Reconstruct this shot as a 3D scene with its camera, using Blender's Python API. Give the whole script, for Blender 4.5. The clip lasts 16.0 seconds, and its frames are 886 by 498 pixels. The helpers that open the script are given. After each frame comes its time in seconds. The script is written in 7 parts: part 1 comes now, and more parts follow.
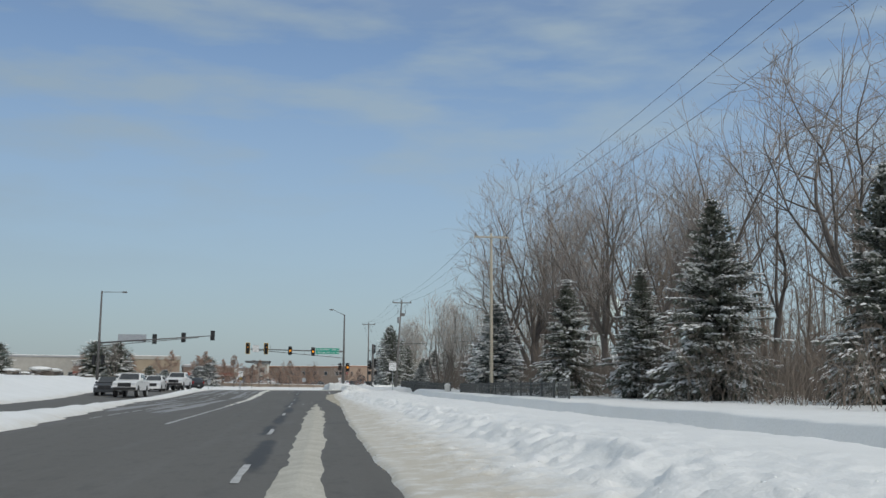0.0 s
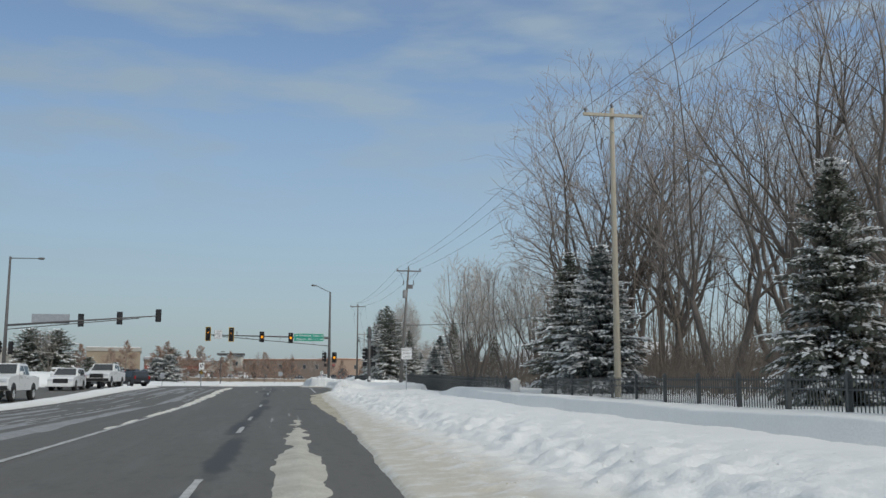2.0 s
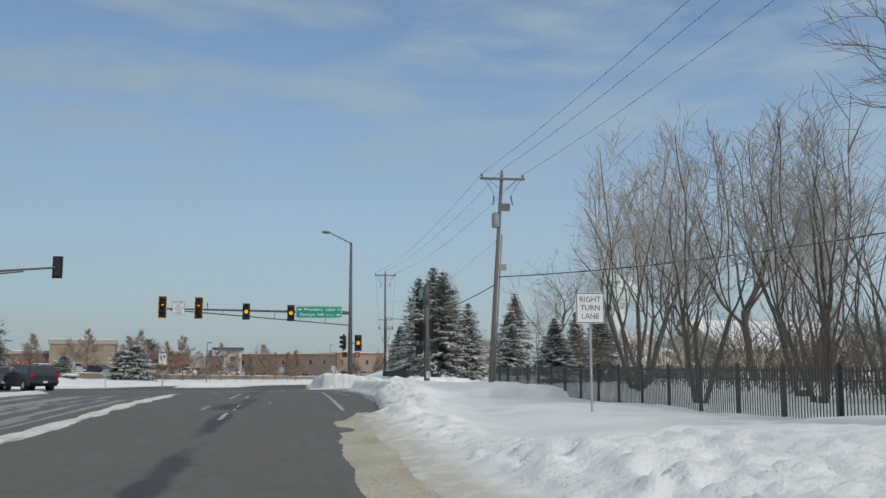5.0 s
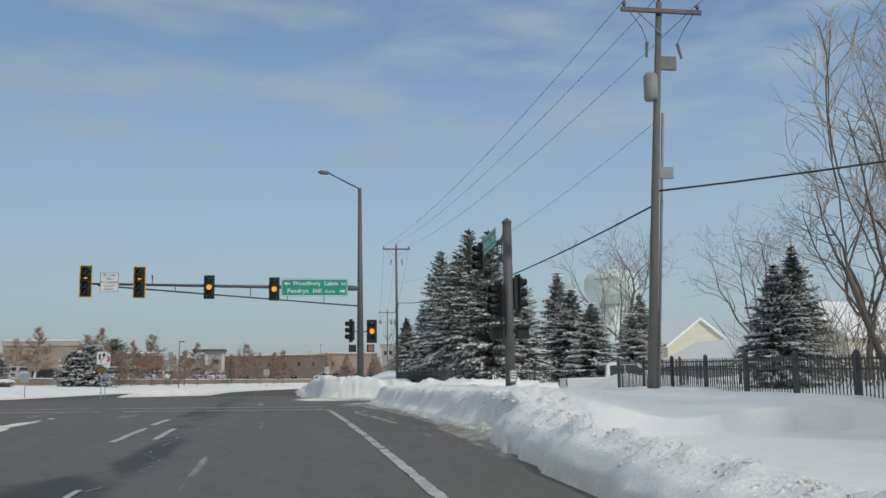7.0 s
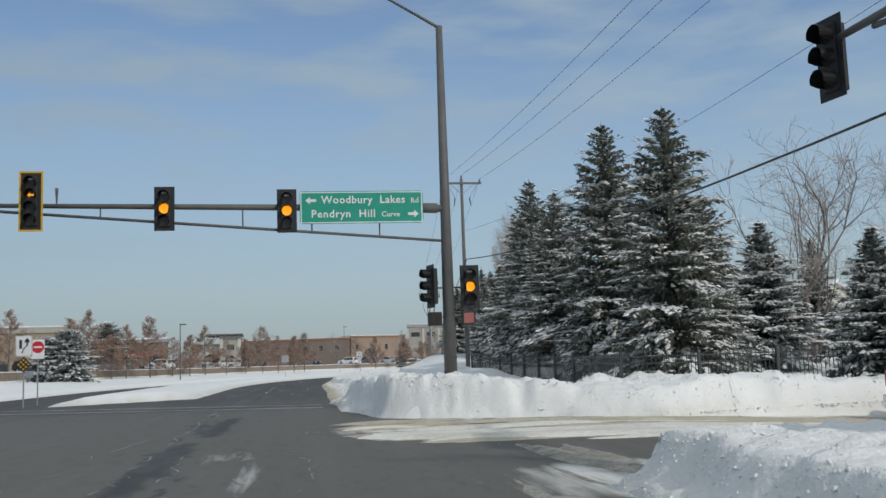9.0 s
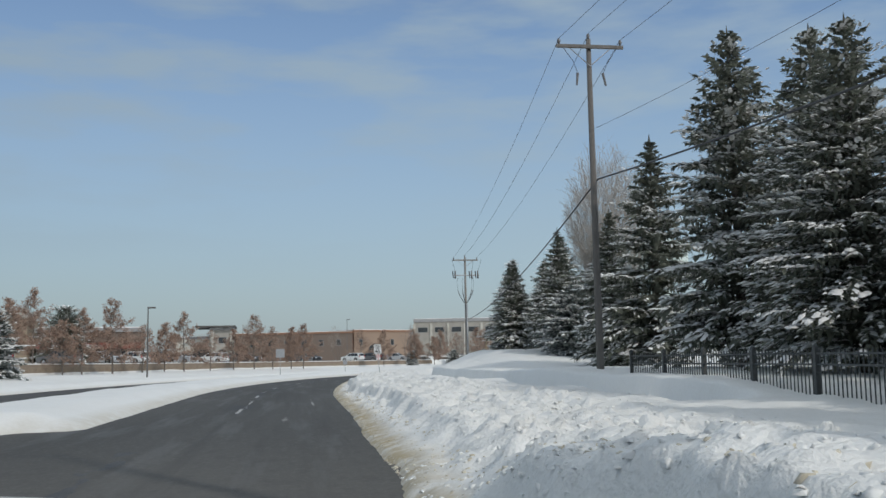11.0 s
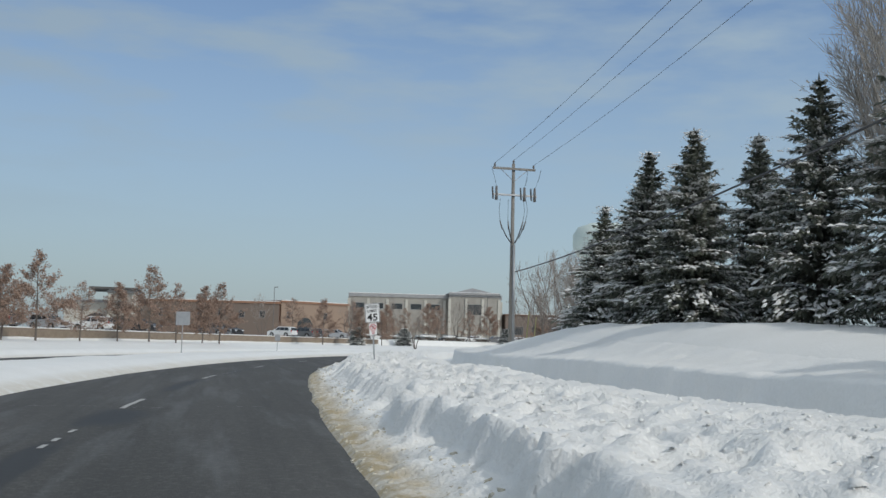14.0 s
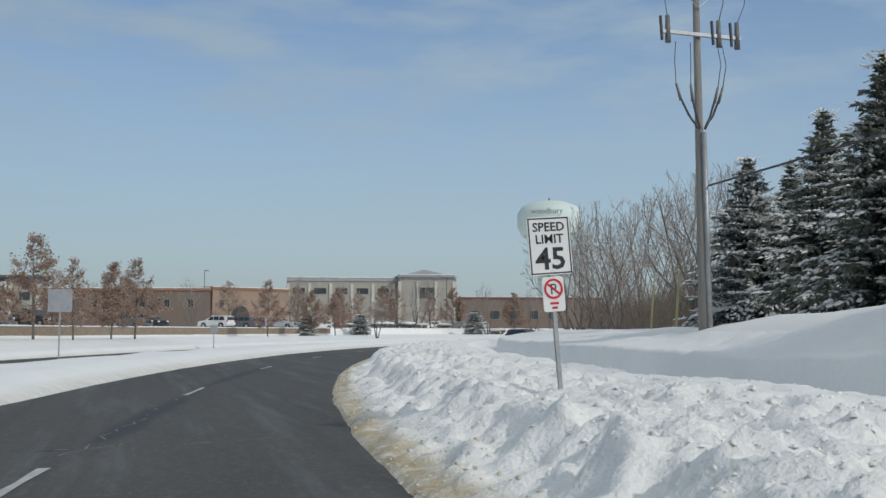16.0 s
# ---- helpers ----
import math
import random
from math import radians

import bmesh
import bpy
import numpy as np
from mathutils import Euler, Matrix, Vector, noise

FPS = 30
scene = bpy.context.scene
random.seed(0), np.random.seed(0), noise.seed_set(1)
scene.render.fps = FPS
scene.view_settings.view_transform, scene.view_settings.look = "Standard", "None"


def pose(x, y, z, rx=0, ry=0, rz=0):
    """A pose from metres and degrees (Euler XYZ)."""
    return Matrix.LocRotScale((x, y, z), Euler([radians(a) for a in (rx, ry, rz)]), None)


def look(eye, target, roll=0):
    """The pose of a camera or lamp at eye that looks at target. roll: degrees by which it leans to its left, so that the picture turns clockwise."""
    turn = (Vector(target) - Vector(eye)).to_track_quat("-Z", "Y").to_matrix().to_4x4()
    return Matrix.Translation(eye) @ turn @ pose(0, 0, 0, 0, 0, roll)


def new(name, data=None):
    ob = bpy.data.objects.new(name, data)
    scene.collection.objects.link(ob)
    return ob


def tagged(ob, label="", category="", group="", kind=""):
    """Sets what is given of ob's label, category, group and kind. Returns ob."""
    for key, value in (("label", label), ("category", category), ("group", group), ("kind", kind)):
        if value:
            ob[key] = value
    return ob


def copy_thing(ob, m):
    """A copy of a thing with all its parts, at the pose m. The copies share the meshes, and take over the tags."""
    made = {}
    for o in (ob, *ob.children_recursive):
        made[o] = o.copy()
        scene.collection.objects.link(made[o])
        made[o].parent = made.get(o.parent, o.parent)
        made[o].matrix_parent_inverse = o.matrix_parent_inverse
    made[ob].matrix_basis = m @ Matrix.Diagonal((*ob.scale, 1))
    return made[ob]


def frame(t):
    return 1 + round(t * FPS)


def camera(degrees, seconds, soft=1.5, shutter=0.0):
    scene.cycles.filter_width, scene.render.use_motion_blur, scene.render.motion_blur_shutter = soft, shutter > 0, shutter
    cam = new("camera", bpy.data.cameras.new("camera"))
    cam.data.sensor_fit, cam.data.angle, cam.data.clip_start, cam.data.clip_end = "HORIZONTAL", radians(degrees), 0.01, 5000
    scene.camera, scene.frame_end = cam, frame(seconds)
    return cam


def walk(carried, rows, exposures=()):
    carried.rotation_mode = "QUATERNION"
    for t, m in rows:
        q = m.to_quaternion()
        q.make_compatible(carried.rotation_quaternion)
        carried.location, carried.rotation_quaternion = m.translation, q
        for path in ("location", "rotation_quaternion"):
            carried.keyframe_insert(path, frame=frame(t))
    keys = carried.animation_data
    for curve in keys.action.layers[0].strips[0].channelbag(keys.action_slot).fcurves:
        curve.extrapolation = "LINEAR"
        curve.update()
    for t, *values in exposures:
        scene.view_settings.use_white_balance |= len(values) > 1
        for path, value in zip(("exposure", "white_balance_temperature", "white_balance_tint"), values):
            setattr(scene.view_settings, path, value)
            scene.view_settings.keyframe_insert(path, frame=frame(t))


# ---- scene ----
cam = camera(49.0, 16.0)
PATH = [
    (0, (-1.006, 0.065, -0.095), (-0.735, 2.025, 0.196), 0.3),
    (0.5, (-0.648, 7.952, -0.019), (-0.388, 9.913, 0.275), 0.3),
    (1, (-0.649, 15.688, 0.093), (-0.38, 17.647, 0.398), 0.1),
    (1.5, (-0.713, 23.222, 0.193), (-0.416, 25.177, 0.492), 0.1),
    (2, (-0.815, 30.834, 0.222), (-0.499, 32.789, 0.5), 0.1),
    (2.5, (-0.644, 38.64, 0.231), (-0.322, 40.595, 0.498), 0.1),
    (3, (-0.489, 46.504, 0.345), (-0.168, 48.461, 0.604), -0.2),
    (3.5, (-0.447, 54.147, 0.363), (-0.133, 56.104, 0.626), -0.3),
    (4, (-0.343, 61.217, 0.521), (-0.041, 63.177, 0.786), 0.0),
    (6.5, (0.019, 91.518, 0.54), (0.345, 93.472, 0.817), -0.9),
    (7, (0.054, 97.841, 0.729), (0.388, 99.794, 1.001), -0.9),
    (7.5, (0.005, 103.999, 0.889), (0.336, 105.953, 1.157), -0.8),
    (8, (0.063, 110.507, 1.132), (0.383, 112.465, 1.389), -1.7),
    (8.5, (0.107, 116.864, 1.269), (0.416, 118.825, 1.513), -1.9),
    (9, (0.109, 123.236, 1.337), (0.407, 125.199, 1.572), -2.0),
    (9.5, (0.066, 129.625, 1.376), (0.362, 131.588, 1.613), -1.8),
    (10, (-0.056, 135.999, 1.462), (0.224, 137.965, 1.699), -1.7),
    (12.5, (0.279, 169.373, 1.489), (0.654, 171.325, 1.712), 1.0),
    (13, (0.287, 175.944, 1.514), (0.709, 177.886, 1.736), 1.1),
    (13.5, (0.254, 182.678, 1.488), (0.693, 184.618, 1.7), 1.4),
    (14, (0.302, 189.369, 1.441), (0.757, 191.307, 1.636), 1.4),
    (14.5, (0.448, 196.075, 1.437), (0.927, 198.008, 1.619), 1.5),
    (15, (0.67, 202.874, 1.409), (1.183, 204.799, 1.578), 1.4),
    (15.5, (0.9, 209.649, 1.43), (1.447, 211.565, 1.597), 0.8),
    (16, (1.405, 216.509, 1.498), (2.001, 218.411, 1.667), -0.1),
]
walk(cam, [(t, look(eye, target, roll)) for t, eye, target, roll in PATH])


# ---------- light ----------
SUN_AZ, SUN_EL = 150.0, 34.0          # degrees clockwise from the way ahead, and above the horizon
world = bpy.data.worlds.new("winter_sky")
scene.world = world
world.use_nodes = True
nt = world.node_tree
nt.nodes.clear()
w_out = nt.nodes.new("ShaderNodeOutputWorld")
w_bg = nt.nodes.new("ShaderNodeBackground")
w_sky = nt.nodes.new("ShaderNodeTexSky")
w_sky.sky_type, w_sky.sun_disc = "NISHITA", False
w_sky.sun_elevation, w_sky.sun_rotation = radians(SUN_EL), radians(SUN_AZ)
w_sky.air_density, w_sky.dust_density, w_sky.ozone_density = 1.0, 0.7, 1.9
w_co = nt.nodes.new("ShaderNodeTexCoord")
w_map = nt.nodes.new("ShaderNodeMapping")
w_map.inputs["Scale"].default_value = (0.8, 1.0, 3.4)
w_n1 = nt.nodes.new("ShaderNodeTexNoise")
w_n1.inputs["Scale"].default_value, w_n1.inputs["Detail"].default_value, w_n1.inputs["Roughness"].default_value = 7.5, 6.0, 0.52
w_r1 = nt.nodes.new("ShaderNodeValToRGB")
w_r1.color_ramp.elements[0].position, w_r1.color_ramp.elements[1].position = 0.42, 0.66
w_sep = nt.nodes.new("ShaderNodeSeparateXYZ")
w_hz = nt.nodes.new("ShaderNodeMapRange")      # pale air low over the horizon
w_hz.inputs["From Min"].default_value, w_hz.inputs["From Max"].default_value = 0.0, 0.34
w_hz.inputs["To Min"].default_value, w_hz.inputs["To Max"].default_value = 0.88, 0.0
w_am = nt.nodes.new("ShaderNodeMath")
w_am.operation = "MULTIPLY"
w_mix = nt.nodes.new("ShaderNodeMix")
w_mix.data_type = "RGBA"
w_mix.inputs["B"].default_value = (3.95, 5.12, 6.05, 1)
nt.links.new(w_co.outputs["Generated"], w_map.inputs["Vector"])
nt.links.new(w_map.outputs["Vector"], w_n1.inputs["Vector"])
nt.links.new(w_n1.outputs["Fac"], w_r1.inputs["Fac"])
nt.links.new(w_co.outputs["Generated"], w_sep.inputs["Vector"])
nt.links.new(w_sep.outputs["Z"], w_hz.inputs["Value"])
w_cl = nt.nodes.new("ShaderNodeMapRange")      # the cloudlets thin out towards the horizon
w_cl.inputs["From Min"].default_value, w_cl.inputs["From Max"].default_value = 0.08, 0.26
w_cl.inputs["To Max"].default_value = 0.66
nt.links.new(w_sep.outputs["Z"], w_cl.inputs["Value"])
nt.links.new(w_cl.outputs["Result"], w_am.inputs[1])
nt.links.new(w_r1.outputs["Color"], w_am.inputs[0])
nt.links.new(w_hz.outputs["Result"], w_mix.inputs["Factor"])
w_puff = nt.nodes.new("ShaderNodeMix")
w_puff.data_type = "RGBA"
w_puff.inputs["B"].default_value = (4.9, 6.2, 7.1, 1)
nt.links.new(w_am.outputs["Value"], w_puff.inputs["Factor"])
nt.links.new(w_mix.outputs["Result"], w_puff.inputs["A"])
w_gain = nt.nodes.new("ShaderNodeVectorMath")
w_gain.operation = "SCALE"
w_gain.inputs["Scale"].default_value = 1.66
nt.links.new(w_sky.outputs["Color"], w_gain.inputs[0])
nt.links.new(w_gain.outputs["Vector"], w_mix.inputs["A"])
w_side = nt.nodes.new("ShaderNodeMapRange")    # the air is duller away from the sun
w_side.inputs["From Min"].default_value, w_side.inputs["From Max"].default_value = -0.35, 0.5
w_side.inputs["To Min"].default_value, w_side.inputs["To Max"].default_value = 0.84, 1.04
w_top_fill = nt.nodes.new("ShaderNodeMapRange")    # unseen sky overhead brightened, added for more fill light
w_top_fill.inputs["From Min"].default_value, w_top_fill.inputs["From Max"].default_value = 0.36, 0.85
w_top_fill.inputs["To Min"].default_value, w_top_fill.inputs["To Max"].default_value = 1.0, 1.6
w_vm = nt.nodes.new("ShaderNodeMath")
w_vm.operation = "MULTIPLY"
w_dull = nt.nodes.new("ShaderNodeVectorMath")
w_dull.operation = "SCALE"
nt.links.new(w_sep.outputs["X"], w_side.inputs["Value"])
nt.links.new(w_sep.outputs["Z"], w_top_fill.inputs["Value"])
nt.links.new(w_side.outputs["Result"], w_vm.inputs[0])
nt.links.new(w_top_fill.outputs["Result"], w_vm.inputs[1])
nt.links.new(w_vm.outputs["Value"], w_dull.inputs["Scale"])
# the same unseen sky whitened, to take blue out of the shade
w_high = nt.nodes.new("ShaderNodeMapRange")
w_high.inputs["From Min"].default_value, w_high.inputs["From Max"].default_value = 0.34, 0.72
w_high.inputs["To Max"].default_value = 0.9
w_mix2 = nt.nodes.new("ShaderNodeMix")
w_mix2.data_type = "RGBA"
w_mix2.inputs["B"].default_value = (4.9, 5.35, 5.6, 1)
nt.links.new(w_sep.outputs["Z"], w_high.inputs["Value"])
nt.links.new(w_high.outputs["Result"], w_mix2.inputs["Factor"])
nt.links.new(w_puff.outputs["Result"], w_mix2.inputs["A"])
nt.links.new(w_mix2.outputs["Result"], w_dull.inputs[0])
nt.links.new(w_dull.outputs["Vector"], w_bg.inputs["Color"])
nt.links.new(w_bg.outputs["Background"], w_out.inputs["Surface"])
w_bg.inputs["Strength"].default_value = 0.073

sun_data = bpy.data.lights.new("sun", "SUN")
sun_data.energy, sun_data.angle, sun_data.color = 1.45, radians(1.5), (1.0, 0.96, 0.89)
sun = new("sun", sun_data)
_az, _el = radians(SUN_AZ), radians(SUN_EL)
sun.matrix_world = look((math.sin(_az) * math.cos(_el) * 100, math.cos(_az) * math.cos(_el) * 100, math.sin(_el) * 100), (0, 0, 0))
scene.view_settings.exposure = 0.0


# ---------- materials ----------
def material(name, c1, c2, scale=2.0, rough=0.8, bump=0.2, metal=0.0, fine=30.0, spread=0.5, dist=0.02, spec=0.4, stretch=(1, 1, 1)):
    """Two colours mixed by coarse and fine noise, with a bump of the fine one."""
    m = bpy.data.materials.new(name)
    m.use_nodes = True
    t = m.node_tree
    b = t.nodes["Principled BSDF"]
    b.inputs["Roughness"].default_value, b.inputs["Metallic"].default_value = rough, metal
    b.inputs["Specular IOR Level"].default_value = spec
    co = t.nodes.new("ShaderNodeTexCoord")
    mp = t.nodes.new("ShaderNodeMapping")
    mp.inputs["Scale"].default_value = stretch
    t.links.new(co.outputs["Object"], mp.inputs["Vector"])
    n1, n2 = t.nodes.new("ShaderNodeTexNoise"), t.nodes.new("ShaderNodeTexNoise")
    n1.inputs["Scale"].default_value, n2.inputs["Scale"].default_value = scale, fine
    n1.inputs["Detail"].default_value = n2.inputs["Detail"].default_value = 4
    add = t.nodes.new("ShaderNodeMath")
    add.operation = "MULTIPLY_ADD"
    add.inputs[1].default_value = spread
    half = t.nodes.new("ShaderNodeMath")
    half.operation = "MULTIPLY"
    half.inputs[1].default_value = 1 - spread
    ramp = t.nodes.new("ShaderNodeValToRGB")
    ramp.color_ramp.elements[0].color, ramp.color_ramp.elements[1].color = (*c1, 1), (*c2, 1)
    ramp.color_ramp.elements[0].position, ramp.color_ramp.elements[1].position = 0.33, 0.67
    for n in (n1, n2):
        t.links.new(mp.outputs["Vector"], n.inputs["Vector"])
    t.links.new(n2.outputs["Fac"], half.inputs[0])
    t.links.new(n1.outputs["Fac"], add.inputs[0])
    t.links.new(half.outputs["Value"], add.inputs[2])
    t.links.new(add.outputs["Value"], ramp.inputs["Fac"])
    t.links.new(ramp.outputs["Color"], b.inputs["Base Color"])
    if bump:
        bp = t.nodes.new("ShaderNodeBump")
        bp.inputs["Strength"].default_value, bp.inputs["Distance"].default_value = bump, dist
        t.links.new(n2.outputs["Fac"], bp.inputs["Height"])
        t.links.new(bp.outputs["Normal"], b.inputs["Normal"])
    return m


def lit(name, color, strength):
    m = bpy.data.materials.new(name)
    m.use_nodes = True
    b = m.node_tree.nodes["Principled BSDF"]
    b.inputs["Base Color"].default_value = (*color, 1)
    b.inputs["Emission Color"].default_value = (*color, 1)
    b.inputs["Emission Strength"].default_value = strength
    return m


M = {}
M["bark"] = material("bark", (0.11, 0.094, 0.082), (0.20, 0.172, 0.15), 1.5, 0.9, 0.6, fine=14, stretch=(1, 1, 0.25))
M["twig"] = material("twig", (0.23, 0.20, 0.175), (0.35, 0.305, 0.27), 1.2, 0.9, 0)
M["pale_twig"] = material("pale_twig", (0.34, 0.31, 0.275), (0.48, 0.44, 0.395), 1.2, 0.9, 0)
M["pale_bark"] = material("pale_bark", (0.30, 0.27, 0.23), (0.46, 0.43, 0.38), 1.5, 0.9, 0.4, fine=12)
M["needles"] = material("needles", (0.150, 0.162, 0.132), (0.245, 0.258, 0.210), 1.3, 0.75, 0, fine=9)
M["blue_needles"] = material("blue_needles", (0.140, 0.162, 0.154), (0.235, 0.262, 0.248), 1.3, 0.75, 0, fine=9)
for key in ("needles", "blue_needles"):             # needles let some of the light through
    t_ = M[key].node_tree
    b_ = t_.nodes["Principled BSDF"]
    tr_ = t_.nodes.new("ShaderNodeBsdfTranslucent")
    mx_ = t_.nodes.new("ShaderNodeMixShader")
    mx_.inputs["Fac"].default_value = 0.5
    t_.links.new(b_.inputs["Base Color"].links[0].from_socket, tr_.inputs["Color"])
    t_.links.new(b_.outputs["BSDF"], mx_.inputs[1])
    t_.links.new(tr_.outputs["BSDF"], mx_.inputs[2])
    t_.links.new(mx_.outputs["Shader"], t_.nodes["Material Output"].inputs["Surface"])
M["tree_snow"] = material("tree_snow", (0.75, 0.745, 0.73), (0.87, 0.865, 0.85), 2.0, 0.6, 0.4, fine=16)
M["oak_leaf"] = material("oak_leaf", (0.25, 0.165, 0.125), (0.37, 0.265, 0.205), 1.0, 0.8, 0, fine=6)
M["brush"] = material("brush", (0.13, 0.105, 0.085), (0.24, 0.20, 0.165), 0.8, 0.9, 0)
M["wood_pole"] = material("wood_pole", (0.20, 0.188, 0.172), (0.34, 0.322, 0.295), 1.2, 0.85, 0.5, fine=22, stretch=(3, 3, 0.12))
M["dark_pole"] = material("dark_pole", (0.13, 0.12, 0.11), (0.22, 0.205, 0.19), 1.2, 0.85, 0.5, fine=22, stretch=(3, 3, 0.12))
M["pale_pole"] = material("pale_pole", (0.36, 0.32, 0.25), (0.52, 0.47, 0.38), 1.2, 0.85, 0.5, fine=22, stretch=(3, 3, 0.12))
M["fence_paint"] = material("fence_paint", (0.045, 0.05, 0.05), (0.075, 0.08, 0.08), 3.0, 0.5, 0.05)
M["steel"] = material("weathering_steel", (0.10, 0.096, 0.094), (0.15, 0.144, 0.138), 2.0, 0.6, 0.1, metal=0.1, fine=24)
M["black_paint"] = material("black_paint", (0.012, 0.012, 0.013), (0.03, 0.03, 0.031), 3.0, 0.55, 0.05)
M["yellow_paint"] = material("yellow_paint", (0.55, 0.32, 0.02), (0.68, 0.42, 0.03), 3.0, 0.5, 0.05)
M["stake_wood"] = material("stake_wood", (0.36, 0.32, 0.15), (0.50, 0.45, 0.24), 3.0, 0.8, 0.2)
M["sign_white"] = material("sign_white", (0.70, 0.71, 0.70), (0.80, 0.80, 0.79), 3.0, 0.45, 0.02)
M["sign_green"] = material("sign_green", (0.012, 0.27, 0.19), (0.018, 0.34, 0.24), 3.0, 0.45, 0.02)
M["sign_red"] = material("sign_red", (0.5, 0.02, 0.03), (0.6, 0.03, 0.04), 3.0, 0.45, 0.02)
M["galv"] = material("galvanised", (0.32, 0.33, 0.34), (0.45, 0.46, 0.47), 4.0, 0.5, 0.1, metal=0.7)
M["wire"] = material("wire", (0.045, 0.045, 0.048), (0.08, 0.08, 0.083), 3.0, 0.6, 0)
M["grey_paint"] = material("grey_paint", (0.24, 0.245, 0.245), (0.34, 0.345, 0.345), 3.0, 0.6, 0.05)
M["insulator"] = material("insulator", (0.12, 0.115, 0.112), (0.20, 0.19, 0.185), 3.0, 0.3, 0)
M["paint_line"] = material("paint_line", (0.30, 0.30, 0.295), (0.58, 0.58, 0.565), 3.0, 0.8, 0.3, fine=60)
M["amber_lens"] = lit("amber_lens", (1.0, 0.36, 0.012), 1.0)
M["dim_red"] = material("dim_red", (0.30, 0.10, 0.09), (0.38, 0.14, 0.12), 3.0, 0.4, 0)
M["lens_off"] = material("lens_off", (0.03, 0.02, 0.02), (0.05, 0.04, 0.035), 3.0, 0.25, 0)


# ---------- helpers ----------
def link(name, bm, mat, parent=None, label="", smooth=False):
    me = bpy.data.meshes.new(name)
    bm.to_mesh(me)
    bm.free()
    me.materials.append(mat)
    if smooth:
        me.shade_smooth()
    ob = new(name, me)
    if parent:
        ob.parent = parent
    if label:
        ob["label"] = label
    return ob


def part(name, bm, mat, parent, label="", smooth=False):
    return link(name, bm, mat, parent, label, smooth)


def raw(name, verts, faces, mat, parent=None, smooth=False):
    me = bpy.data.meshes.new(name)
    me.from_pydata(verts, [], faces)
    me.materials.append(mat)
    if smooth:
        me.shade_smooth()
    ob = new(name, me)
    if parent:
        ob.parent = parent
    return ob


def thing(name, m, label, category, group="", kind=""):
    ob = new(name)
    ob.empty_display_size = 0.2
    ob.matrix_basis = m
    return tagged(ob, label, category, group, kind)


def box(bm, x0, x1, y0, y1, z0, z1, bevel=0.0):
    vs = [bm.verts.new((x, y, z)) for z in (z0, z1) for y in (y0, y1) for x in (x0, x1)]
    fs = [bm.faces.new([vs[i] for i in f]) for f in ((0, 2, 3, 1), (4, 5, 7, 6), (0, 1, 5, 4), (2, 6, 7, 3), (0, 4, 6, 2), (1, 3, 7, 5))]
    if bevel:
        es = list({e for f in fs for e in f.edges})
        bmesh.ops.bevel(bm, geom=es, offset=bevel, segments=2, affect="EDGES", profile=0.6)
    return bm


def boxed(*a, **k):
    return box(bmesh.new(), *a, **k)


def tube(bm, pts, radii, n=8, cap=True):
    """A round tube through points; radii a number or one a point."""
    pts = [Vector(p) for p in pts]
    if not hasattr(radii, "__len__"):
        radii = [radii] * len(pts)
    rings = []
    ref = Vector((0.31, 0.17, 0.93))
    for i, p in enumerate(pts):
        d = (pts[min(i + 1, len(pts) - 1)] - pts[max(i - 1, 0)]).normalized()
        u = d.cross(ref if abs(d.dot(ref)) < 0.95 else Vector((1, 0, 0))).normalized()
        v = d.cross(u)
        rings.append([bm.verts.new(p + (u * math.cos(a) + v * math.sin(a)) * radii[i]) for a in [2 * math.pi * k / n for k in range(n)]])
    for a, b in zip(rings, rings[1:]):
        for k in range(n):
            bm.faces.new((a[k], a[(k + 1) % n], b[(k + 1) % n], b[k]))
    if cap:
        bm.faces.new(rings[0][::-1])
        bm.faces.new(rings[-1])
    return bm


def tubed(pts, radii, n=8):
    return tube(bmesh.new(), pts, radii, n)


# ---------- the lie of the land ----------
ROAD_Y = [-300, -50, 0, 15, 30, 46, 61, 80, 90, 98, 106, 114, 123, 136, 170, 4000]
ROAD_Z = [-2.4, -1.75, -1.5, -1.32, -1.2, -1.08, -0.97, -0.84, -0.68, -0.48, -0.29, -0.12, -0.03, 0.02, 0.03, 0.03]
_yy = np.arange(-300, 800, 1.0)
_zz = np.convolve(np.pad(np.interp(_yy, ROAD_Y, ROAD_Z), 6, mode="edge"), np.ones(13) / 13, mode="valid")
BEND_Y, BEND_R = 196.0, 230.0


def road_z(y):
    return np.interp(y, _yy, _zz)


def centre(y):
    """The x of the lane line, and 1 / cos of the road's heading, at y."""
    y = np.asarray(y, float)
    s = np.clip((y - BEND_Y) / BEND_R, 0, 0.80)
    c = np.sqrt(1 - s * s)
    x = -1.95 + 0.2 * np.clip((y - 100) / 80, 0, 1) + BEND_R * (1 - c)
    x = x + np.clip(y - (BEND_Y + 0.80 * BEND_R), 0, None) * (0.80 / 0.6)
    return x, 1 / c


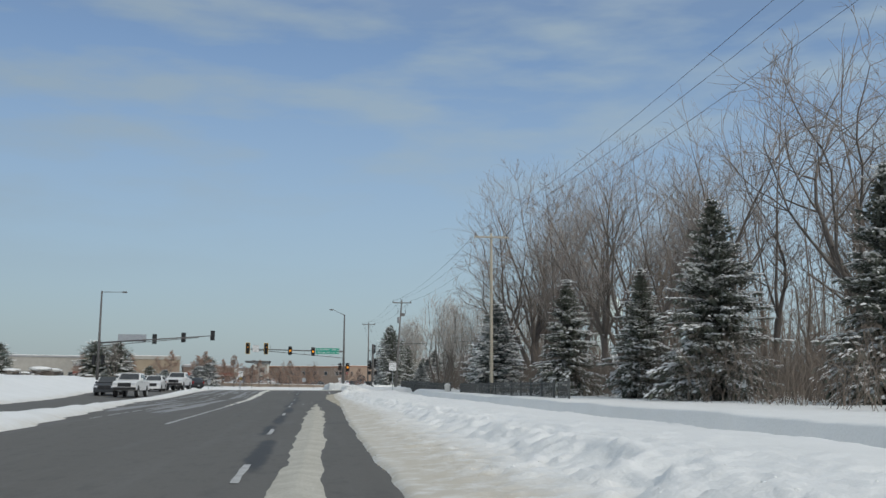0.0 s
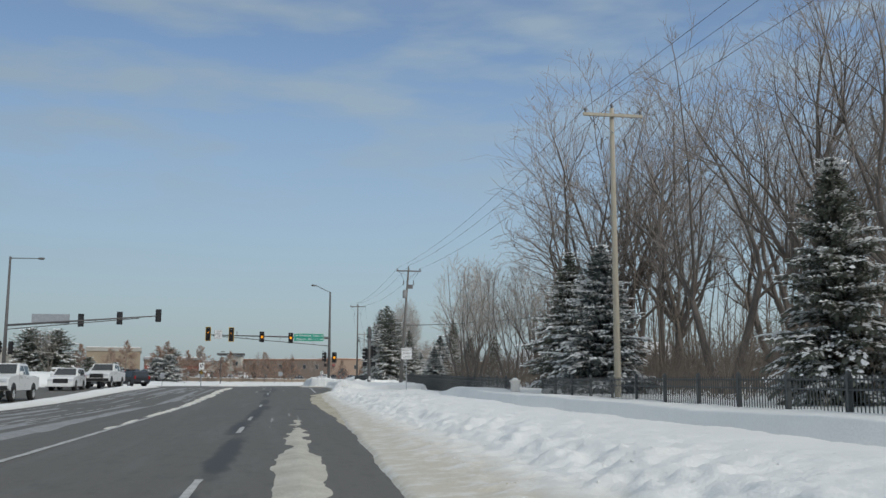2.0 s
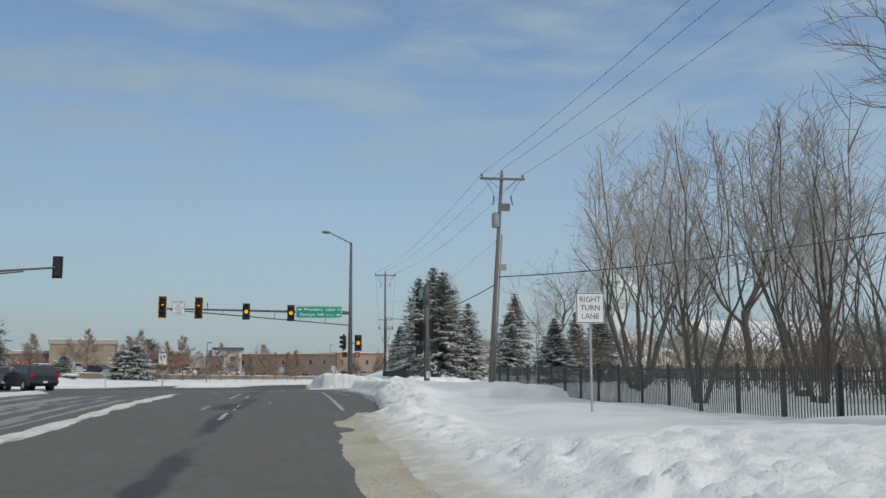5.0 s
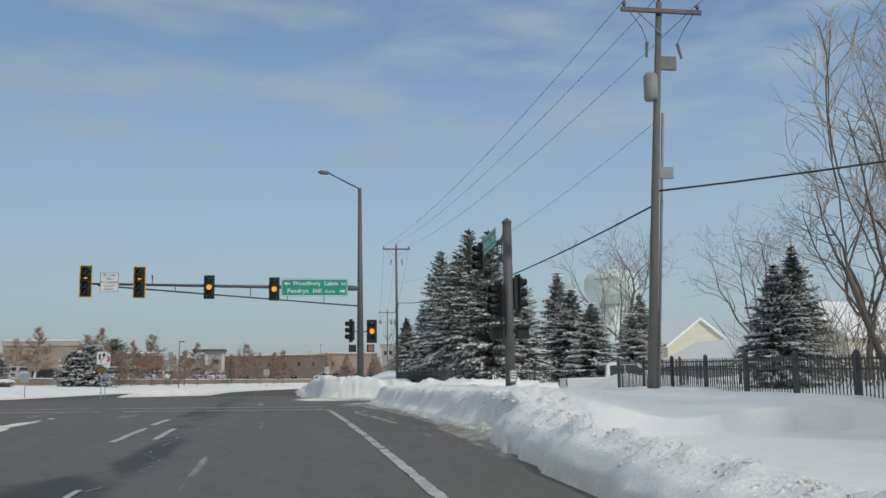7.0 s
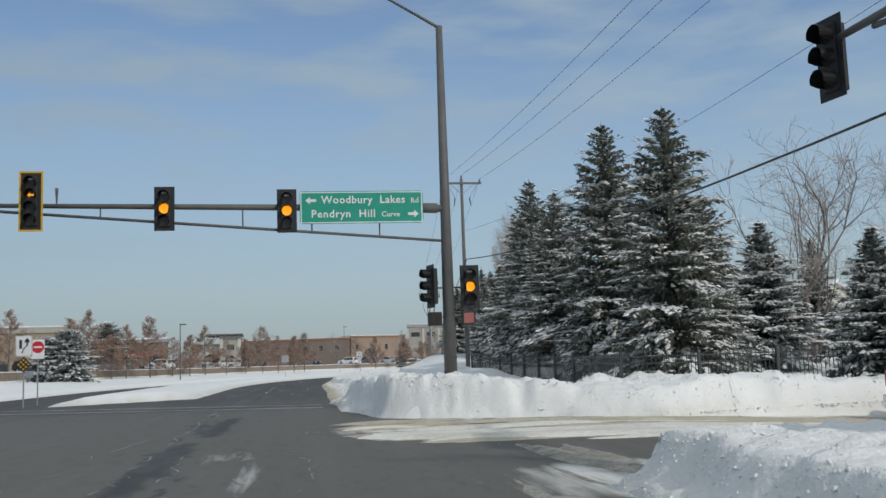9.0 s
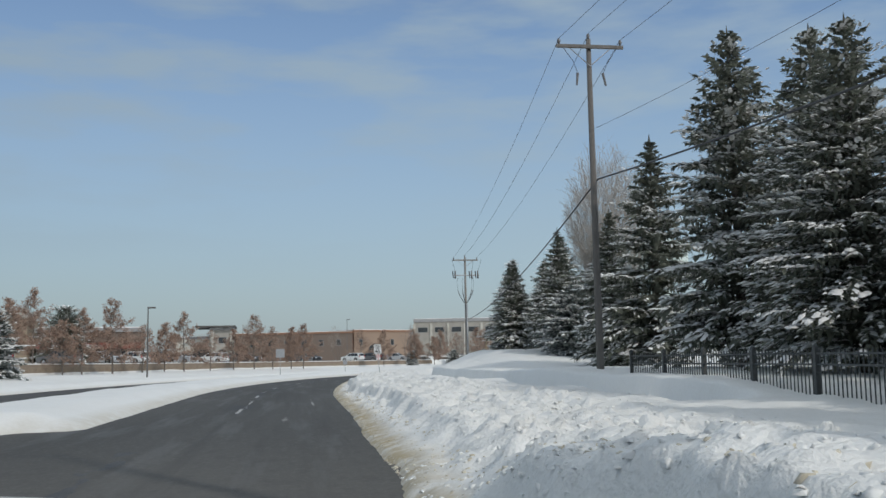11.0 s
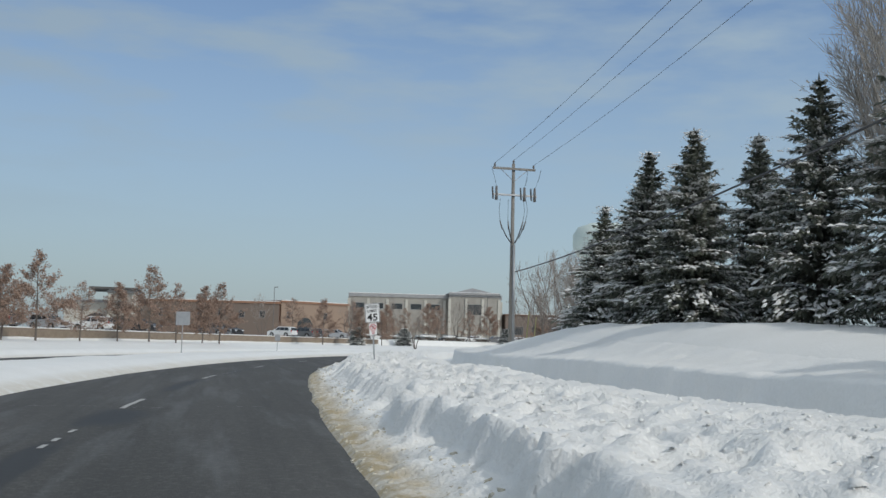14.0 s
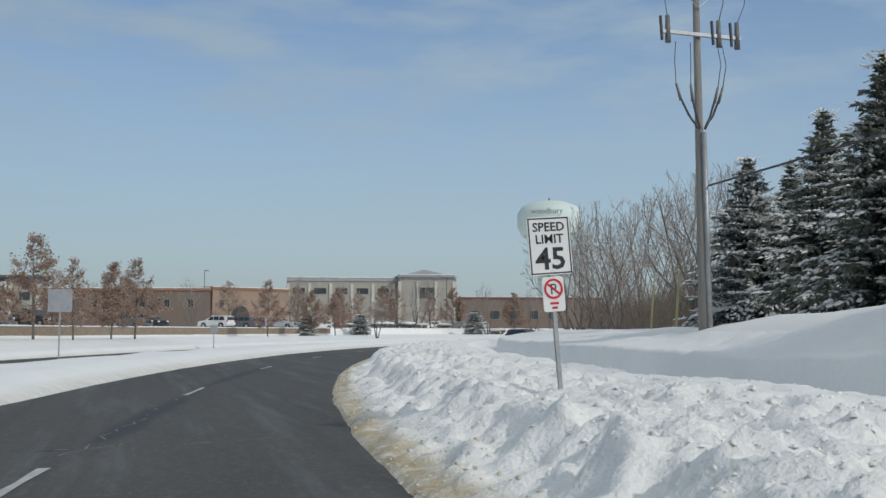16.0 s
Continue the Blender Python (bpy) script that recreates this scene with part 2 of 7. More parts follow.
def vnoise(x, y, seed=0):
    """Smooth value noise on arrays, 0 to 1."""
    xi, yi = np.floor(x).astype(np.int64), np.floor(y).astype(np.int64)
    fx, fy = x - xi, y - yi
    fx, fy = fx * fx * (3 - 2 * fx), fy * fy * (3 - 2 * fy)

    def h(a, b):
        n = (a * 374761393 + b * 668265263 + seed * 69069) & 0x7FFFFFFF
        n = ((n ^ (n >> 13)) * 1274126177) & 0x7FFFFFFF
        return ((n ^ (n >> 16)) & 0xFFFF) / 65535.0
    return (h(xi, yi) * (1 - fx) + h(xi + 1, yi) * fx) * (1 - fy) + (h(xi, yi + 1) * (1 - fx) + h(xi + 1, yi + 1) * fx) * fy


def fbm(x, y, seed=0, octaves=4):
    t, a, n = 0.0, 0.5, 0.0
    for o in range(octaves):
        t, n = t + a * vnoise(x * 2 ** o, y * 2 ** o, seed + o), n + a
        a *= 0.5
    return t / n


def step(x, a, b):
    t = np.clip((x - a) / (b - a), 0, 1)
    return t * t * (3 - 2 * t)


def road_gap(y, d):
    """Metres outside the ploughed roads (negative: on them). d: metres right of the lane line."""
    right = np.interp(y, [-300, 20, 40, 56, 75, 92, 100, 104, 112, 121, 134, 149, 154, 160, 175, 195, 205, 216, 226, 236, 4000], [2.0, 2.05, 2.4, 2.8, 3.2, 3.3, 3.6, 4.7, 5.05, 5.1, 4.95, 3.9, 3.2, 3.0, 3.2, 3.4, 3.65, 3.75, 3.5, 3.3, 3.3])
    left = np.interp(y, [-300, 10, 27, 70, 150, 168, 174, 4000], [-6.0, -6.0, -6.9, -10.6, -10.8, -10.8, -3.3, -3.3])
    main = np.maximum(d - right, left - d)
    o_r = np.interp(y, [-300, 20, 40, 75, 110, 130, 165, 172, 4000], [-9.3, -9.3, -10.0, -11.9, -12.6, -11, -9.8, -9.0, -9.0])
    o_l = np.interp(y, [-300, 20, 55, 100, 125, 170, 4000], [-15.5, -15.5, -16.5, -20.5, -21.5, -15.5, -13.4])
    opp = np.maximum(d - o_r, o_l - d)
    w_in = step(-d, 18, 34)
    far_kerb = np.interp(d, [3.0, 5.1, 7.6, 10.3, 14.0, 40.0], [149.3, 147.3, 145.8, 144.6, 145.8, 148.6])
    cross = np.where(d > 0, np.maximum(133.3 - y, y - far_kerb), np.maximum(128.0 + 5 * w_in - y, y - 166.0 + 12 * w_in))
    corner = np.sqrt(np.clip(cross + 5, 0, None) ** 2 + np.clip(np.maximum(d - right, o_l - d) + 5, 0, None) ** 2) - 5
    both = np.minimum(np.minimum(main, opp), cross)
    return np.minimum(both, np.where((cross > -5), np.maximum(corner, -1.0), both))


def street_drop(y, d):
    """How far the crossing street has fallen below the main road, going east."""
    return 0.045 * np.clip(d - 8.5, 0, 14) * step(y, 124, 134) * (1 - step(y, 150, 156))


def snow(y, d):
    """Height of the snow over the road beside it, and how dirty it is."""
    e0 = road_gap(y, d)
    e = e0 + (0.5 * (fbm(y * 0.4, d * 0.4, 3) - 0.5) + (0.14 - 0.10 * step(y, 160, 175)) * (fbm(y * 2.3, d * 2.3, 9, 2) - 0.5)) * (0.3 + 0.7 * step(y, 60, 120) - 0.62 * step(y, 160, 175))
    heap = np.exp(-((y - 151) / 7) ** 2) * step(d, 2.5, 4.0)
    e = e + 0.32 * heap * (fbm(y * 1.3, d * 1.3, 13, 3) - 0.5)
    far = step(y, 60, 105)
    side = d > 0
    high = np.where(side, 0.22 + 0.16 * far + 0.04 * step(y, 158, 180), 0.26)
    pile = np.exp(-((y - 153) / 7) ** 2) * step(y, 147, 150) + 0.2 * np.exp(-((y - 127) / 5) ** 2)
    high = (high - 0.15 * pile * side) * (0.7 + 0.6 * fbm(y * 0.22, d * 0.22, 21, 3))
    slush = np.where(side, np.interp(y, [-50, 44, 60, 75, 90, 120, 150, 165, 400], [2.8, 2.6, 1.9, 1.3, 1.2, 0.6, 0.4, 0.6, 0.8]), 0.3)
    late = step(y, 158, 180) * side
    past = step(y, 200, 214) * side
    cut = step(y, 90, 103) * (1 - 0.5 * step(y, 112, 121)) * (1 - step(y, 130, 135)) * side
    cut = np.maximum(cut, 0.9 * step(y, 146, 148.5) * (1 - step(y, 154, 160)) * side)
    dip = step(y, 84, 92) * (1 - step(y, 107, 119)) * side
    wander = (0.9 * (fbm(y * 0.45, d * 0.2, 17, 3) - 0.5) + 0.7 * (fbm(y * 1.7, d * 0.6, 19, 3) - 0.5)) * late
    lo_e = slush * 0.8 + 0.55 * late + wander
    up = (0.12 + 0.05 * late) * step(e, 0.3 * late, slush + 0.5 * late) + (high - 0.02 * late + 0.16 * cut - 0.33 * dip) * step(e, lo_e, lo_e + 0.8 + 0.35 * (1 - late) - 0.4 * pile - 0.55 * late - 1.15 * cut + 0.45 * past)
    flat = (0.18 + 0.10 * far - 0.16 * late) * step(e, 1.8, 5.2) * side
    hgt = up + flat
    hgt = hgt - 0.35 * step(e, 2.8, 4.4) * np.exp(-((y - 156) / 9) ** 2) * side
    hgt = hgt - 0.40 * step(e, 1.5, 3.4) * step(y, 84, 100) * (1 - step(y, 127, 133)) * side
    # the ploughed footpath, a trench with steep sides
    on = np.maximum(1 - step(y, 84, 98), step(y, 166, 169))
    tr = step(d, 8.5 + 0.3 * late, 8.75 + 0.3 * late) * (1 - step(d, 10.3, 10.5)) * on * side
    hgt = hgt - 0.5 * tr
    hgt = hgt + (0.16 + 0.16 * step(y, 160, 180)) * step(d, 10.3, 10.55) * on * side
    # the mound under the spruces past the crossing, the rise on the other side
    hgt = hgt + (0.85 + 0.32 * step(y, 176, 196)) * step(y, 193, 216) * (1 - 0.62 * step(y, 224, 246)) * step(d, 10.5, 14.5)
    hgt = hgt + step(-d, 16.5, 24) * (1.2 - 0.75 * step(y, 166, 190)) * step(e, 0, 6) + step(-d, 30.6, 31.4) * 1.2 * step(y, 170, 186) + step(-d, 34, 60) * 1.4 * (1 - step(y, 170, 186)) * step(e, 0, 12)
    lumps = fbm(y * 1.1, d * 1.5, 41, 3) - 0.5
    face = late * (1 - 0.75 * past) * step(e, lo_e - 0.15, lo_e + 0.1) * (1 - step(e, lo_e + 0.6, lo_e + 0.85))
    rough = (1 - 0.30 * face) * step(e, 0.2 - 0.12 * np.maximum(late, cut), 1.4 - 0.9 * np.maximum(late, cut)) * (1 - 0.75 * step(e, 3.4, 5.5)) * side
    rough = rough * (1 - 0.9 * step(e, 1.1, 2.1) * step(y, 84, 92) * (1 - step(y, 112, 120)))
    torn = step(e, lo_e - 0.1, lo_e + 0.25) * (1 - step(e, lo_e + 0.9, lo_e + 1.7)) * (1 - late) * side
    hgt = hgt + torn * (0.30 * (fbm(y * 1.6, d * 2.4, 83, 4) - 0.5) - 0.10 * np.abs(fbm(y * 3.6, d * 3.6, 87, 2) - 0.5))
    crumbs = np.clip(fbm(y * 3.4, d * 3.4, 57, 2) - 0.47, 0, None) * 0.9 + np.clip(vnoise(y * 5.0, d * 5.0, 63) - 0.55, 0, None) * 0.35
    hgt = hgt + rough * (1 + 0.7 * pile) * (0.16 * lumps * (0.35 + 0.45 * far - 0.3 * late) + (0.16 + 0.14 * far + 0.10 * late + 0.14 * cut) * crumbs * (0.3 + 1.1 * fbm(y * 0.5, d * 0.5, 91, 2)) + (0.05 + 0.09 * far) * (0.5 - np.abs(fbm(y * 2.6, d * 2.6, 71, 3) - 0.5) * 4) * step(e, 0.5, 1.6))  + 0.10 * (fbm(y * 0.4, d * 0.4, 77) - 0.5) * step(e, 1, 3)
    # the near corner: a cut face right at the road, a flat grainy top
    near_c = step(y, 113, 120) * (1 - step(y, 133.5, 136)) * side
    grain = 0.085 * (vnoise(y * 4.2, d * 4.2, 105) - 0.5) + 0.05 * (vnoise(y * 7.0, d * 7.0, 107) - 0.5) + 0.045 * near_c * (vnoise(y * 10.5, d * 10.5, 109) - 0.5)
    ft = 0.30 + 0.55 * (fbm(y * 0.8, d * 0.3, 101, 3) - 0.4)
    prof = 0.13 * step(e, 0.02, ft + 0.1) + 0.40 * step(e, ft, ft + 0.30) + 0.16 * (fbm(y * 0.35, d * 0.35, 103, 2) - 0.5) * step(e, 0.5, 2.0) - 0.10 * step(e, 2.2, 4.5) - 0.22 * step(d, 8.8, 10.5) * (1 - step(d, 14.5, 16.5)) * step(y, 127.5, 130)
    hgt = hgt + near_c * (1 - step(e, 4.5, 6.0)) * (prof + grain * step(e, 0.1, 0.5) * (1 - 0.7 * step(e, 2.4, 3.8)) - hgt)
    hgt = hgt + 0.56 * np.exp(-((y - 131.9) / 1.2) ** 2 - ((d - 14.4) / 1.2) ** 2) * step(e, 0.0, 0.4)
    # the ploughed wall along the far side of the crossing street
    wall = np.interp(d, [3.0, 4.2, 6.2, 8.1, 8.7, 10.8, 11.6, 14.0, 16.0, 20.0], [0.72, 1.02, 0.93, 0.84, 0.60, 0.62, 0.78, 0.74, 0.46, 0.42])
    on_w = step(y, 143.5, 145.5) * (1 - step(e, 1.6, 3.2)) * (1 - step(y, 154, 160)) * step(d, 2.6, 3.6) * (1 - step(d, 19, 24))
    fw = 0.25 + 0.5 * (fbm(d * 0.9, y * 0.9, 111, 3) - 0.5)
    cutw = 0.12 * step(e, 0.0, fw) + (wall - 0.12) * (0.9 + 0.24 * (fbm(d * 0.7, y * 0.5, 113, 3) - 0.4)) * step(e, fw, fw + 0.38)
    hgt = hgt + on_w * (cutw + (grain * 1.9 + 0.16 * (fbm(y * 1.9, d * 1.9, 117, 3) - 0.5)) * step(e, 0.1, 0.5) - hgt)
    hgt = np.where(e < 0, -0.10, np.maximum(hgt, 0.0) - 0.10 + 0.15 * step(e, 0.0, 0.22))
    hgt = hgt - street_drop(y, d) * (1 - step(e, 0.1, 0.5))
    dirt = np.where(side, (0.62 + 0.38 * step(y, 80, 165)) * (1 - 0.65 * np.exp(-((y - 150) / 8) ** 2)) * (1 - step(e, slush * 0.5, slush + 0.6 - 0.25 * late)), 0.5 * (1 - step(e, 0.05, 0.7)))
    dirt = dirt * (1 - 0.7 * near_c) * (1 - 0.6 * on_w)
    dirt = dirt * (1 - 0.9 * step(hgt, 0.08, 0.24))
    return hgt, {"dirt": dirt, "rough": rough * (0.35 + 0.45 * far)}


def place(y, d):
    """World point of road-side coordinates: metres ahead, metres right of the lane line, on the snow."""
    cx, sec = centre(y)
    h, _ = snow(np.array([float(y)]), np.array([float(d)]))
    return Vector((float(cx + d * sec), float(y), float(road_z(y) + max(h[0], 0.0))))


def ground_at(x, y):
    cx, sec = centre(y)
    d = (x - float(cx)) / float(sec)
    h, _ = snow(np.array([float(y)]), np.array([d]))
    return float(road_z(y)) + max(float(h[0]), 0.0)


def graded(*spans):
    out = [np.arange(a, b, s) for a, b, s in spans]
    return np.concatenate(out + [np.array([spans[-1][1]])])


def sheet(name, ys, ds, heights, mat):
    cx, sec = centre(ys)
    Y, D = np.meshgrid(ys, ds, indexing="ij")
    X = cx[:, None] + D * np.where(np.abs(D) < 60, sec[:, None], 1.0 + (sec[:, None] - 1.0) * 60 / np.maximum(np.abs(D), 60))
    Z, attr = heights(Y, D)
    n, k = Y.shape
    co = np.stack([X, Y, Z], -1).reshape(-1, 3)
    idx = np.arange(n * k).reshape(n, k)
    quads = np.stack([idx[:-1, :-1], idx[:-1, 1:], idx[1:, 1:], idx[1:, :-1]], -1).reshape(-1, 4)
    me = bpy.data.meshes.new(name)
    me.vertices.add(n * k)
    me.vertices.foreach_set("co", co.ravel())
    me.loops.add(quads.size)
    me.loops.foreach_set("vertex_index", quads.ravel())
    me.polygons.add(len(quads))
    me.polygons.foreach_set("loop_start", np.arange(0, quads.size, 4))
    me.update(calc_edges=True)
    if attr is not None:
        for key, val in (attr if isinstance(attr, dict) else {"dirt": attr}).items():
            at = me.attributes.new(key, "FLOAT", "POINT")
            at.data.foreach_set("value", val.ravel().astype(np.float32))
    me.shade_smooth()
    me.materials.append(mat)
    me.validate()
    return new(name, me)


def snow_material():
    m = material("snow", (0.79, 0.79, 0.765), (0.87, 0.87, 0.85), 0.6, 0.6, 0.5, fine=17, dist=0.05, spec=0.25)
    t = m.node_tree
    b = t.nodes["Principled BSDF"]
    old = b.inputs["Base Color"].links[0].from_socket
    at = t.nodes.new("ShaderNodeAttribute")
    at.attribute_name = "dirt"
    nz = t.nodes.new("ShaderNodeTexNoise")
    nz.inputs["Scale"].default_value, nz.inputs["Detail"].default_value, nz.inputs["Roughness"].default_value = 2.2, 8, 0.7
    co = t.nodes.new("ShaderNodeTexCoord")
    t.links.new(co.outputs["Object"], nz.inputs["Vector"])
    mul = t.nodes.new("ShaderNodeMath")
    mul.operation = "MULTIPLY"
    mr = t.nodes.new("ShaderNodeMapRange")
    mr.inputs["From Min"].default_value, mr.inputs["From Max"].default_value = 0.24, 0.54
    t.links.new(nz.outputs["Fac"], mr.inputs["Value"])
    t.links.new(mr.outputs["Result"], mul.inputs[0])
    t.links.new(at.outputs["Fac"], mul.inputs[1])
    mix = t.nodes.new("ShaderNodeMix")
    mix.data_type = "RGBA"
    mix.inputs["B"].default_value = (0.45, 0.365, 0.225, 1)
    t.links.new(mul.outputs["Value"], mix.inputs["Factor"])
    t.links.new(old, mix.inputs["A"])
    t.links.new(mix.outputs["Result"], b.inputs["Base Color"])
    bp = b.inputs["Normal"].links[0].from_node
    ar = t.nodes.new("ShaderNodeAttribute")
    ar.attribute_name = "rough"
    st = t.nodes.new("ShaderNodeMapRange")
    st.inputs["To Min"].default_value, st.inputs["To Max"].default_value = 0.22, 0.95
    t.links.new(ar.outputs["Fac"], st.inputs["Value"])
    t.links.new(st.outputs["Result"], bp.inputs["Strength"])
    bp.inputs["Distance"].default_value = 0.035
    return m


def asphalt_material():
    m = material("asphalt", (0.054, 0.052, 0.048), (0.096, 0.093, 0.087), 0.35, 0.8, 0.35, fine=70, dist=0.006, spec=0.3, stretch=(1, 0.12, 1))
    t = m.node_tree
    b = t.nodes["Principled BSDF"]
    col = b.inputs["Base Color"].links[0].from_socket
    co = t.nodes.new("ShaderNodeTexCoord")

    def patches(scale, lo, hi, top, stretch, key=""):
        mp = t.nodes.new("ShaderNodeMapping")
        mp.inputs["Scale"].default_value = stretch
        n = t.nodes.new("ShaderNodeTexNoise")
        n.inputs["Scale"].default_value, n.inputs["Detail"].default_value, n.inputs["Roughness"].default_value = scale, 7, 0.6
        r = t.nodes.new("ShaderNodeMapRange")
        r.inputs["From Min"].default_value, r.inputs["From Max"].default_value, r.inputs["To Max"].default_value = lo, hi, top
        t.links.new(co.outputs["Object"], mp.inputs["Vector"])
        t.links.new(mp.outputs["Vector"], n.inputs["Vector"])
        src = n.outputs["Fac"]
        if key:
            at = t.nodes.new("ShaderNodeAttribute")
            at.attribute_name = key
            ad = t.nodes.new("ShaderNodeMath")
            ad.operation = "ADD"
            t.links.new(at.outputs["Fac"], ad.inputs[0])
            t.links.new(src, ad.inputs[1])
            src = ad.outputs["Value"]
        t.links.new(src, r.inputs["Value"])
        return r.outputs["Result"]

    def over(fac, color):
        nonlocal col
        mix = t.nodes.new("ShaderNodeMix")
        mix.data_type = "RGBA"
        mix.inputs["B"].default_value = (*color, 1)
        t.links.new(fac, mix.inputs["Factor"])
        t.links.new(col, mix.inputs["A"])
        col = mix.outputs["Result"]

    over(patches(14.0, 0.50, 0.74, 0.5, (1, 0.7, 1)), (0.17, 0.165, 0.155))            # pale stones in the worn tar
    over(patches(1.0, 0.50, 0.68, 0.35, (2.4, 0.05, 1)), (0.034, 0.033, 0.032))        # polished wheel tracks
    over(patches(1.0, 0.52, 0.74, 0.40, (1.3, 0.10, 1)), (0.22, 0.23, 0.24))          # dried salt streaks along the lanes
    at = t.nodes.new("ShaderNodeAttribute")
    at.attribute_name = "dust"
    du = t.nodes.new("ShaderNodeMath")
    du.operation = "MULTIPLY"
    du.inputs[1].default_value = 0.62
    t.links.new(at.outputs["Fac"], du.inputs[0])
    over(du.outputs["Value"], (0.160, 0.150, 0.132))                                  # road dust and salt haze
    over(patches(0.8, 0.92, 1.32, 0.96, (3.2, 0.3, 1), "salt"), (0.78, 0.77, 0.73))  # salt and slush film
    over(patches(4.0, 0.52, 0.70, 0.28, (1, 0.35, 1)), (0.040, 0.039, 0.038))         # dark blotches of tar
    wet = patches(1.1, 0.98, 1.22, 0.85, (1.6, 0.6, 1), "wet")                        # damp tar and melt water
    over(wet, (0.030, 0.029, 0.029))
    gl = t.nodes.new("ShaderNodeMapRange")
    gl.inputs["To Min"].default_value, gl.inputs["To Max"].default_value = 0.75, 0.6
    t.links.new(wet, gl.inputs["Value"])
    t.links.new(gl.outputs["Result"], b.inputs["Roughness"])
    t.links.new(col, b.inputs["Base Color"])
    return m


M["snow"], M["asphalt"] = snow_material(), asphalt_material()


# stains on the road: metres ahead, metres right of the lane line, half length, half width
DAMP = ((20, 0.1, 5.0, 0.32), (29, -0.1, 4.0, 0.32), (38, 0.0, 6.0, 0.32), (50, 0.1, 6, 0.36), (60, -0.1, 5, 0.4), (70, 0.05, 7, 0.4), (78, 0.2, 3, 0.55), (87, 0.1, 5, 0.38), (99, 0.0, 5, 0.4), (107, -0.2, 2.4, 0.9), (112, 0.3, 3, 0.5), (127, -0.3, 4, 0.45), (138, -0.1, 5, 0.4), (148, 0.1, 5, 0.38), (184, -0.1, 2.2, 0.65), (200, 0.0, 4, 0.4), (207.5, 0.1, 2.2, 0.8), (220, 0.0, 5, 0.38), (235, 0.1, 6, 0.4), (250, 0.0, 7, 0.4), (76, 2.0, 0.8, 0.5), (34, 2.1, 0.4, 0.9))
SALTY = ((108, 1.1, 5.5, 0.10, 0.5), (118, 1.6, 3.5, 0.12, 0.5), (143.5, 3.4, 1.0, 1.8, 0.6), (131, 1.9, 2.2, 0.12, 0.5), (178, 1.5, 4.5, 0.2, 0.43), (186, 2.4, 6.5, 0.14, 0.5), (143.8, 12.8, 2.4, 7.5, 1.05), (140.2, 11.5, 1.1, 6.0), (134.0, 6.4, 1.8, 2.6), (137.0, 16.0, 1.7, 9.0), (146.6, 11.0, 1.0, 7.0, 1.05), (62, 1.6, 8, 0.12, 0.5), (72, 1.35, 7, 0.12, 0.48), (63, 0.75, 6, 0.10, 0.5), (154, -0.6, 1.6, 0.5, 0.5), (118, 4.5, 9, 0.22, 0.47), (127, 4.1, 8, 0.3, 0.47), (112, 4.9, 6, 0.18, 0.47), (130, 3.2, 5, 0.2, 0.46), (122, 5.0, 7, 0.2, 0.47), (104, -0.9, 6, 0.2, 0.5), (126, -2.0, 3, 0.4, 0.5), (128, -4.6, 3.5, 0.5, 0.52), (139, 0.9, 1.2, 1.0, 0.52), (136, 1.3, 2.5, 0.2, 0.55))


def stain(Y, D, spots):
    out = np.zeros_like(Y)
    for y, d, ly, ld, *amp in spots:
        out = np.maximum(out, (amp[0] if amp else 0.85) * np.exp(-((Y - y) / ly) ** 4 * 0.7 - ((D - d) / ld) ** 2))
    return out


def flat_heights(Y, D):
    return road_z(Y) - street_drop(Y, D), {"wet": stain(Y, D, DAMP), "salt": stain(Y, D, SALTY), "dust": (1 - step(Y, 150, 172)) * (1 + 0.12 * step(Y, 80, 95))}


def bank_heights(Y, D):
    h, dirt = snow(Y, D)
    return road_z(Y) + h + 0.012, dirt


def ground_heights(Y, D):
    h, dirt = snow(Y, D)
    inside = step(D, 1.8, 2.4) * (1 - step(D, 11.6, 12.2)) * step(Y, -2, 0) * (1 - step(Y, 290, 294))
    inside = np.maximum(inside, step(D, 11.2, 11.8) * (1 - step(D, 18.6, 19.4)) * step(Y, 142, 143) * (1 - step(Y, 152, 153)))
    inside = np.maximum(inside, step(D, 11.2, 11.8) * (1 - step(D, 17.6, 18.4)) * step(Y, 127, 128) * (1 - step(Y, 133.6, 134.6)))
    return road_z(Y) + h - 0.35 * inside, dirt


YS = graded((-120, -3, 5), (-3, 300, 1.0), (300, 480, 4), (480, 3000, 90))
DS = graded((-900, -80, 60), (-80, -34, 4), (-34, -28, 0.5), (-28, -26, 1), (-26, 12, 0.5), (12, 20, 0.6), (20, 40, 2), (40, 100, 6), (100, 900, 80))
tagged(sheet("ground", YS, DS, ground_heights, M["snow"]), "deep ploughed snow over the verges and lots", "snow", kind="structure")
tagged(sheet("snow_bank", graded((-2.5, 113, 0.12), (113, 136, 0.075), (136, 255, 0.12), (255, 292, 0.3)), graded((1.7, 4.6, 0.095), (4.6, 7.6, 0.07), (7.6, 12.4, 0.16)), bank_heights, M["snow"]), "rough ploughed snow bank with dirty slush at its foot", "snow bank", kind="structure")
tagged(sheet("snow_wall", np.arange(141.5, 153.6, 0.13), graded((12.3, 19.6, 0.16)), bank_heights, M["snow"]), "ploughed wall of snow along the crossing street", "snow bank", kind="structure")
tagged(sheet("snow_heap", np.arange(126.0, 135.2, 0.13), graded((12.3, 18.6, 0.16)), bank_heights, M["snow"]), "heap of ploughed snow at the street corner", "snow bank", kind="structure")
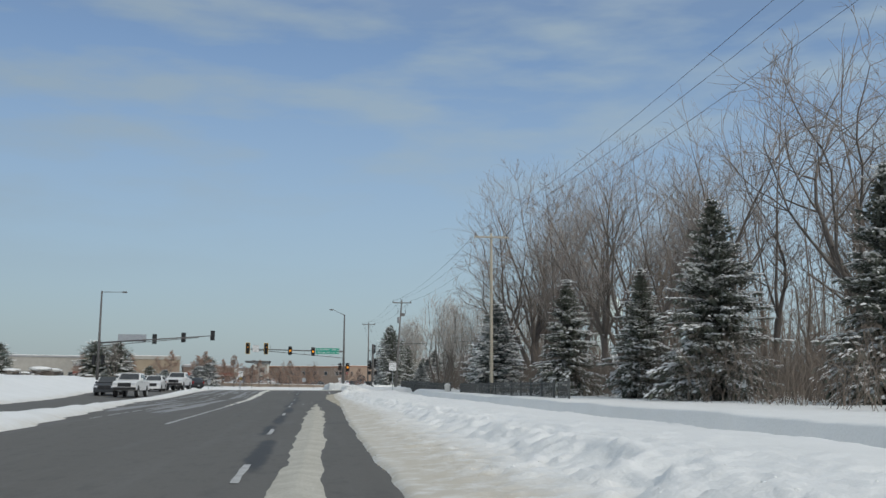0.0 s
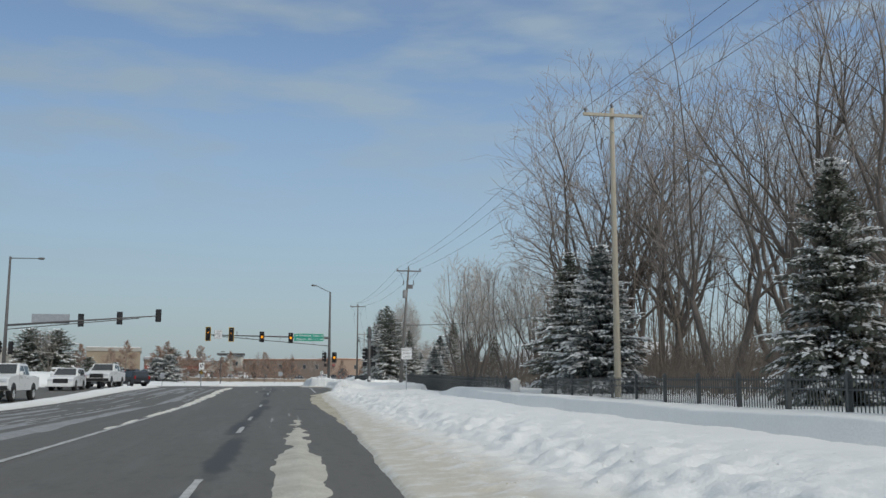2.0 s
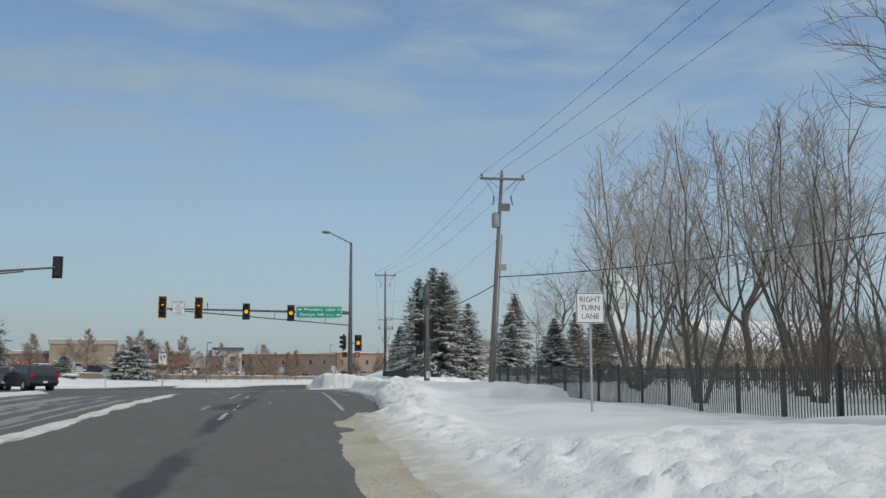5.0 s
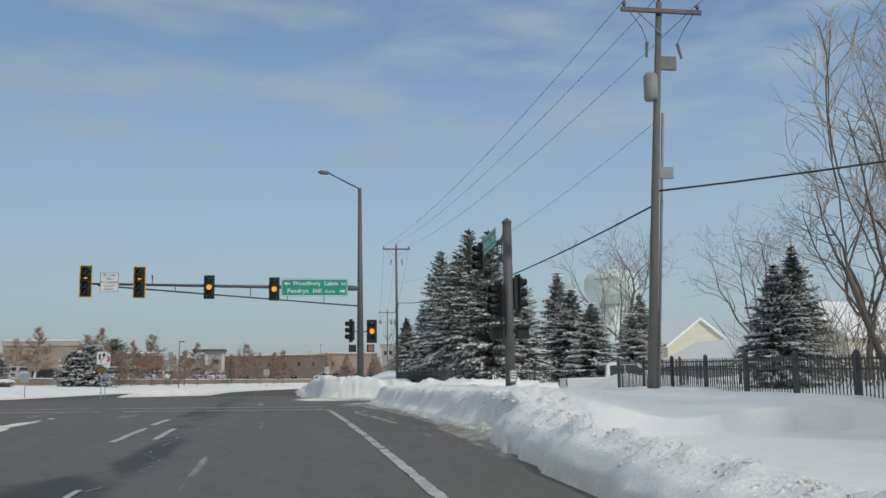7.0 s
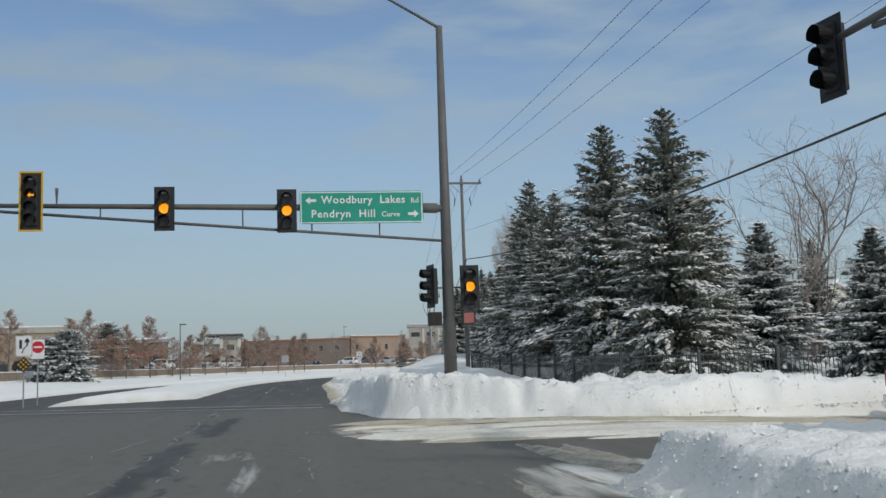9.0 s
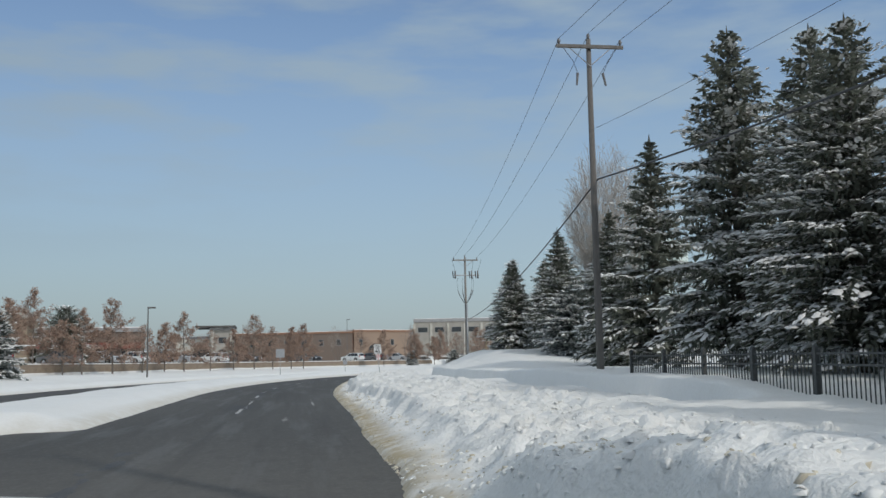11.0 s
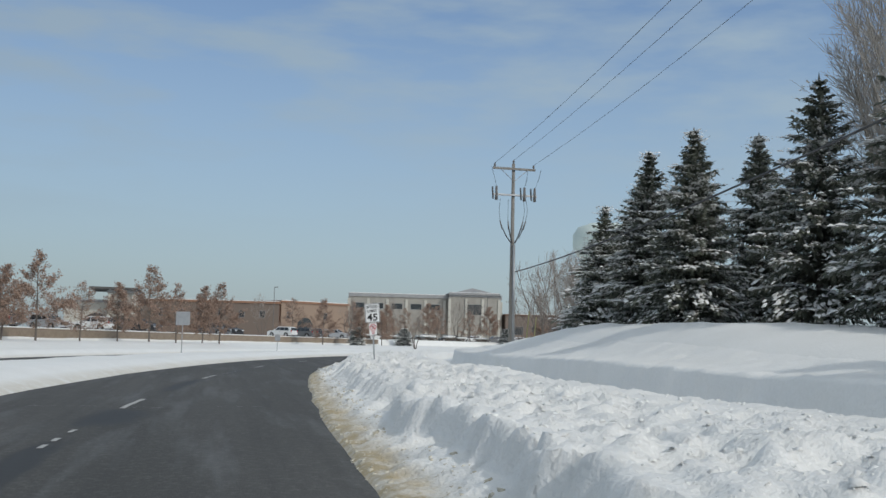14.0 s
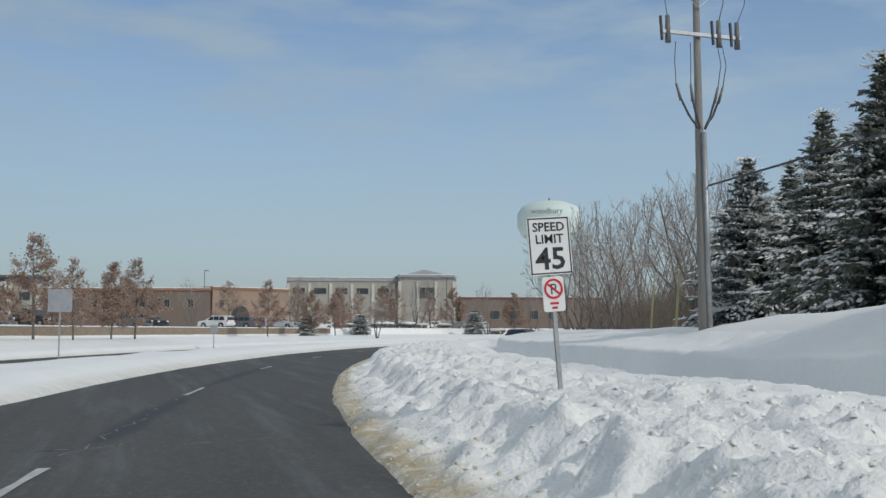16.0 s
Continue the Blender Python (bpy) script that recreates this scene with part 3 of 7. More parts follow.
tagged(sheet("road", graded((-120, -4, 4), (-4, 260, 0.4), (260, 330, 1), (330, 480, 5)), graded((-24, -6, 1.5), (-6, 6.6, 0.15), (6.6, 9, 0.8)), flat_heights, M["asphalt"]), "dark salted asphalt road with worn markings", "road", kind="structure")
for side, (a, b) in (("east", (9.0, 90.0)), ("west", (-110.0, -24.0))):
    tagged(sheet("road_" + side, np.arange(122.0, 174.0, 1), (graded((9.0, 90.0, 1.5), (90.0, 600.0, 30)) if a > 0 else graded((-600.0, -110.0, 30), (-110.0, -24.0, 1.5))), flat_heights, M["asphalt"]), "dark asphalt of the crossing street", "road", kind="structure")


# ---------- road markings ----------
M["salt"] = material("salt_dust", (0.20, 0.202, 0.206), (0.34, 0.343, 0.347), 2.0, 0.85, 0.2, fine=40)


def stripe(name, y0, y1, d, w, label, parent=None, lift=0.008, holes=0.0, n=None, mat="paint_line"):
    """A painted line along the road at offset d, with worn, ragged edges."""
    n = n or max(2, int((y1 - y0) / 0.7))
    ys = np.linspace(y0, y1, n)
    cx, sec = centre(ys)
    verts, faces = [], []
    for i, y in enumerate(ys):
        j0, j1 = (random.uniform(-0.18, 0.06) * w for _ in range(2))
        z = float(road_z(y)) + lift
        verts += [(cx[i] + (d - w / 2 - j0) * sec[i], y, z), (cx[i] + (d + w / 2 + j1) * sec[i], y, z)]
    for i in range(n - 1):
        if random.random() >= holes:
            faces.append((2 * i, 2 * i + 1, 2 * i + 3, 2 * i + 2))
    ob = raw(name, verts, faces, M[mat], parent)
    return tagged(ob, label, "road marking", kind="structure") if not parent else ob


lanes = tagged(new("lane_marking"), "white broken lane line, worn by ploughs", "road marking", kind="structure")
for y0 in (-1.5, 13.8, 26.4, 42.0, 56.8, 64.3, 79.6, 99.8, 114.6, 179.8, 194.3, 209.6, 224.9, 240.0, 255.5, 271.0, 286.5):
    stripe("dash", y0, y0 + 3.05, 0.0, 0.13, "", lanes, n=7)
for y0, d in ((104.5, 0.1), (187.0, 0.05), (202.0, -0.05)):
    stripe("worn_dash", y0, y0 + 3.4, d, 0.08, "", lanes, holes=0.45, n=9)
stripe("turn_lane_marking", 33, 122, -3.55, 0.16, "solid white line beside the left turn lanes", holes=0.04)
stripe("second_turn_marking", 38, 122, -7.0, 0.12, "worn white line between the left turn lanes", holes=0.25)
stripe("median_marking", 20, 122, -9.9, 0.10, "pale edge line along the snowy median", holes=0.2)
stripe("right_turn_marking", 104, 126.6, 3.42, 0.14, "worn white line beside the right turn lane", holes=0.06, n=160)
for y0 in (114.2, 119.2):
    stripe("worn_mark", y0, y0 + 3.8, -0.6, 0.14, "worn white paint scrap on the asphalt", holes=0.3)


arrow_v = []
for dx, dy in ((-0.09, 0.0), (0.09, 0.0), (0.09, 1.5), (-0.35, 1.75), (-0.35, 2.05), (-1.0, 1.6), (-0.35, 1.15), (-0.35, 1.45), (-0.09, 1.3)):
    yy = 53.2 + dy * 1.3
    arrow_v.append((float(centre(yy)[0]) - 5.6 + dx * 1.1, yy, float(road_z(yy)) + 0.008))
tagged(raw("turn_arrow_marking", arrow_v, [(0, 1, 2, 8), (8, 2, 3, 7), (7, 3, 4), (7, 4, 5), (7, 5, 6)], M["paint_line"]), "worn white left turn arrow painted on the lane", "road marking", kind="structure")


def bar(name, d0, d1, y0, y1, slope, label, gaps=()):
    n = 40
    verts, faces = [], []
    for i in range(n + 1):
        d = d0 + (d1 - d0) * i / n
        for y in (y0, y1):
            yy = y + slope * (d - d1) + random.uniform(-0.02, 0.02)
            cx, sec = centre(yy)
            verts.append((float(cx + d * sec), yy, float(road_z(yy)) + 0.008))
    for i in range(n):
        if not any(a < d0 + (d1 - d0) * (i + 0.5) / n < b for a, b in gaps):
            faces.append((2 * i, 2 * i + 2, 2 * i + 3, 2 * i + 1))
    tagged(raw(name, verts, faces, M["paint_line"]), label, "road marking", kind="structure")


bar("crosswalk_marking", -10.2, 3.4, 126.7, 127.05, -0.37, "white crosswalk line across the asphalt", ((-3.3, -2.6), (0.2, 0.45)))
bar("crosswalk_marking", -10.2, 3.4, 130.1, 130.45, -0.37, "white crosswalk line across the asphalt", ((-4.4, -3.9), (0.2, 0.5)))
bar("crosswalk_marking", -10.0, 2.7, 156.4, 156.7, -0.47, "white crosswalk line across the asphalt")
bar("crosswalk_marking", -10.0, 2.7, 158.9, 159.2, -0.5, "white crosswalk line across the asphalt")

M["slush"] = material("slush", (0.40, 0.37, 0.30), (0.62, 0.59, 0.51), 1.6, 0.7, 0.7, fine=24, dist=0.03)


def crack(pts, w, seed):
    """A thin pale crack that wanders over the road, through (d, y) points."""
    rng = random.Random(seed)
    line = []
    for (d0, y0), (d1, y1) in zip(pts, pts[1:]):
        for k in range(14):
            t = k / 14
            line.append((d0 + (d1 - d0) * t + rng.gauss(0, 0.06), y0 + (y1 - y0) * t + rng.gauss(0, 0.08)))
    v, f = [], []
    for i, (d, y) in enumerate(line):
        q = line[min(i + 1, len(line) - 1)] if i < len(line) - 1 else line[i - 1]
        n = Vector((q[1] - y, d - q[0], 0))
        n = n.normalized() * w * rng.uniform(0.2, 1.0) if n.length else Vector((w, 0, 0))
        for sg in (-1, 1):
            yy = y + sg * n.y
            cx, sec = centre(yy)
            v.append((float(cx + (d + sg * n.x) * sec), yy, float(road_z(yy)) + 0.007))
        if i and rng.random() < 0.66:
            f.append((2 * i - 2, 2 * i - 1, 2 * i + 1, 2 * i))
    tagged(raw("road_crack", v, f, M["salt"]), "pale salt-filled crack in the asphalt", "crack", kind="structure")


for i, pts in enumerate((((0.2, 112), (0.45, 118), (0.9, 121)), ((-0.1, 106), (0.5, 110), (0.3, 112)), ((-0.1, 127), (-0.18, 131.2), (-0.28, 135), (-0.36, 139), (-0.6, 149), (-0.9, 158)), ((0.6, 127), (0.55, 131), (0.36, 134.5), (0.15, 140)), ((1.44, 128), (1.4, 131), (1.25, 135), (1.04, 140.4)), ((1.4, 130), (1.3, 134.4)), ((1.74, 140.2), (2.17, 136.8), (1.98, 133.9)), ((2.6, 127), (2.7, 131)), ((-3.0, 210), (-1.5, 210.3), (0.6, 209.9), (3.0, 210.6)), ((-2.6, 229.2), (-0.5, 229.6), (0.6, 230)), ((1.2, 229.8), (2.8, 230.3)), ((0.1, 183.2), (0.0, 190), (-0.1, 194)), ((0.0, 229), (0.1, 234), (0.0, 240)), ((-4.5, 127), (-3.8, 133), (-3.0, 139)), ((-2.2, 128), (-1.5, 136), (-1.0, 146)))):
    crack(pts, 0.020, 100 + i)

# the dark patched seam along the lane and the strip across it
M["tar"] = material("tar", (0.050, 0.051, 0.053), (0.085, 0.086, 0.088), 2.4, 0.7, 0.3, fine=30)


def tar_seam(Y, D):
    mid = np.interp(Y, [114, 131, 138, 150, 166], [0.1, 0.18, -0.05, -0.45, -1.0])
    half = np.interp(Y, [114, 122, 131, 138, 150, 166], [0.0, 0.22, 0.22, 0.16, 0.10, 0.0])
    strip = 0.16 - np.abs(Y - (126.6 - 0.6 * (D - 1.1))) - 2 * np.clip(np.abs(D - 2.05) - 0.8, 0, None)
    return road_z(Y) + np.clip(0.05 * (np.maximum(half - np.abs(D - mid), strip) - 0.05) + 0.09 * (fbm(D * 4.5, Y * 1.6, 121, 5) - 0.52), -0.03, 0.006), None


tagged(sheet("tar_seam", np.arange(113.0, 167.0, 0.16), graded((-1.6, 3.4, 0.05)), tar_seam, M["tar"]), "dark tarred seam along the crossing's asphalt", "road patch", kind="structure")

# packed snow and sandy slush lying on the asphalt
M["packed_snow"] = material("packed_snow", (0.56, 0.52, 0.43), (0.84, 0.82, 0.76), 1.1, 0.75, 0.5, fine=20, dist=0.02, stretch=(0.5, 1, 1))
M["sandy_slush"] = material("sandy_slush", (0.34, 0.29, 0.20), (0.62, 0.57, 0.46), 1.0, 0.8, 0.5, fine=22, dist=0.02, stretch=(1, 0.5, 1))

M["grit"] = material("grit", (0.15, 0.14, 0.115), (0.46, 0.44, 0.38), 3.0, 0.85, 0.5, fine=26, dist=0.02)


def slush_sheet(name, ys, ds, depth, mat, label):
    """A thin ragged layer on the road; depth(Y, D) in metres, hidden under the asphalt where negative."""
    tagged(sheet(name, ys, ds, lambda Y, D: (road_z(Y) - street_drop(Y, D) + np.clip(depth(Y, D), -0.05, 0.06), None), M[mat]), label, "slush", kind="structure")


def side_street_slush(Y, D):
    near = np.interp(D, [2.0, 3.0, 4.7, 7.7, 12, 40], [143.2, 141.6, 140.0, 138.8, 138.2, 138.0])
    far_ = np.interp(D, [2.0, 3.4, 6.0, 9.9, 14, 40], [144.2, 145.2, 144.4, 142.6, 142.0, 141.8])
    return -0.12 * (1 - step(D, 1.8, 3.6)) + 0.10 * (np.minimum(np.minimum(Y - near, far_ - Y), 1.0) - 0.55 + 3.6 * (fbm(D * 0.28, Y * 2.2, 33, 5) - 0.5))


def shoulder_slush(Y, D):
    lo = np.interp(Y, [60, 80, 93, 99, 104, 108], [2.9, 2.7, 2.5, 2.7, 4.2, 5.2])
    hi = np.interp(Y, [60, 92, 100, 104, 112], [4.0, 4.6, 4.9, 5.2, 5.6])
    return 0.10 * (np.minimum(D - lo, hi - D) - 0.1 - 0.22 * step(Y, 88, 96) + (0.35 + 1.2 * step(Y, 86, 98)) * (fbm(D * 1.6, Y * 0.5, 35, 5) - 0.5)) * step(Y, 58, 70)


slush_sheet("packed_snow", np.arange(137.0, 148.0, 0.1), graded((1.6, 16.0, 0.16), (16.0, 40.0, 0.8)), side_street_slush, "packed_snow", "packed dirty snow lying across the side street")
def side_street_sand(Y, D):
    far_ = np.interp(D, [1.0, 3.4, 6.0, 9.9, 14, 40], [146.4, 148.4, 146.9, 145.4, 145.6, 146.0])
    near = np.interp(D, [1.0, 3.0, 7.7, 12, 40], [143.0, 140.4, 137.6, 137.0, 136.8])
    return -0.08 * (1 - step(D, 1.4, 4.0)) + 0.05 * (np.minimum(np.minimum(Y - near, far_ - Y), 0.8) - 0.75 + 4.2 * (fbm(D * 0.30, Y * 2.6, 39, 5) - 0.5))


def turn_line_snow(Y, D):
    mid = -3.72 + 0.25 * (fbm(Y * 0.12, Y * 0 + 4.4, 47, 2) - 0.5)
    half = np.interp(Y, [56, 72, 96, 118, 124], [0.0, 0.16, 0.26, 0.34, 0.0])
    return 0.12 * (half - np.abs(D - mid)) + 0.07 * (fbm(D * 3.2, Y * 0.7, 49, 5) - 0.5)


def turn_lane_salt(Y, D):
    lane = step(D, -11.0, -10.0) * (1 - step(D, -4.6, -4.0)) * step(Y, 30, 52) * (1 - step(Y, 116, 126))
    return 0.22 * (fbm(D * 2.6, Y * 0.055, 51, 4) - 0.60) - 0.08 * (1 - lane) + 0.05 * (fbm(D * 5, Y * 0.6, 53, 3) - 0.5)


slush_sheet("turn_line_snow", np.arange(56.0, 125.0, 0.22), graded((-4.6, -2.8, 0.06)), turn_line_snow, "packed_snow", "thin snow left along the turn lane line")
slush_sheet("turn_lane_salt", np.arange(28.0, 127.0, 0.5), graded((-11.4, -3.9, 0.10)), turn_lane_salt, "salt", "long pale salt streaks on the turn lanes")
slush_sheet("street_sand", np.arange(136.5, 149.0, 0.09), graded((0.8, 16.0, 0.16), (16.0, 40.0, 0.8)), side_street_sand, "sandy_slush", "thin streaks of sandy slush across the side street")
slush_sheet("sandy_slush", np.arange(58.0, 108.0, 0.16), graded((2.0, 5.8, 0.09)), shoulder_slush, "sandy_slush", "sandy slush spread over the road's shoulder")



def corner_slush(Y, D):
    lo = np.interp(Y, [111, 120, 126, 132, 137, 140], [4.4, 3.75, 3.85, 3.7, 4.6, 5.6])
    return 0.06 * (np.minimum(np.minimum(D - lo, 0.7), (139.5 - Y) * 0.4) - 1.3 + 4.6 * (fbm(D * 2.6 + Y * 0.15, Y * 0.22, 131, 6) - 0.5) + 0.5 * step(D, 4.7, 5.2))


slush_sheet("corner_slush", np.arange(110.0, 140.0, 0.14), graded((3.4, 6.2, 0.07)), corner_slush, "grit", "streaks of sandy slush thrown to the corner's edge")

# the ridge of slush left between the wheel tracks
def ridge_slush(Y, D):
    mid = np.interp(Y, [-6, 12, 46, 66], [0.82, 0.86, 1.40, 1.6]) + 0.10 * (fbm(Y * 0.3, Y * 0 + 2.2, 6, 2) - 0.5)
    half = np.interp(Y, [-6, 30, 44, 54, 66], [0.36, 0.38, 0.42, 0.28, 0.02]) * (0.8 + 0.4 * fbm(Y * 0.5, Y * 0 + 0.3, 5, 2))
    worn = np.interp(Y, [-6, 34, 50, 66], [0.12, 0.22, 0.5, 0.7])
    return 0.16 * (half - np.abs(D - mid) - 0.04) + worn * 0.16 * (fbm(D * 3.0, Y * 0.9, 45, 5) - 0.5)


slush_sheet("slush_ridge", np.arange(-6.0, 66.0, 0.13), graded((0.2, 2.4, 0.045)), ridge_slush, "slush", "low ridge of packed slush between the wheel tracks")


# ---------- trees ----------
def branch_mesh(segs):
    """Tubes along (p, q, r0, r1) segments, as one set of vertices and faces; three sides, five where thick."""
    verts, faces = [], []
    for p, q, r0, r1 in segs:
        d = q - p
        if d.length < 1e-5:
            continue
        d.normalize()
        u = d.cross(Vector((0.3, 0.2, 0.9) if abs(d.z) < 0.9 else (1, 0, 0))).normalized()
        v = d.cross(u)
        n = 6 if r0 > 0.07 else 3
        b = len(verts)
        for c, r in ((p, r0), (q, r1)):
            for k in range(n):
                a = 2 * math.pi * k / n
                verts.append(c + u * (r * math.cos(a)) + v * (r * math.sin(a)))
        for k in range(n):
            faces.append((b + k, b + (k + 1) % n, b + n + (k + 1) % n, b + n + k))
    return verts, faces


def limb(rng, start, way, length, r0, r1, n, bend, lift, out):
    """One crooked limb of n tapering segments; returns its joints as (point, direction, radius, share)."""
    p, w, joints = start.copy(), way.normalized(), []
    for i in range(n):
        w = (w + Vector((rng.gauss(0, bend), rng.gauss(0, bend), rng.gauss(0, bend * 0.6) + lift))).normalized()
        q = p + w * (length / n)
        a, b = r0 + (r1 - r0) * i / n, r0 + (r1 - r0) * (i + 1) / n
        out.append((p.copy(), q.copy(), a, b))
        joints.append((q.copy(), w.copy(), b, (i + 1) / n))
        p = q
    return joints


def reach(p, w, mid, rx, rz):
    """How far from p along w the rounded crown ends."""
    a = Vector(((p.x - mid.x) / rx, (p.y - mid.y) / rx, (p.z - mid.z) / rz))
    d = Vector((w.x / rx, w.y / rx, w.z / rz))
    dd, ad = d.dot(d), a.dot(d)
    k = ad * ad - dd * (a.dot(a) - 1)
    return max(0.3, (-ad + math.sqrt(k)) / dd) if k > 0 else 0.3


def sideways(rng, w, k):
    a = Vector((rng.gauss(0, 1), rng.gauss(0, 1), rng.gauss(0, 1)))
    a = (a - w * a.dot(w)).normalized()
    return (w + a * k).normalized()


def bare_tree(seed, h, r, stems=1, lean=(0, 0), wide=0.3, fork=0.25, mains=6, sub=11, tw=6, fine=2, open_=0.7, bark="bark", twig="twig", bend=0.09, up=0.035, label="", cat="tree"):
    """A leafless tree: stems that fork into ascending limbs, branches and twigs, within a rounded crown."""
    rng = random.Random(seed)
    thick, thin, ends = [], [], []
    mid, rx, rz = Vector((lean[0] * h * 0.6, lean[1] * h * 0.6, h * 0.60)), wide * h, h * 0.42
    for s in range(stems):
        a = 2 * math.pi * s / stems + rng.uniform(-0.5, 0.5)
        o = Vector((math.cos(a), math.sin(a), 0)) * (0.0 if stems == 1 else r * 0.9)
        w = Vector((lean[0], lean[1], 1)) + o.normalized() * (0.32 if stems > 1 else 0.0) + Vector((rng.gauss(0, 0.04), rng.gauss(0, 0.04), 0))
        base = limb(rng, o - Vector((0, 0, 0.5)), w, fork * h * rng.uniform(0.8, 1.15) + 0.5, r, r * 0.78, 5, bend * 0.4, 0.02, thick)
        p, w, rr, _ = base[-1]
        for m in range(mains):
            k = open_ * (0.25 if m == 0 else rng.uniform(0.5, 1.15))
            j = base[-1] if m < 3 else rng.choice(base[-2:])
            w1 = sideways(rng, j[1], k)
            w1 = Vector((w1.x, w1.y, max(w1.z, 0.25))).normalized()
            ln = reach(j[0], w1, mid, rx, rz) * rng.uniform(0.8, 0.96)
            main = limb(rng, j[0], w1, ln, j[2] * (0.72 if m == 0 else rng.uniform(0.42, 0.62)), 0.02, 9, bend, up, thick)
            ends.append(main[-1][0])
            for _ in range(sub):
                p1, d1, r1, t = main[1 + int(8 * rng.random() ** 0.8)]
                w2 = sideways(rng, d1, rng.uniform(0.5, 1.0))
                ln2 = min(reach(p1, w2, mid, rx, rz) * rng.uniform(0.7, 1.0), ln * 0.55 * (1.15 - 0.6 * t))
                br = limb(rng, p1, w2, ln2, max(0.016, r1 * 0.62), 0.011, 5, bend * 1.6, up * 1.3, thick if r1 > 0.05 else thin)
                ends.append(br[-1][0])
                for _ in range(tw):
                    p2, d2, r2, t2 = rng.choice(br)
                    w3 = sideways(rng, d2, rng.uniform(0.4, 0.9))
                    ln3 = min(reach(p2, w3, mid, rx * 1.03, rz * 1.03), ln2 * 0.55 * (1.2 - 0.5 * t2)) * rng.uniform(0.7, 1.1)
                    tg = limb(rng, p2, w3, ln3, 0.013, 0.008, 3, bend * 1.7, up * 1.3, thin)
                    ends.append(tg[-1][0])
                    for _ in range(fine):
                        p3, d3, _, _ = rng.choice(tg)
                        limb(rng, p3, sideways(rng, d3, rng.uniform(0.35, 0.8)), ln3 * rng.uniform(0.35, 0.7), 0.009, 0.006, 1, bend * 1.5, up, thin)
    if stems > 1:
        thick.append((Vector((0, 0, -0.6)), Vector((0, 0, 0.35)), r * 2.1, r * 1.6))
    ob = thing("bare_tree", Matrix(), label or "tall leafless tree with grey-brown forking limbs", cat)
    for nm, segs, mt in (("trunk", thick, M[bark]), ("crown", thin, M[twig])):
        raw(nm, *branch_mesh(segs), mt, ob, smooth=nm == "trunk")
    return ob, ends


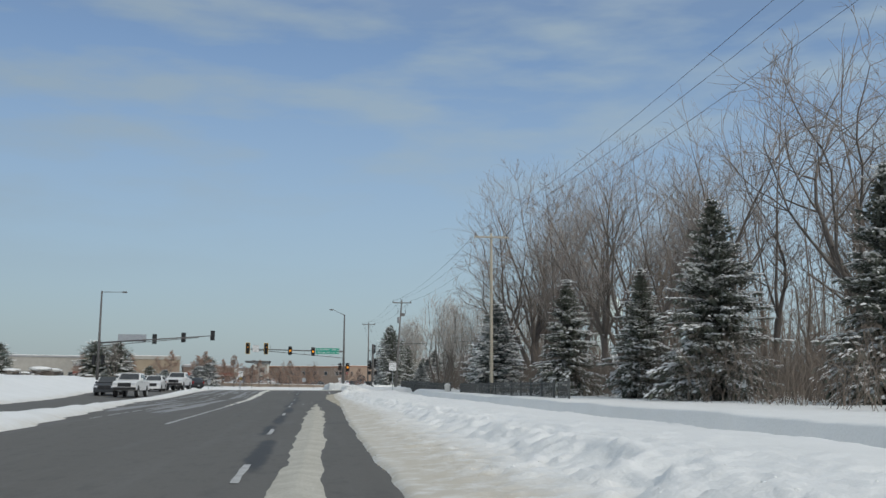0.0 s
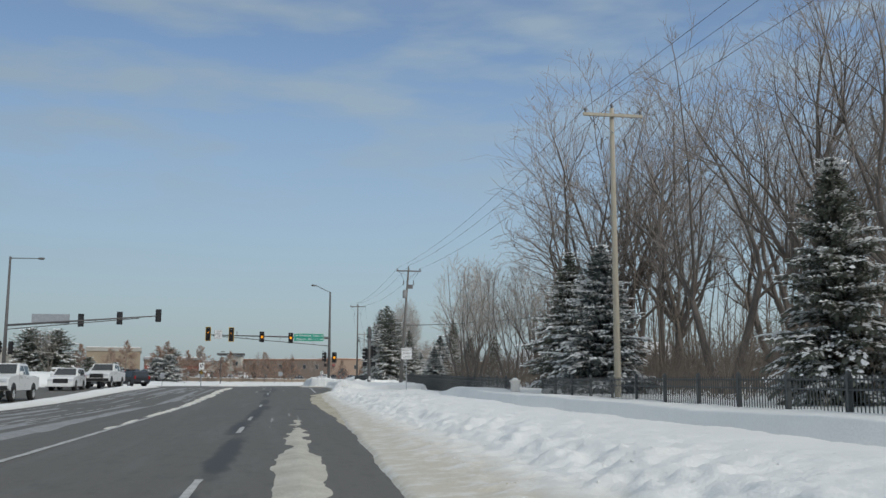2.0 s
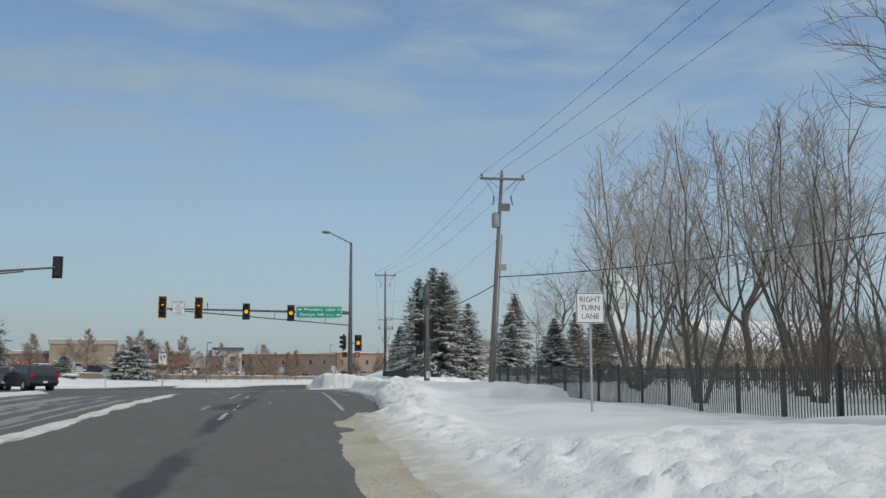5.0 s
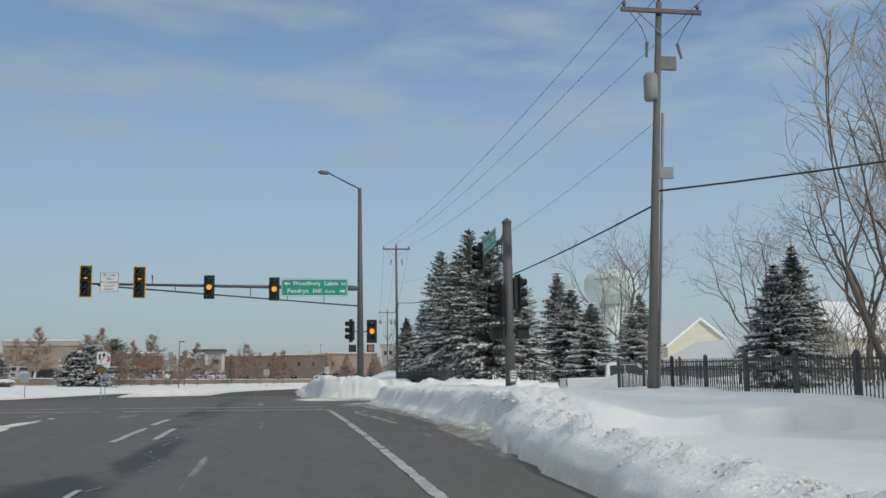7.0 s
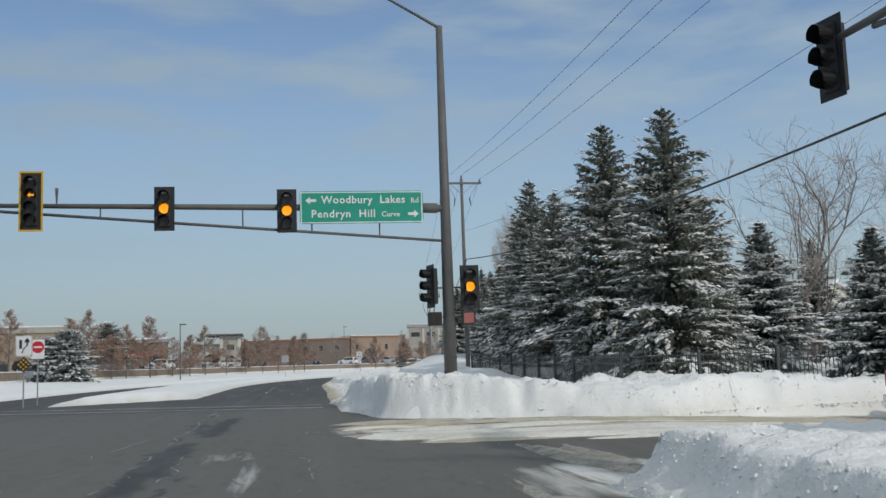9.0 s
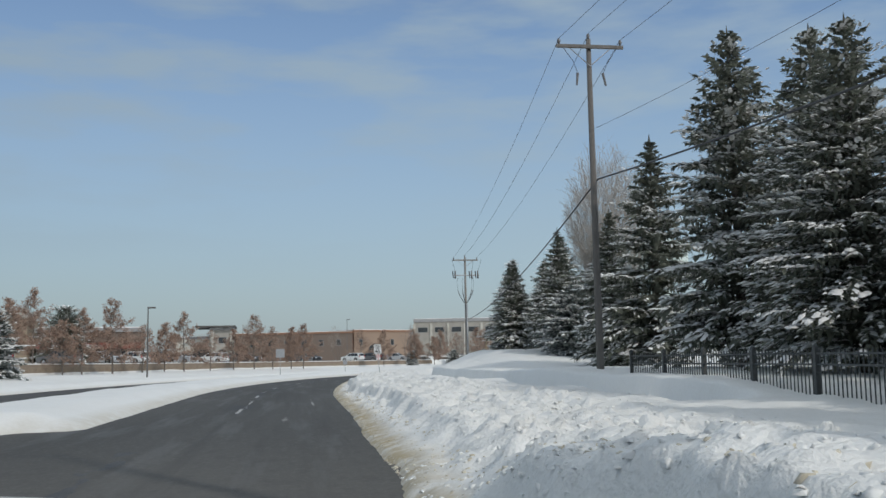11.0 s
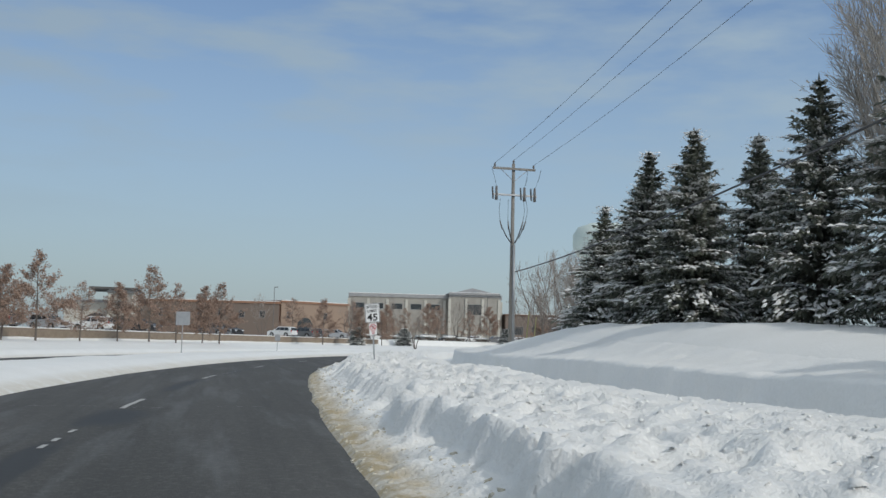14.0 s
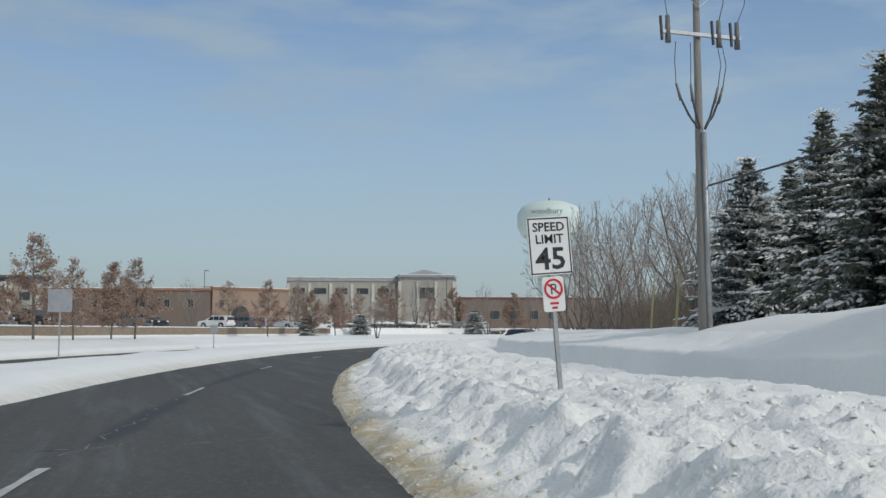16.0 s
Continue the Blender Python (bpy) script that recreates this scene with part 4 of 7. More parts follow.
def spruce(seed, h, rad, snowy=0.5, needles="needles", label="", open_=0.12, power=0.88, low=0.05, dens=1.0, load=1.0):
    """A spruce: whorls of drooping boughs, each a spine with side sprays, and snow lying on them."""
    rng = random.Random(seed)
    ob = thing("spruce", Matrix(), label or "dark green spruce with clumps of snow on its boughs", "spruce tree")
    v, f = branch_mesh([(Vector((0, 0, -0.5 + (h + 0.5) * i / 6)), Vector((0, 0, -0.5 + (h + 0.5) * (i + 1) / 6)), 0.022 * h * (1 - i / 6) + 0.02, 0.022 * h * (1 - (i + 1) / 6) + 0.015) for i in range(6)])
    raw("trunk", v, f, M["bark"], ob)
    verts, faces, sv, sf = [], [], [], []

    def blade(p, way, up, ln, wd, frost=0.0):
        side = way.cross(up).normalized() * wd
        b = len(verts)
        mid = p + way * (ln * 0.4) - Vector((0, 0, ln * 0.04))
        verts.extend((p, mid + side, p + way * ln - Vector((0, 0, ln * 0.2)), mid - side))
        faces.append((b, b + 1, b + 2, b + 3))
        if abs(way.z) < 0.55 and rng.random() < frost:
            n = len(sv)
            lift = Vector((0, 0, 0.025))
            sv.extend((p + way * (ln * 0.25) + lift, mid + side * 0.6 + lift, p + way * (ln * 0.85) - Vector((0, 0, ln * 0.15)) + lift, mid - side * 0.6 + lift))
            sf.append((n, n + 1, n + 2, n + 3))

    def lump(c, way, ln, wd, th):
        b = len(sv)
        side = way.cross(Vector((0, 0, 1))).normalized()
        n = 6
        for i in range(n):
            a = 2 * math.pi * i / n
            j = rng.uniform(0.5, 1.3)
            sv.append(c + way * (math.cos(a) * ln * j) + side * (math.sin(a) * wd * j) + Vector((0, 0, (rng.uniform(-0.5, 0.1) - 0.3) * th)))
        sv.append(c + way * rng.uniform(-0.3, 0.3) * ln + Vector((0, 0, th * 0.7)))
        sf.extend((b + i, b + (i + 1) % n, b + n) for i in range(n))

    z = low * h
    while z < h * 0.985:
        t = z / h
        base = rad * (1 - t) ** power * (0.58 + 0.42 * min(1, t / 0.13)) * (0.7 + 0.3 * min(1.0, (1 - t) * 5)) + 0.04
        count = max(4, int((6 + 8 * (1 - t)) * dens))
        a0 = rng.uniform(0, 6.3)
        for k in range(count):
            a = a0 + 2 * math.pi * k / count + rng.uniform(-0.25, 0.25)
            ln = base * rng.uniform(0.66, 1.18) * (1 - open_ * rng.random())
            out = Vector((math.cos(a), math.sin(a), 0))
            rise, droop = rng.uniform(-0.05, 0.42) + 0.55 * t, rng.uniform(0.2, 0.55) * (1 - 0.6 * t)
            zz = z + rng.uniform(-0.024, 0.024) * h * (1.05 - t)

            def at(s):
                return out * (ln * s) + Vector((0, 0, zz + ln * (rise * s - droop * s * s)))
            n = max(4, int(6 + ln * 6.5))
            for i in range(n):
                s = 0.10 + 0.90 * (i + rng.random()) / n
                p = at(s)
                tang = (at(min(1.0, s + 0.1)) - at(s - 0.1)).normalized()
                sl = (0.22 + 0.13 * ln * (1.1 - s)) * rng.uniform(0.6, 1.35) * (0.5 + 0.5 * min(1.0, (1 - t) * 4))
                for sg in (-1, 1):
                    side = tang.cross(Vector((0, 0, 1))) * sg
                    way = (tang * 0.75 + side * rng.uniform(0.55, 1.0) + Vector((0, 0, rng.uniform(-0.5, 0.35)))).normalized()
                    blade(p, way, Vector((rng.gauss(0, 0.25), rng.gauss(0, 0.25), 1)).normalized(), sl, rng.uniform(0.055, 0.095), 0.48 * load * snowy * min(1.0, (1 - t) * 3) if s > 0.35 else 0.0)
                if rng.random() < 0.55:
                    blade(p, (tang * 0.3 + Vector((rng.gauss(0, 0.3), rng.gauss(0, 0.3), -0.9))).normalized(), out, sl * 0.8, 0.045)
            blade(at(0.85), (at(1.0) - at(0.8)).normalized(), Vector((0, 0, 1)), (0.22 + 0.08 * ln) * (0.5 + 0.5 * min(1.0, (1 - t) * 4)), 0.08)
            if rng.random() < snowy * (1.0 if t < 0.72 else 0.25):
                for _ in range(int(load * rng.choice((16, 24, 34, 44)))):
                    s = rng.uniform(0.35, 1.04)
                    tang = (at(s) - at(s - 0.15)).normalized()
                    sz = rng.choice((0.22, 0.28, 0.36, 0.45, 0.55, 0.72)) * (0.10 + 0.04 * ln)
                    lump(at(s) + Vector((rng.gauss(0, 0.2), rng.gauss(0, 0.2), 0.05)), tang, sz * 1.35, sz * 0.75, sz * 0.4)
        z += h * 0.030 * (1.25 - 0.6 * t) * rng.uniform(0.8, 1.2) + 0.03
    blade(Vector((0, 0, h * 0.93)), Vector((0, 0, 1)), Vector((1, 0, 0)), h * 0.09 + 0.15, 0.06)
    blade(Vector((0, 0, h * 0.93)), Vector((0, 0, 1)), Vector((0, 1, 0)), h * 0.09 + 0.15, 0.06)
    raw("crown", verts, faces, M[needles], ob)
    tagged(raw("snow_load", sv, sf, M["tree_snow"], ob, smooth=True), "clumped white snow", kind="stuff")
    return ob


def oak(seed, h, thick=1.0, label="small oak holding its rusty brown winter leaves"):
    """A young cone-shaped oak: a straight stem, ascending side limbs, and leaves along them."""
    rng = random.Random(seed)
    ob = thing("oak_tree", Matrix(), label, "oak tree")
    wood, lv, lf = [], [], []
    stem = limb(rng, Vector((0, 0, -0.4)), Vector((0, 0, 1)), h * 0.96 + 0.4, 0.012 * h + 0.02, 0.012, 14, 0.015, 0.02, wood)
    for k in range(60):
        t = 0.17 + 0.80 * (k / 59) ** 1.25
        z = t * h
        p = Vector((0, 0, z)).lerp(stem[min(13, int(t * 14))][0], 0.3)
        p.z = z
        a = rng.uniform(0, 6.3)
        ln = h * 0.46 * (1.03 - t) ** 1.0 * min(1.0, (t - 0.05) / 0.2) * rng.uniform(0.6, 1.2) + 0.15
        br = limb(rng, p, Vector((math.cos(a), math.sin(a), rng.uniform(0.05, 0.35) + 0.6 * t)), ln, 0.022, 0.008, 4, 0.12, 0.02, wood)
        for q, d, _, u in br:
            for _ in range(2):
                if u < 0.3:
                    continue
                tip = q + sideways(rng, d, 0.8) * ln * rng.uniform(0.15, 0.4)
                wood.append((q, tip, 0.009, 0.006))
                for _ in range(int(rng.uniform(6, 13) * thick * (0.5 + 0.9 * u) * (0.25 + 5.2 * ln / h))):
                    c = q.lerp(tip, rng.random()) + Vector((rng.gauss(0, 0.17), rng.gauss(0, 0.17), rng.gauss(0, 0.14)))
                    e1 = Vector((rng.gauss(0, 1), rng.gauss(0, 1), rng.gauss(0, 1) - 0.6)).normalized() * rng.uniform(0.075, 0.135)
                    e2 = e1.cross(Vector((rng.gauss(0, 1), rng.gauss(0, 1), rng.gauss(0, 1)))).normalized() * e1.length * 0.6
                    n = len(lv)
                    lv.extend((c - e1, c + e2, c + e1, c - e2))
                    lf.append((n, n + 1, n + 2, n + 3))
    raw("trunk", *branch_mesh(wood), M["bark"], ob)
    raw("foliage", lv, lf, M["oak_leaf"], ob)["label"] = "rusty brown leaves"
    return ob


placed = {}


def put(kind, make, spots, label=None, group="", turn=360):
    """Copies of one tree at (x, y, size factor), each turned and sunk a little into the snow."""
    rng = random.Random(kind)
    ob = make
    for i, (x, y, k) in enumerate(spots):
        m = pose(x, y, ground_at(x, y) - 0.1, 0, 0, rng.uniform(0, turn))
        o = ob if i == 0 else copy_thing(ob, m)
        o.matrix_basis = m @ Matrix.Diagonal((k * rng.uniform(0.92, 1.08), k * rng.uniform(0.92, 1.08), k, 1))
        if label or group:
            tagged(o, label or "", group=group)
        placed[kind, i] = o


# spruces, in the order in which the road passes them
put("a", spruce(11, 8.8, 3.2, 0.9), ((16.0, 39.0, 1.0), (18.8, 216.2, 0.92), (23.4, 238.9, 1.08)))
put("b", spruce(12, 8.0, 2.8, 0.85), ((18.6, 30.5, 1.05), (13.9, 55.0, 0.86), (20.0, 221.7, 0.93), (15.9, 219.0, 0.84), (22.3, 230.5, 0.95), (28.8, 252.5, 0.95), (18.0, 129.5, 0.62), (20.5, 212.5, 0.9)))
put("c", spruce(13, 7.5, 2.7, 0.88), ((14.9, 45.2, 0.84), (15.1, 84.0, 1.04), (16.8, 224.4, 0.93), (20.4, 237.4, 0.98), (17.9, 199.6, 0.68), (25.6, 246.3, 1.1), (26.0, 186.0, 1.3), (31.0, 178.0, 0.95)))
put("d", spruce(14, 6.5, 2.7, 1.0, "blue_needles", "blue-grey spruce well dusted with snow", load=1.5), ((13.4, 73.4, 1.05), (17.5, 150.5, 0.75), (22.3, 157.0, 0.7), (30.5, 257.0, 1.0), (26.4, 252.2, 1.15), (20.2, 163.0, 1.0), (13.1, 121.8, 0.52)))
put("e", spruce(15, 10.0, 3.0, 0.95, low=0.07, power=0.66, label="tall dense spruce behind the fence, snow along its boughs"), ((12.4, 153.9, 0.97), (12.6, 161.0, 1.04), (12.9, 169.8, 0.85), (13.4, 177.0, 1.06), (13.6, 172.6, 0.92), (14.9, 165.8, 0.8), (15.2, 157.5, 0.7)))
put("f", spruce(17, 8.8, 3.2, 0.62, open_=0.3, dens=0.9, label="open spruce with snow on its lower boughs"), ((15.8, 190.3, 1.18), (16.5, 208.8, 0.89), (15.2, 194.6, 0.88)))

# the bare wood behind the fence
put("w1", bare_tree(21, 22, 0.33, 1, wide=0.27, mains=7, fork=0.22)[0], ((22, 52, 0.82), (19.5, 66, 0.84), (30, 74, 0.88), (24, 90, 0.9), (27, 41, 0.8), (36, 60, 0.88), (22.5, 27, 0.8), (40, 95, 0.9), (21.0, 93.5, 1.08)))
put("w2", bare_tree(22, 20.5, 0.25, 2, wide=0.27, mains=4, fork=0.28)[0], ((18.5, 72, 0.86), (25, 63, 0.84), (21, 45, 0.78), (29, 86, 0.9), (33, 50, 0.85), (20.5, 84, 0.9), (26, 30, 0.78)))
put("w3", bare_tree(23, 24.5, 0.27, 4, (-0.11, -0.03), wide=0.32, mains=3, fork=0.27, label="many-stemmed leafless tree leaning towards the road")[0], ((22.8, 96.0, 1.0), (21.0, 60.0, 0.70), (25.5, 76.0, 0.78), (31.0, 36.0, 0.7)), turn=25)
put("w4", bare_tree(24, 15, 0.24, 1, wide=0.45, mains=6, sub=9, tw=5, open_=1.1, bend=0.2, up=0.02, label="crooked leafless tree with wide bent limbs")[0], ((20.5, 36.5, 1.05), (17.6, 89.0, 1.12), (25.0, 101.0, 0.95), (22.5, 119.0, 0.85), (28.0, 141.0, 0.8), (27.0, 171.0, 0.85), (46.0, 186.0, 1.1)))
put("w5", bare_tree(25, 12.0, 0.11, 3, wide=0.27, mains=3, sub=9, tw=4, fork=0.3, bark="bark", twig="pale_twig", label="slim grey-barked birch clump, leafless")[0], ((17.8, 123.5, 1.0), (14.2, 113.0, 0.95), (23.0, 128.0, 0.9), (20.5, 111.0, 1.0), (13.6, 105.5, 0.85), (27.0, 121.0, 1.0), (34.0, 135.0, 0.9), (24.5, 167.0, 0.75), (16.2, 117.5, 0.9), (15.6, 101.0, 0.8), (30.5, 128.5, 1.0), (25.0, 112.0, 1.0)))
put("w6", bare_tree(26, 16.5, 0.16, 6, wide=0.225, mains=9, sub=10, tw=6, fine=2, fork=0.14, open_=0.36, bend=0.045, up=0.045, bark="pale_bark", twig="pale_twig", label="rounded vase-shaped leafless tree with pale upright stems")[0], ((21.8, 214.6, 0.86),))
put("w7", bare_tree(27, 8.6, 0.10, 2, wide=0.38, mains=4, sub=8, tw=4, fork=0.18, label="small leafless tree with grey twigs")[0], ((30, 262, 1.0), (36, 272, 1.1), (35.2, 290, 1.2), (37.5, 293, 1.15), (40, 297, 1.2), (34, 258, 0.9), (43, 301, 1.2), (27.5, 256, 0.9), (38.5, 284, 1.2), (33.5, 280, 1.1), (46, 306, 1.2), (31.5, 274, 1.0), (49, 312, 1.2), (32, 266, 1.1), (38, 279, 1.2), (41, 287, 1.2), (35, 268, 1.15), (44.5, 294, 1.25)))

# brush along the wood's edge
rng_b = random.Random(5)
bsegs = []
for _ in range(5600):
    y = rng_b.uniform(14, 127)
    x = 13.6 + rng_b.random() ** 1.2 * 16 + (0.8 if y > 70 else 0)
    p = Vector((x, y, float(road_z(y)) + 0.5))
    w = Vector((rng_b.gauss(0, 0.35), rng_b.gauss(0, 0.35), 1)).normalized()
    ln = rng_b.uniform(0.8, 3.3)
    q = p + w * ln * 0.55
    bsegs.append((p, q, 0.013, 0.009))
    for _ in range(3):
        e = q + (w + Vector((rng_b.gauss(0, 0.5), rng_b.gauss(0, 0.5), rng_b.gauss(0, 0.3)))).normalized() * ln * 0.5
        bsegs.append((q, e, 0.008, 0.004))
for _ in range(720):            # saplings deeper in the wood
    y, x = rng_b.uniform(10, 112), rng_b.uniform(19, 62)
    p = Vector((x, y, float(road_z(y)) + 0.4))
    w = Vector((rng_b.gauss(0, 0.1), rng_b.gauss(0, 0.1), 1)).normalized()
    hh = rng_b.uniform(5, 13)
    for i in range(5):
        q = p + (w + Vector((rng_b.gauss(0, 0.1), rng_b.gauss(0, 0.1), 0))) * hh / 5
        bsegs.append((p, q, 0.075 * (1 - i / 6), 0.075 * (1 - (i + 1) / 6)))
        for _ in range(3):
            s = p.lerp(q, rng_b.random())
            e = s + Vector((rng_b.gauss(0, 1), rng_b.gauss(0, 1), rng_b.uniform(0.6, 1.6))).normalized() * hh * rng_b.uniform(0.1, 0.24)
            bsegs.append((s, e, 0.022, 0.009))
            g = s.lerp(e, 0.5)
            bsegs.append((g, g + Vector((rng_b.gauss(0, 1), rng_b.gauss(0, 1), rng_b.uniform(0.2, 1.2))).normalized() * hh * 0.08, 0.012, 0.007))
        p = q
for _ in range(2600):           # tangled undergrowth between the trunks
    y, x = rng_b.uniform(20, 120), rng_b.uniform(19, 58)
    p = Vector((x, y, float(road_z(y)) + 0.4))
    w = Vector((rng_b.gauss(0, 0.4), rng_b.gauss(0, 0.4), 1)).normalized()
    ln = rng_b.uniform(1.5, 5.0)
    q = p + w * ln * 0.5
    bsegs.append((p, q, 0.020, 0.014))
    for _ in range(3):
        e = q + (w + Vector((rng_b.gauss(0, 0.6), rng_b.gauss(0, 0.6), rng_b.gauss(0, 0.4)))).normalized() * ln * 0.5
        bsegs.append((q, e, 0.014, 0.008))
for _ in range(1300):           # undergrowth below the small trees past the spruces
    u = rng_b.random()
    p = Vector((30 + 16 * u + rng_b.uniform(-2, 4), 258 + 46 * u + rng_b.uniform(-4, 4), 0.9))
    w = Vector((rng_b.gauss(0, 0.3), rng_b.gauss(0, 0.3), 1)).normalized()
    ln = rng_b.uniform(1.2, 4.5)
    q = p + w * ln * 0.5
    bsegs.append((p, q, 0.022, 0.014))
    for _ in range(4):
        e = q + (w + Vector((rng_b.gauss(0, 0.5), rng_b.gauss(0, 0.5), rng_b.gauss(0, 0.3)))).normalized() * ln * 0.5
        bsegs.append((q, e, 0.014, 0.008))
bv, bf = branch_mesh(bsegs)
tagged(raw("brush", bv, bf, M["brush"]), "dense brown leafless brush at the edge of the wood", "brush", kind="stuff")


# crumbled snow along the bank
def crumbs(name, seed, n, lo, hi, smin, smax, mat, label, span=(0, 285), steep=0.75, across=None):
    rng = np.random.RandomState(seed)
    ys, fr = rng.uniform(*span, n), rng.uniform(0, 1, n) ** 1.3
    probe = np.linspace(1.7, 9.0, 60)
    gap = road_gap(np.repeat(ys, 60), np.tile(probe, n)).reshape(n, 60)
    edge = probe[np.argmax(gap > 0, axis=1)]
    ds = edge + lo + fr * (hi - lo)
    keep = (ds < 8.8) & ((ys < 134) | (ys > 149))
    if across:
        ds, keep = rng.uniform(*across, n), ys > 0
    keep &= (road_gap(ys, ds) > 0.12) & (road_gap(ys, ds) < hi)
    keep &= (ys < 88) | (ys > 117) | (road_gap(ys, ds) < 1.5)
    lean = (snow(ys, ds + 0.12)[0] - snow(ys, ds - 0.12)[0]) / 0.24
    keep &= lean < steep
    ys, ds = ys[keep], ds[keep]
    hs, _ = snow(ys, ds)
    cx, sec = centre(ys)
    size = smin + (smax - smin) * rng.uniform(0, 1, len(ys)) ** 3
    base = np.array([(1, 0, -0.35), (-0.5, 0.87, -0.35), (-0.5, -0.87, -0.35), (0.35, 0.5, 0.42), (-0.6, 0.05, 0.42), (0.3, -0.5, 0.42)])
    tri = np.array([(0, 1, 3), (1, 4, 3), (1, 2, 4), (2, 5, 4), (2, 0, 5), (0, 3, 5), (3, 4, 5)])
    m = len(ys)
    k = size[:, None, None] * (base * (1, 1, 0.75) + rng.uniform(-0.35, 0.35, (m, 6, 3)))
    a = rng.uniform(0, 6.3, m)
    c, s_ = np.cos(a)[:, None], np.sin(a)[:, None]
    o = np.stack([cx + ds * sec, ys, road_z(ys) + np.maximum(hs, 0) - size * 0.1], -1)
    v = np.stack([k[..., 0] * c - k[..., 1] * s_, k[..., 0] * s_ + k[..., 1] * c, k[..., 2]], -1) + o[:, None]
    f = (tri[None] + 6 * np.arange(m)[:, None, None]).reshape(-1, 3).tolist()
    v = v.reshape(-1, 3).tolist()
    tagged(raw(name, v, f, M[mat], smooth=True), label, "snow", kind="stuff")


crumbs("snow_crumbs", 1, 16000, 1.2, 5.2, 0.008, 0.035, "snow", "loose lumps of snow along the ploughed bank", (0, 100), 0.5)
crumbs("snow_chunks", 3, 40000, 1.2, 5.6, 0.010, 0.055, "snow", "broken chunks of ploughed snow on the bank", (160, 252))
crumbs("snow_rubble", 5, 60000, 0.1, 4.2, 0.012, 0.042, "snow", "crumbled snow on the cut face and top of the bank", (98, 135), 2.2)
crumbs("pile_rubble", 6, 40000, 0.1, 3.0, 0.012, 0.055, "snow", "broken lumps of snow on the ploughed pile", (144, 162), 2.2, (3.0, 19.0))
M["dirty_snow"] = material("dirty_snow", (0.46, 0.40, 0.29), (0.74, 0.70, 0.60), 1.2, 0.85, 0.4, fine=16)
crumbs("dirty_clods", 4, 20000, 0.1, 1.0, 0.010, 0.05, "dirty_snow", "sandy clods of slush along the road's edge", (152, 252))
crumbs("dirty_crumbs", 2, 7000, 0.05, 1.6, 0.008, 0.035, "dirty_snow", "sandy brown slush crumbs at the road's edge", (0, 150))


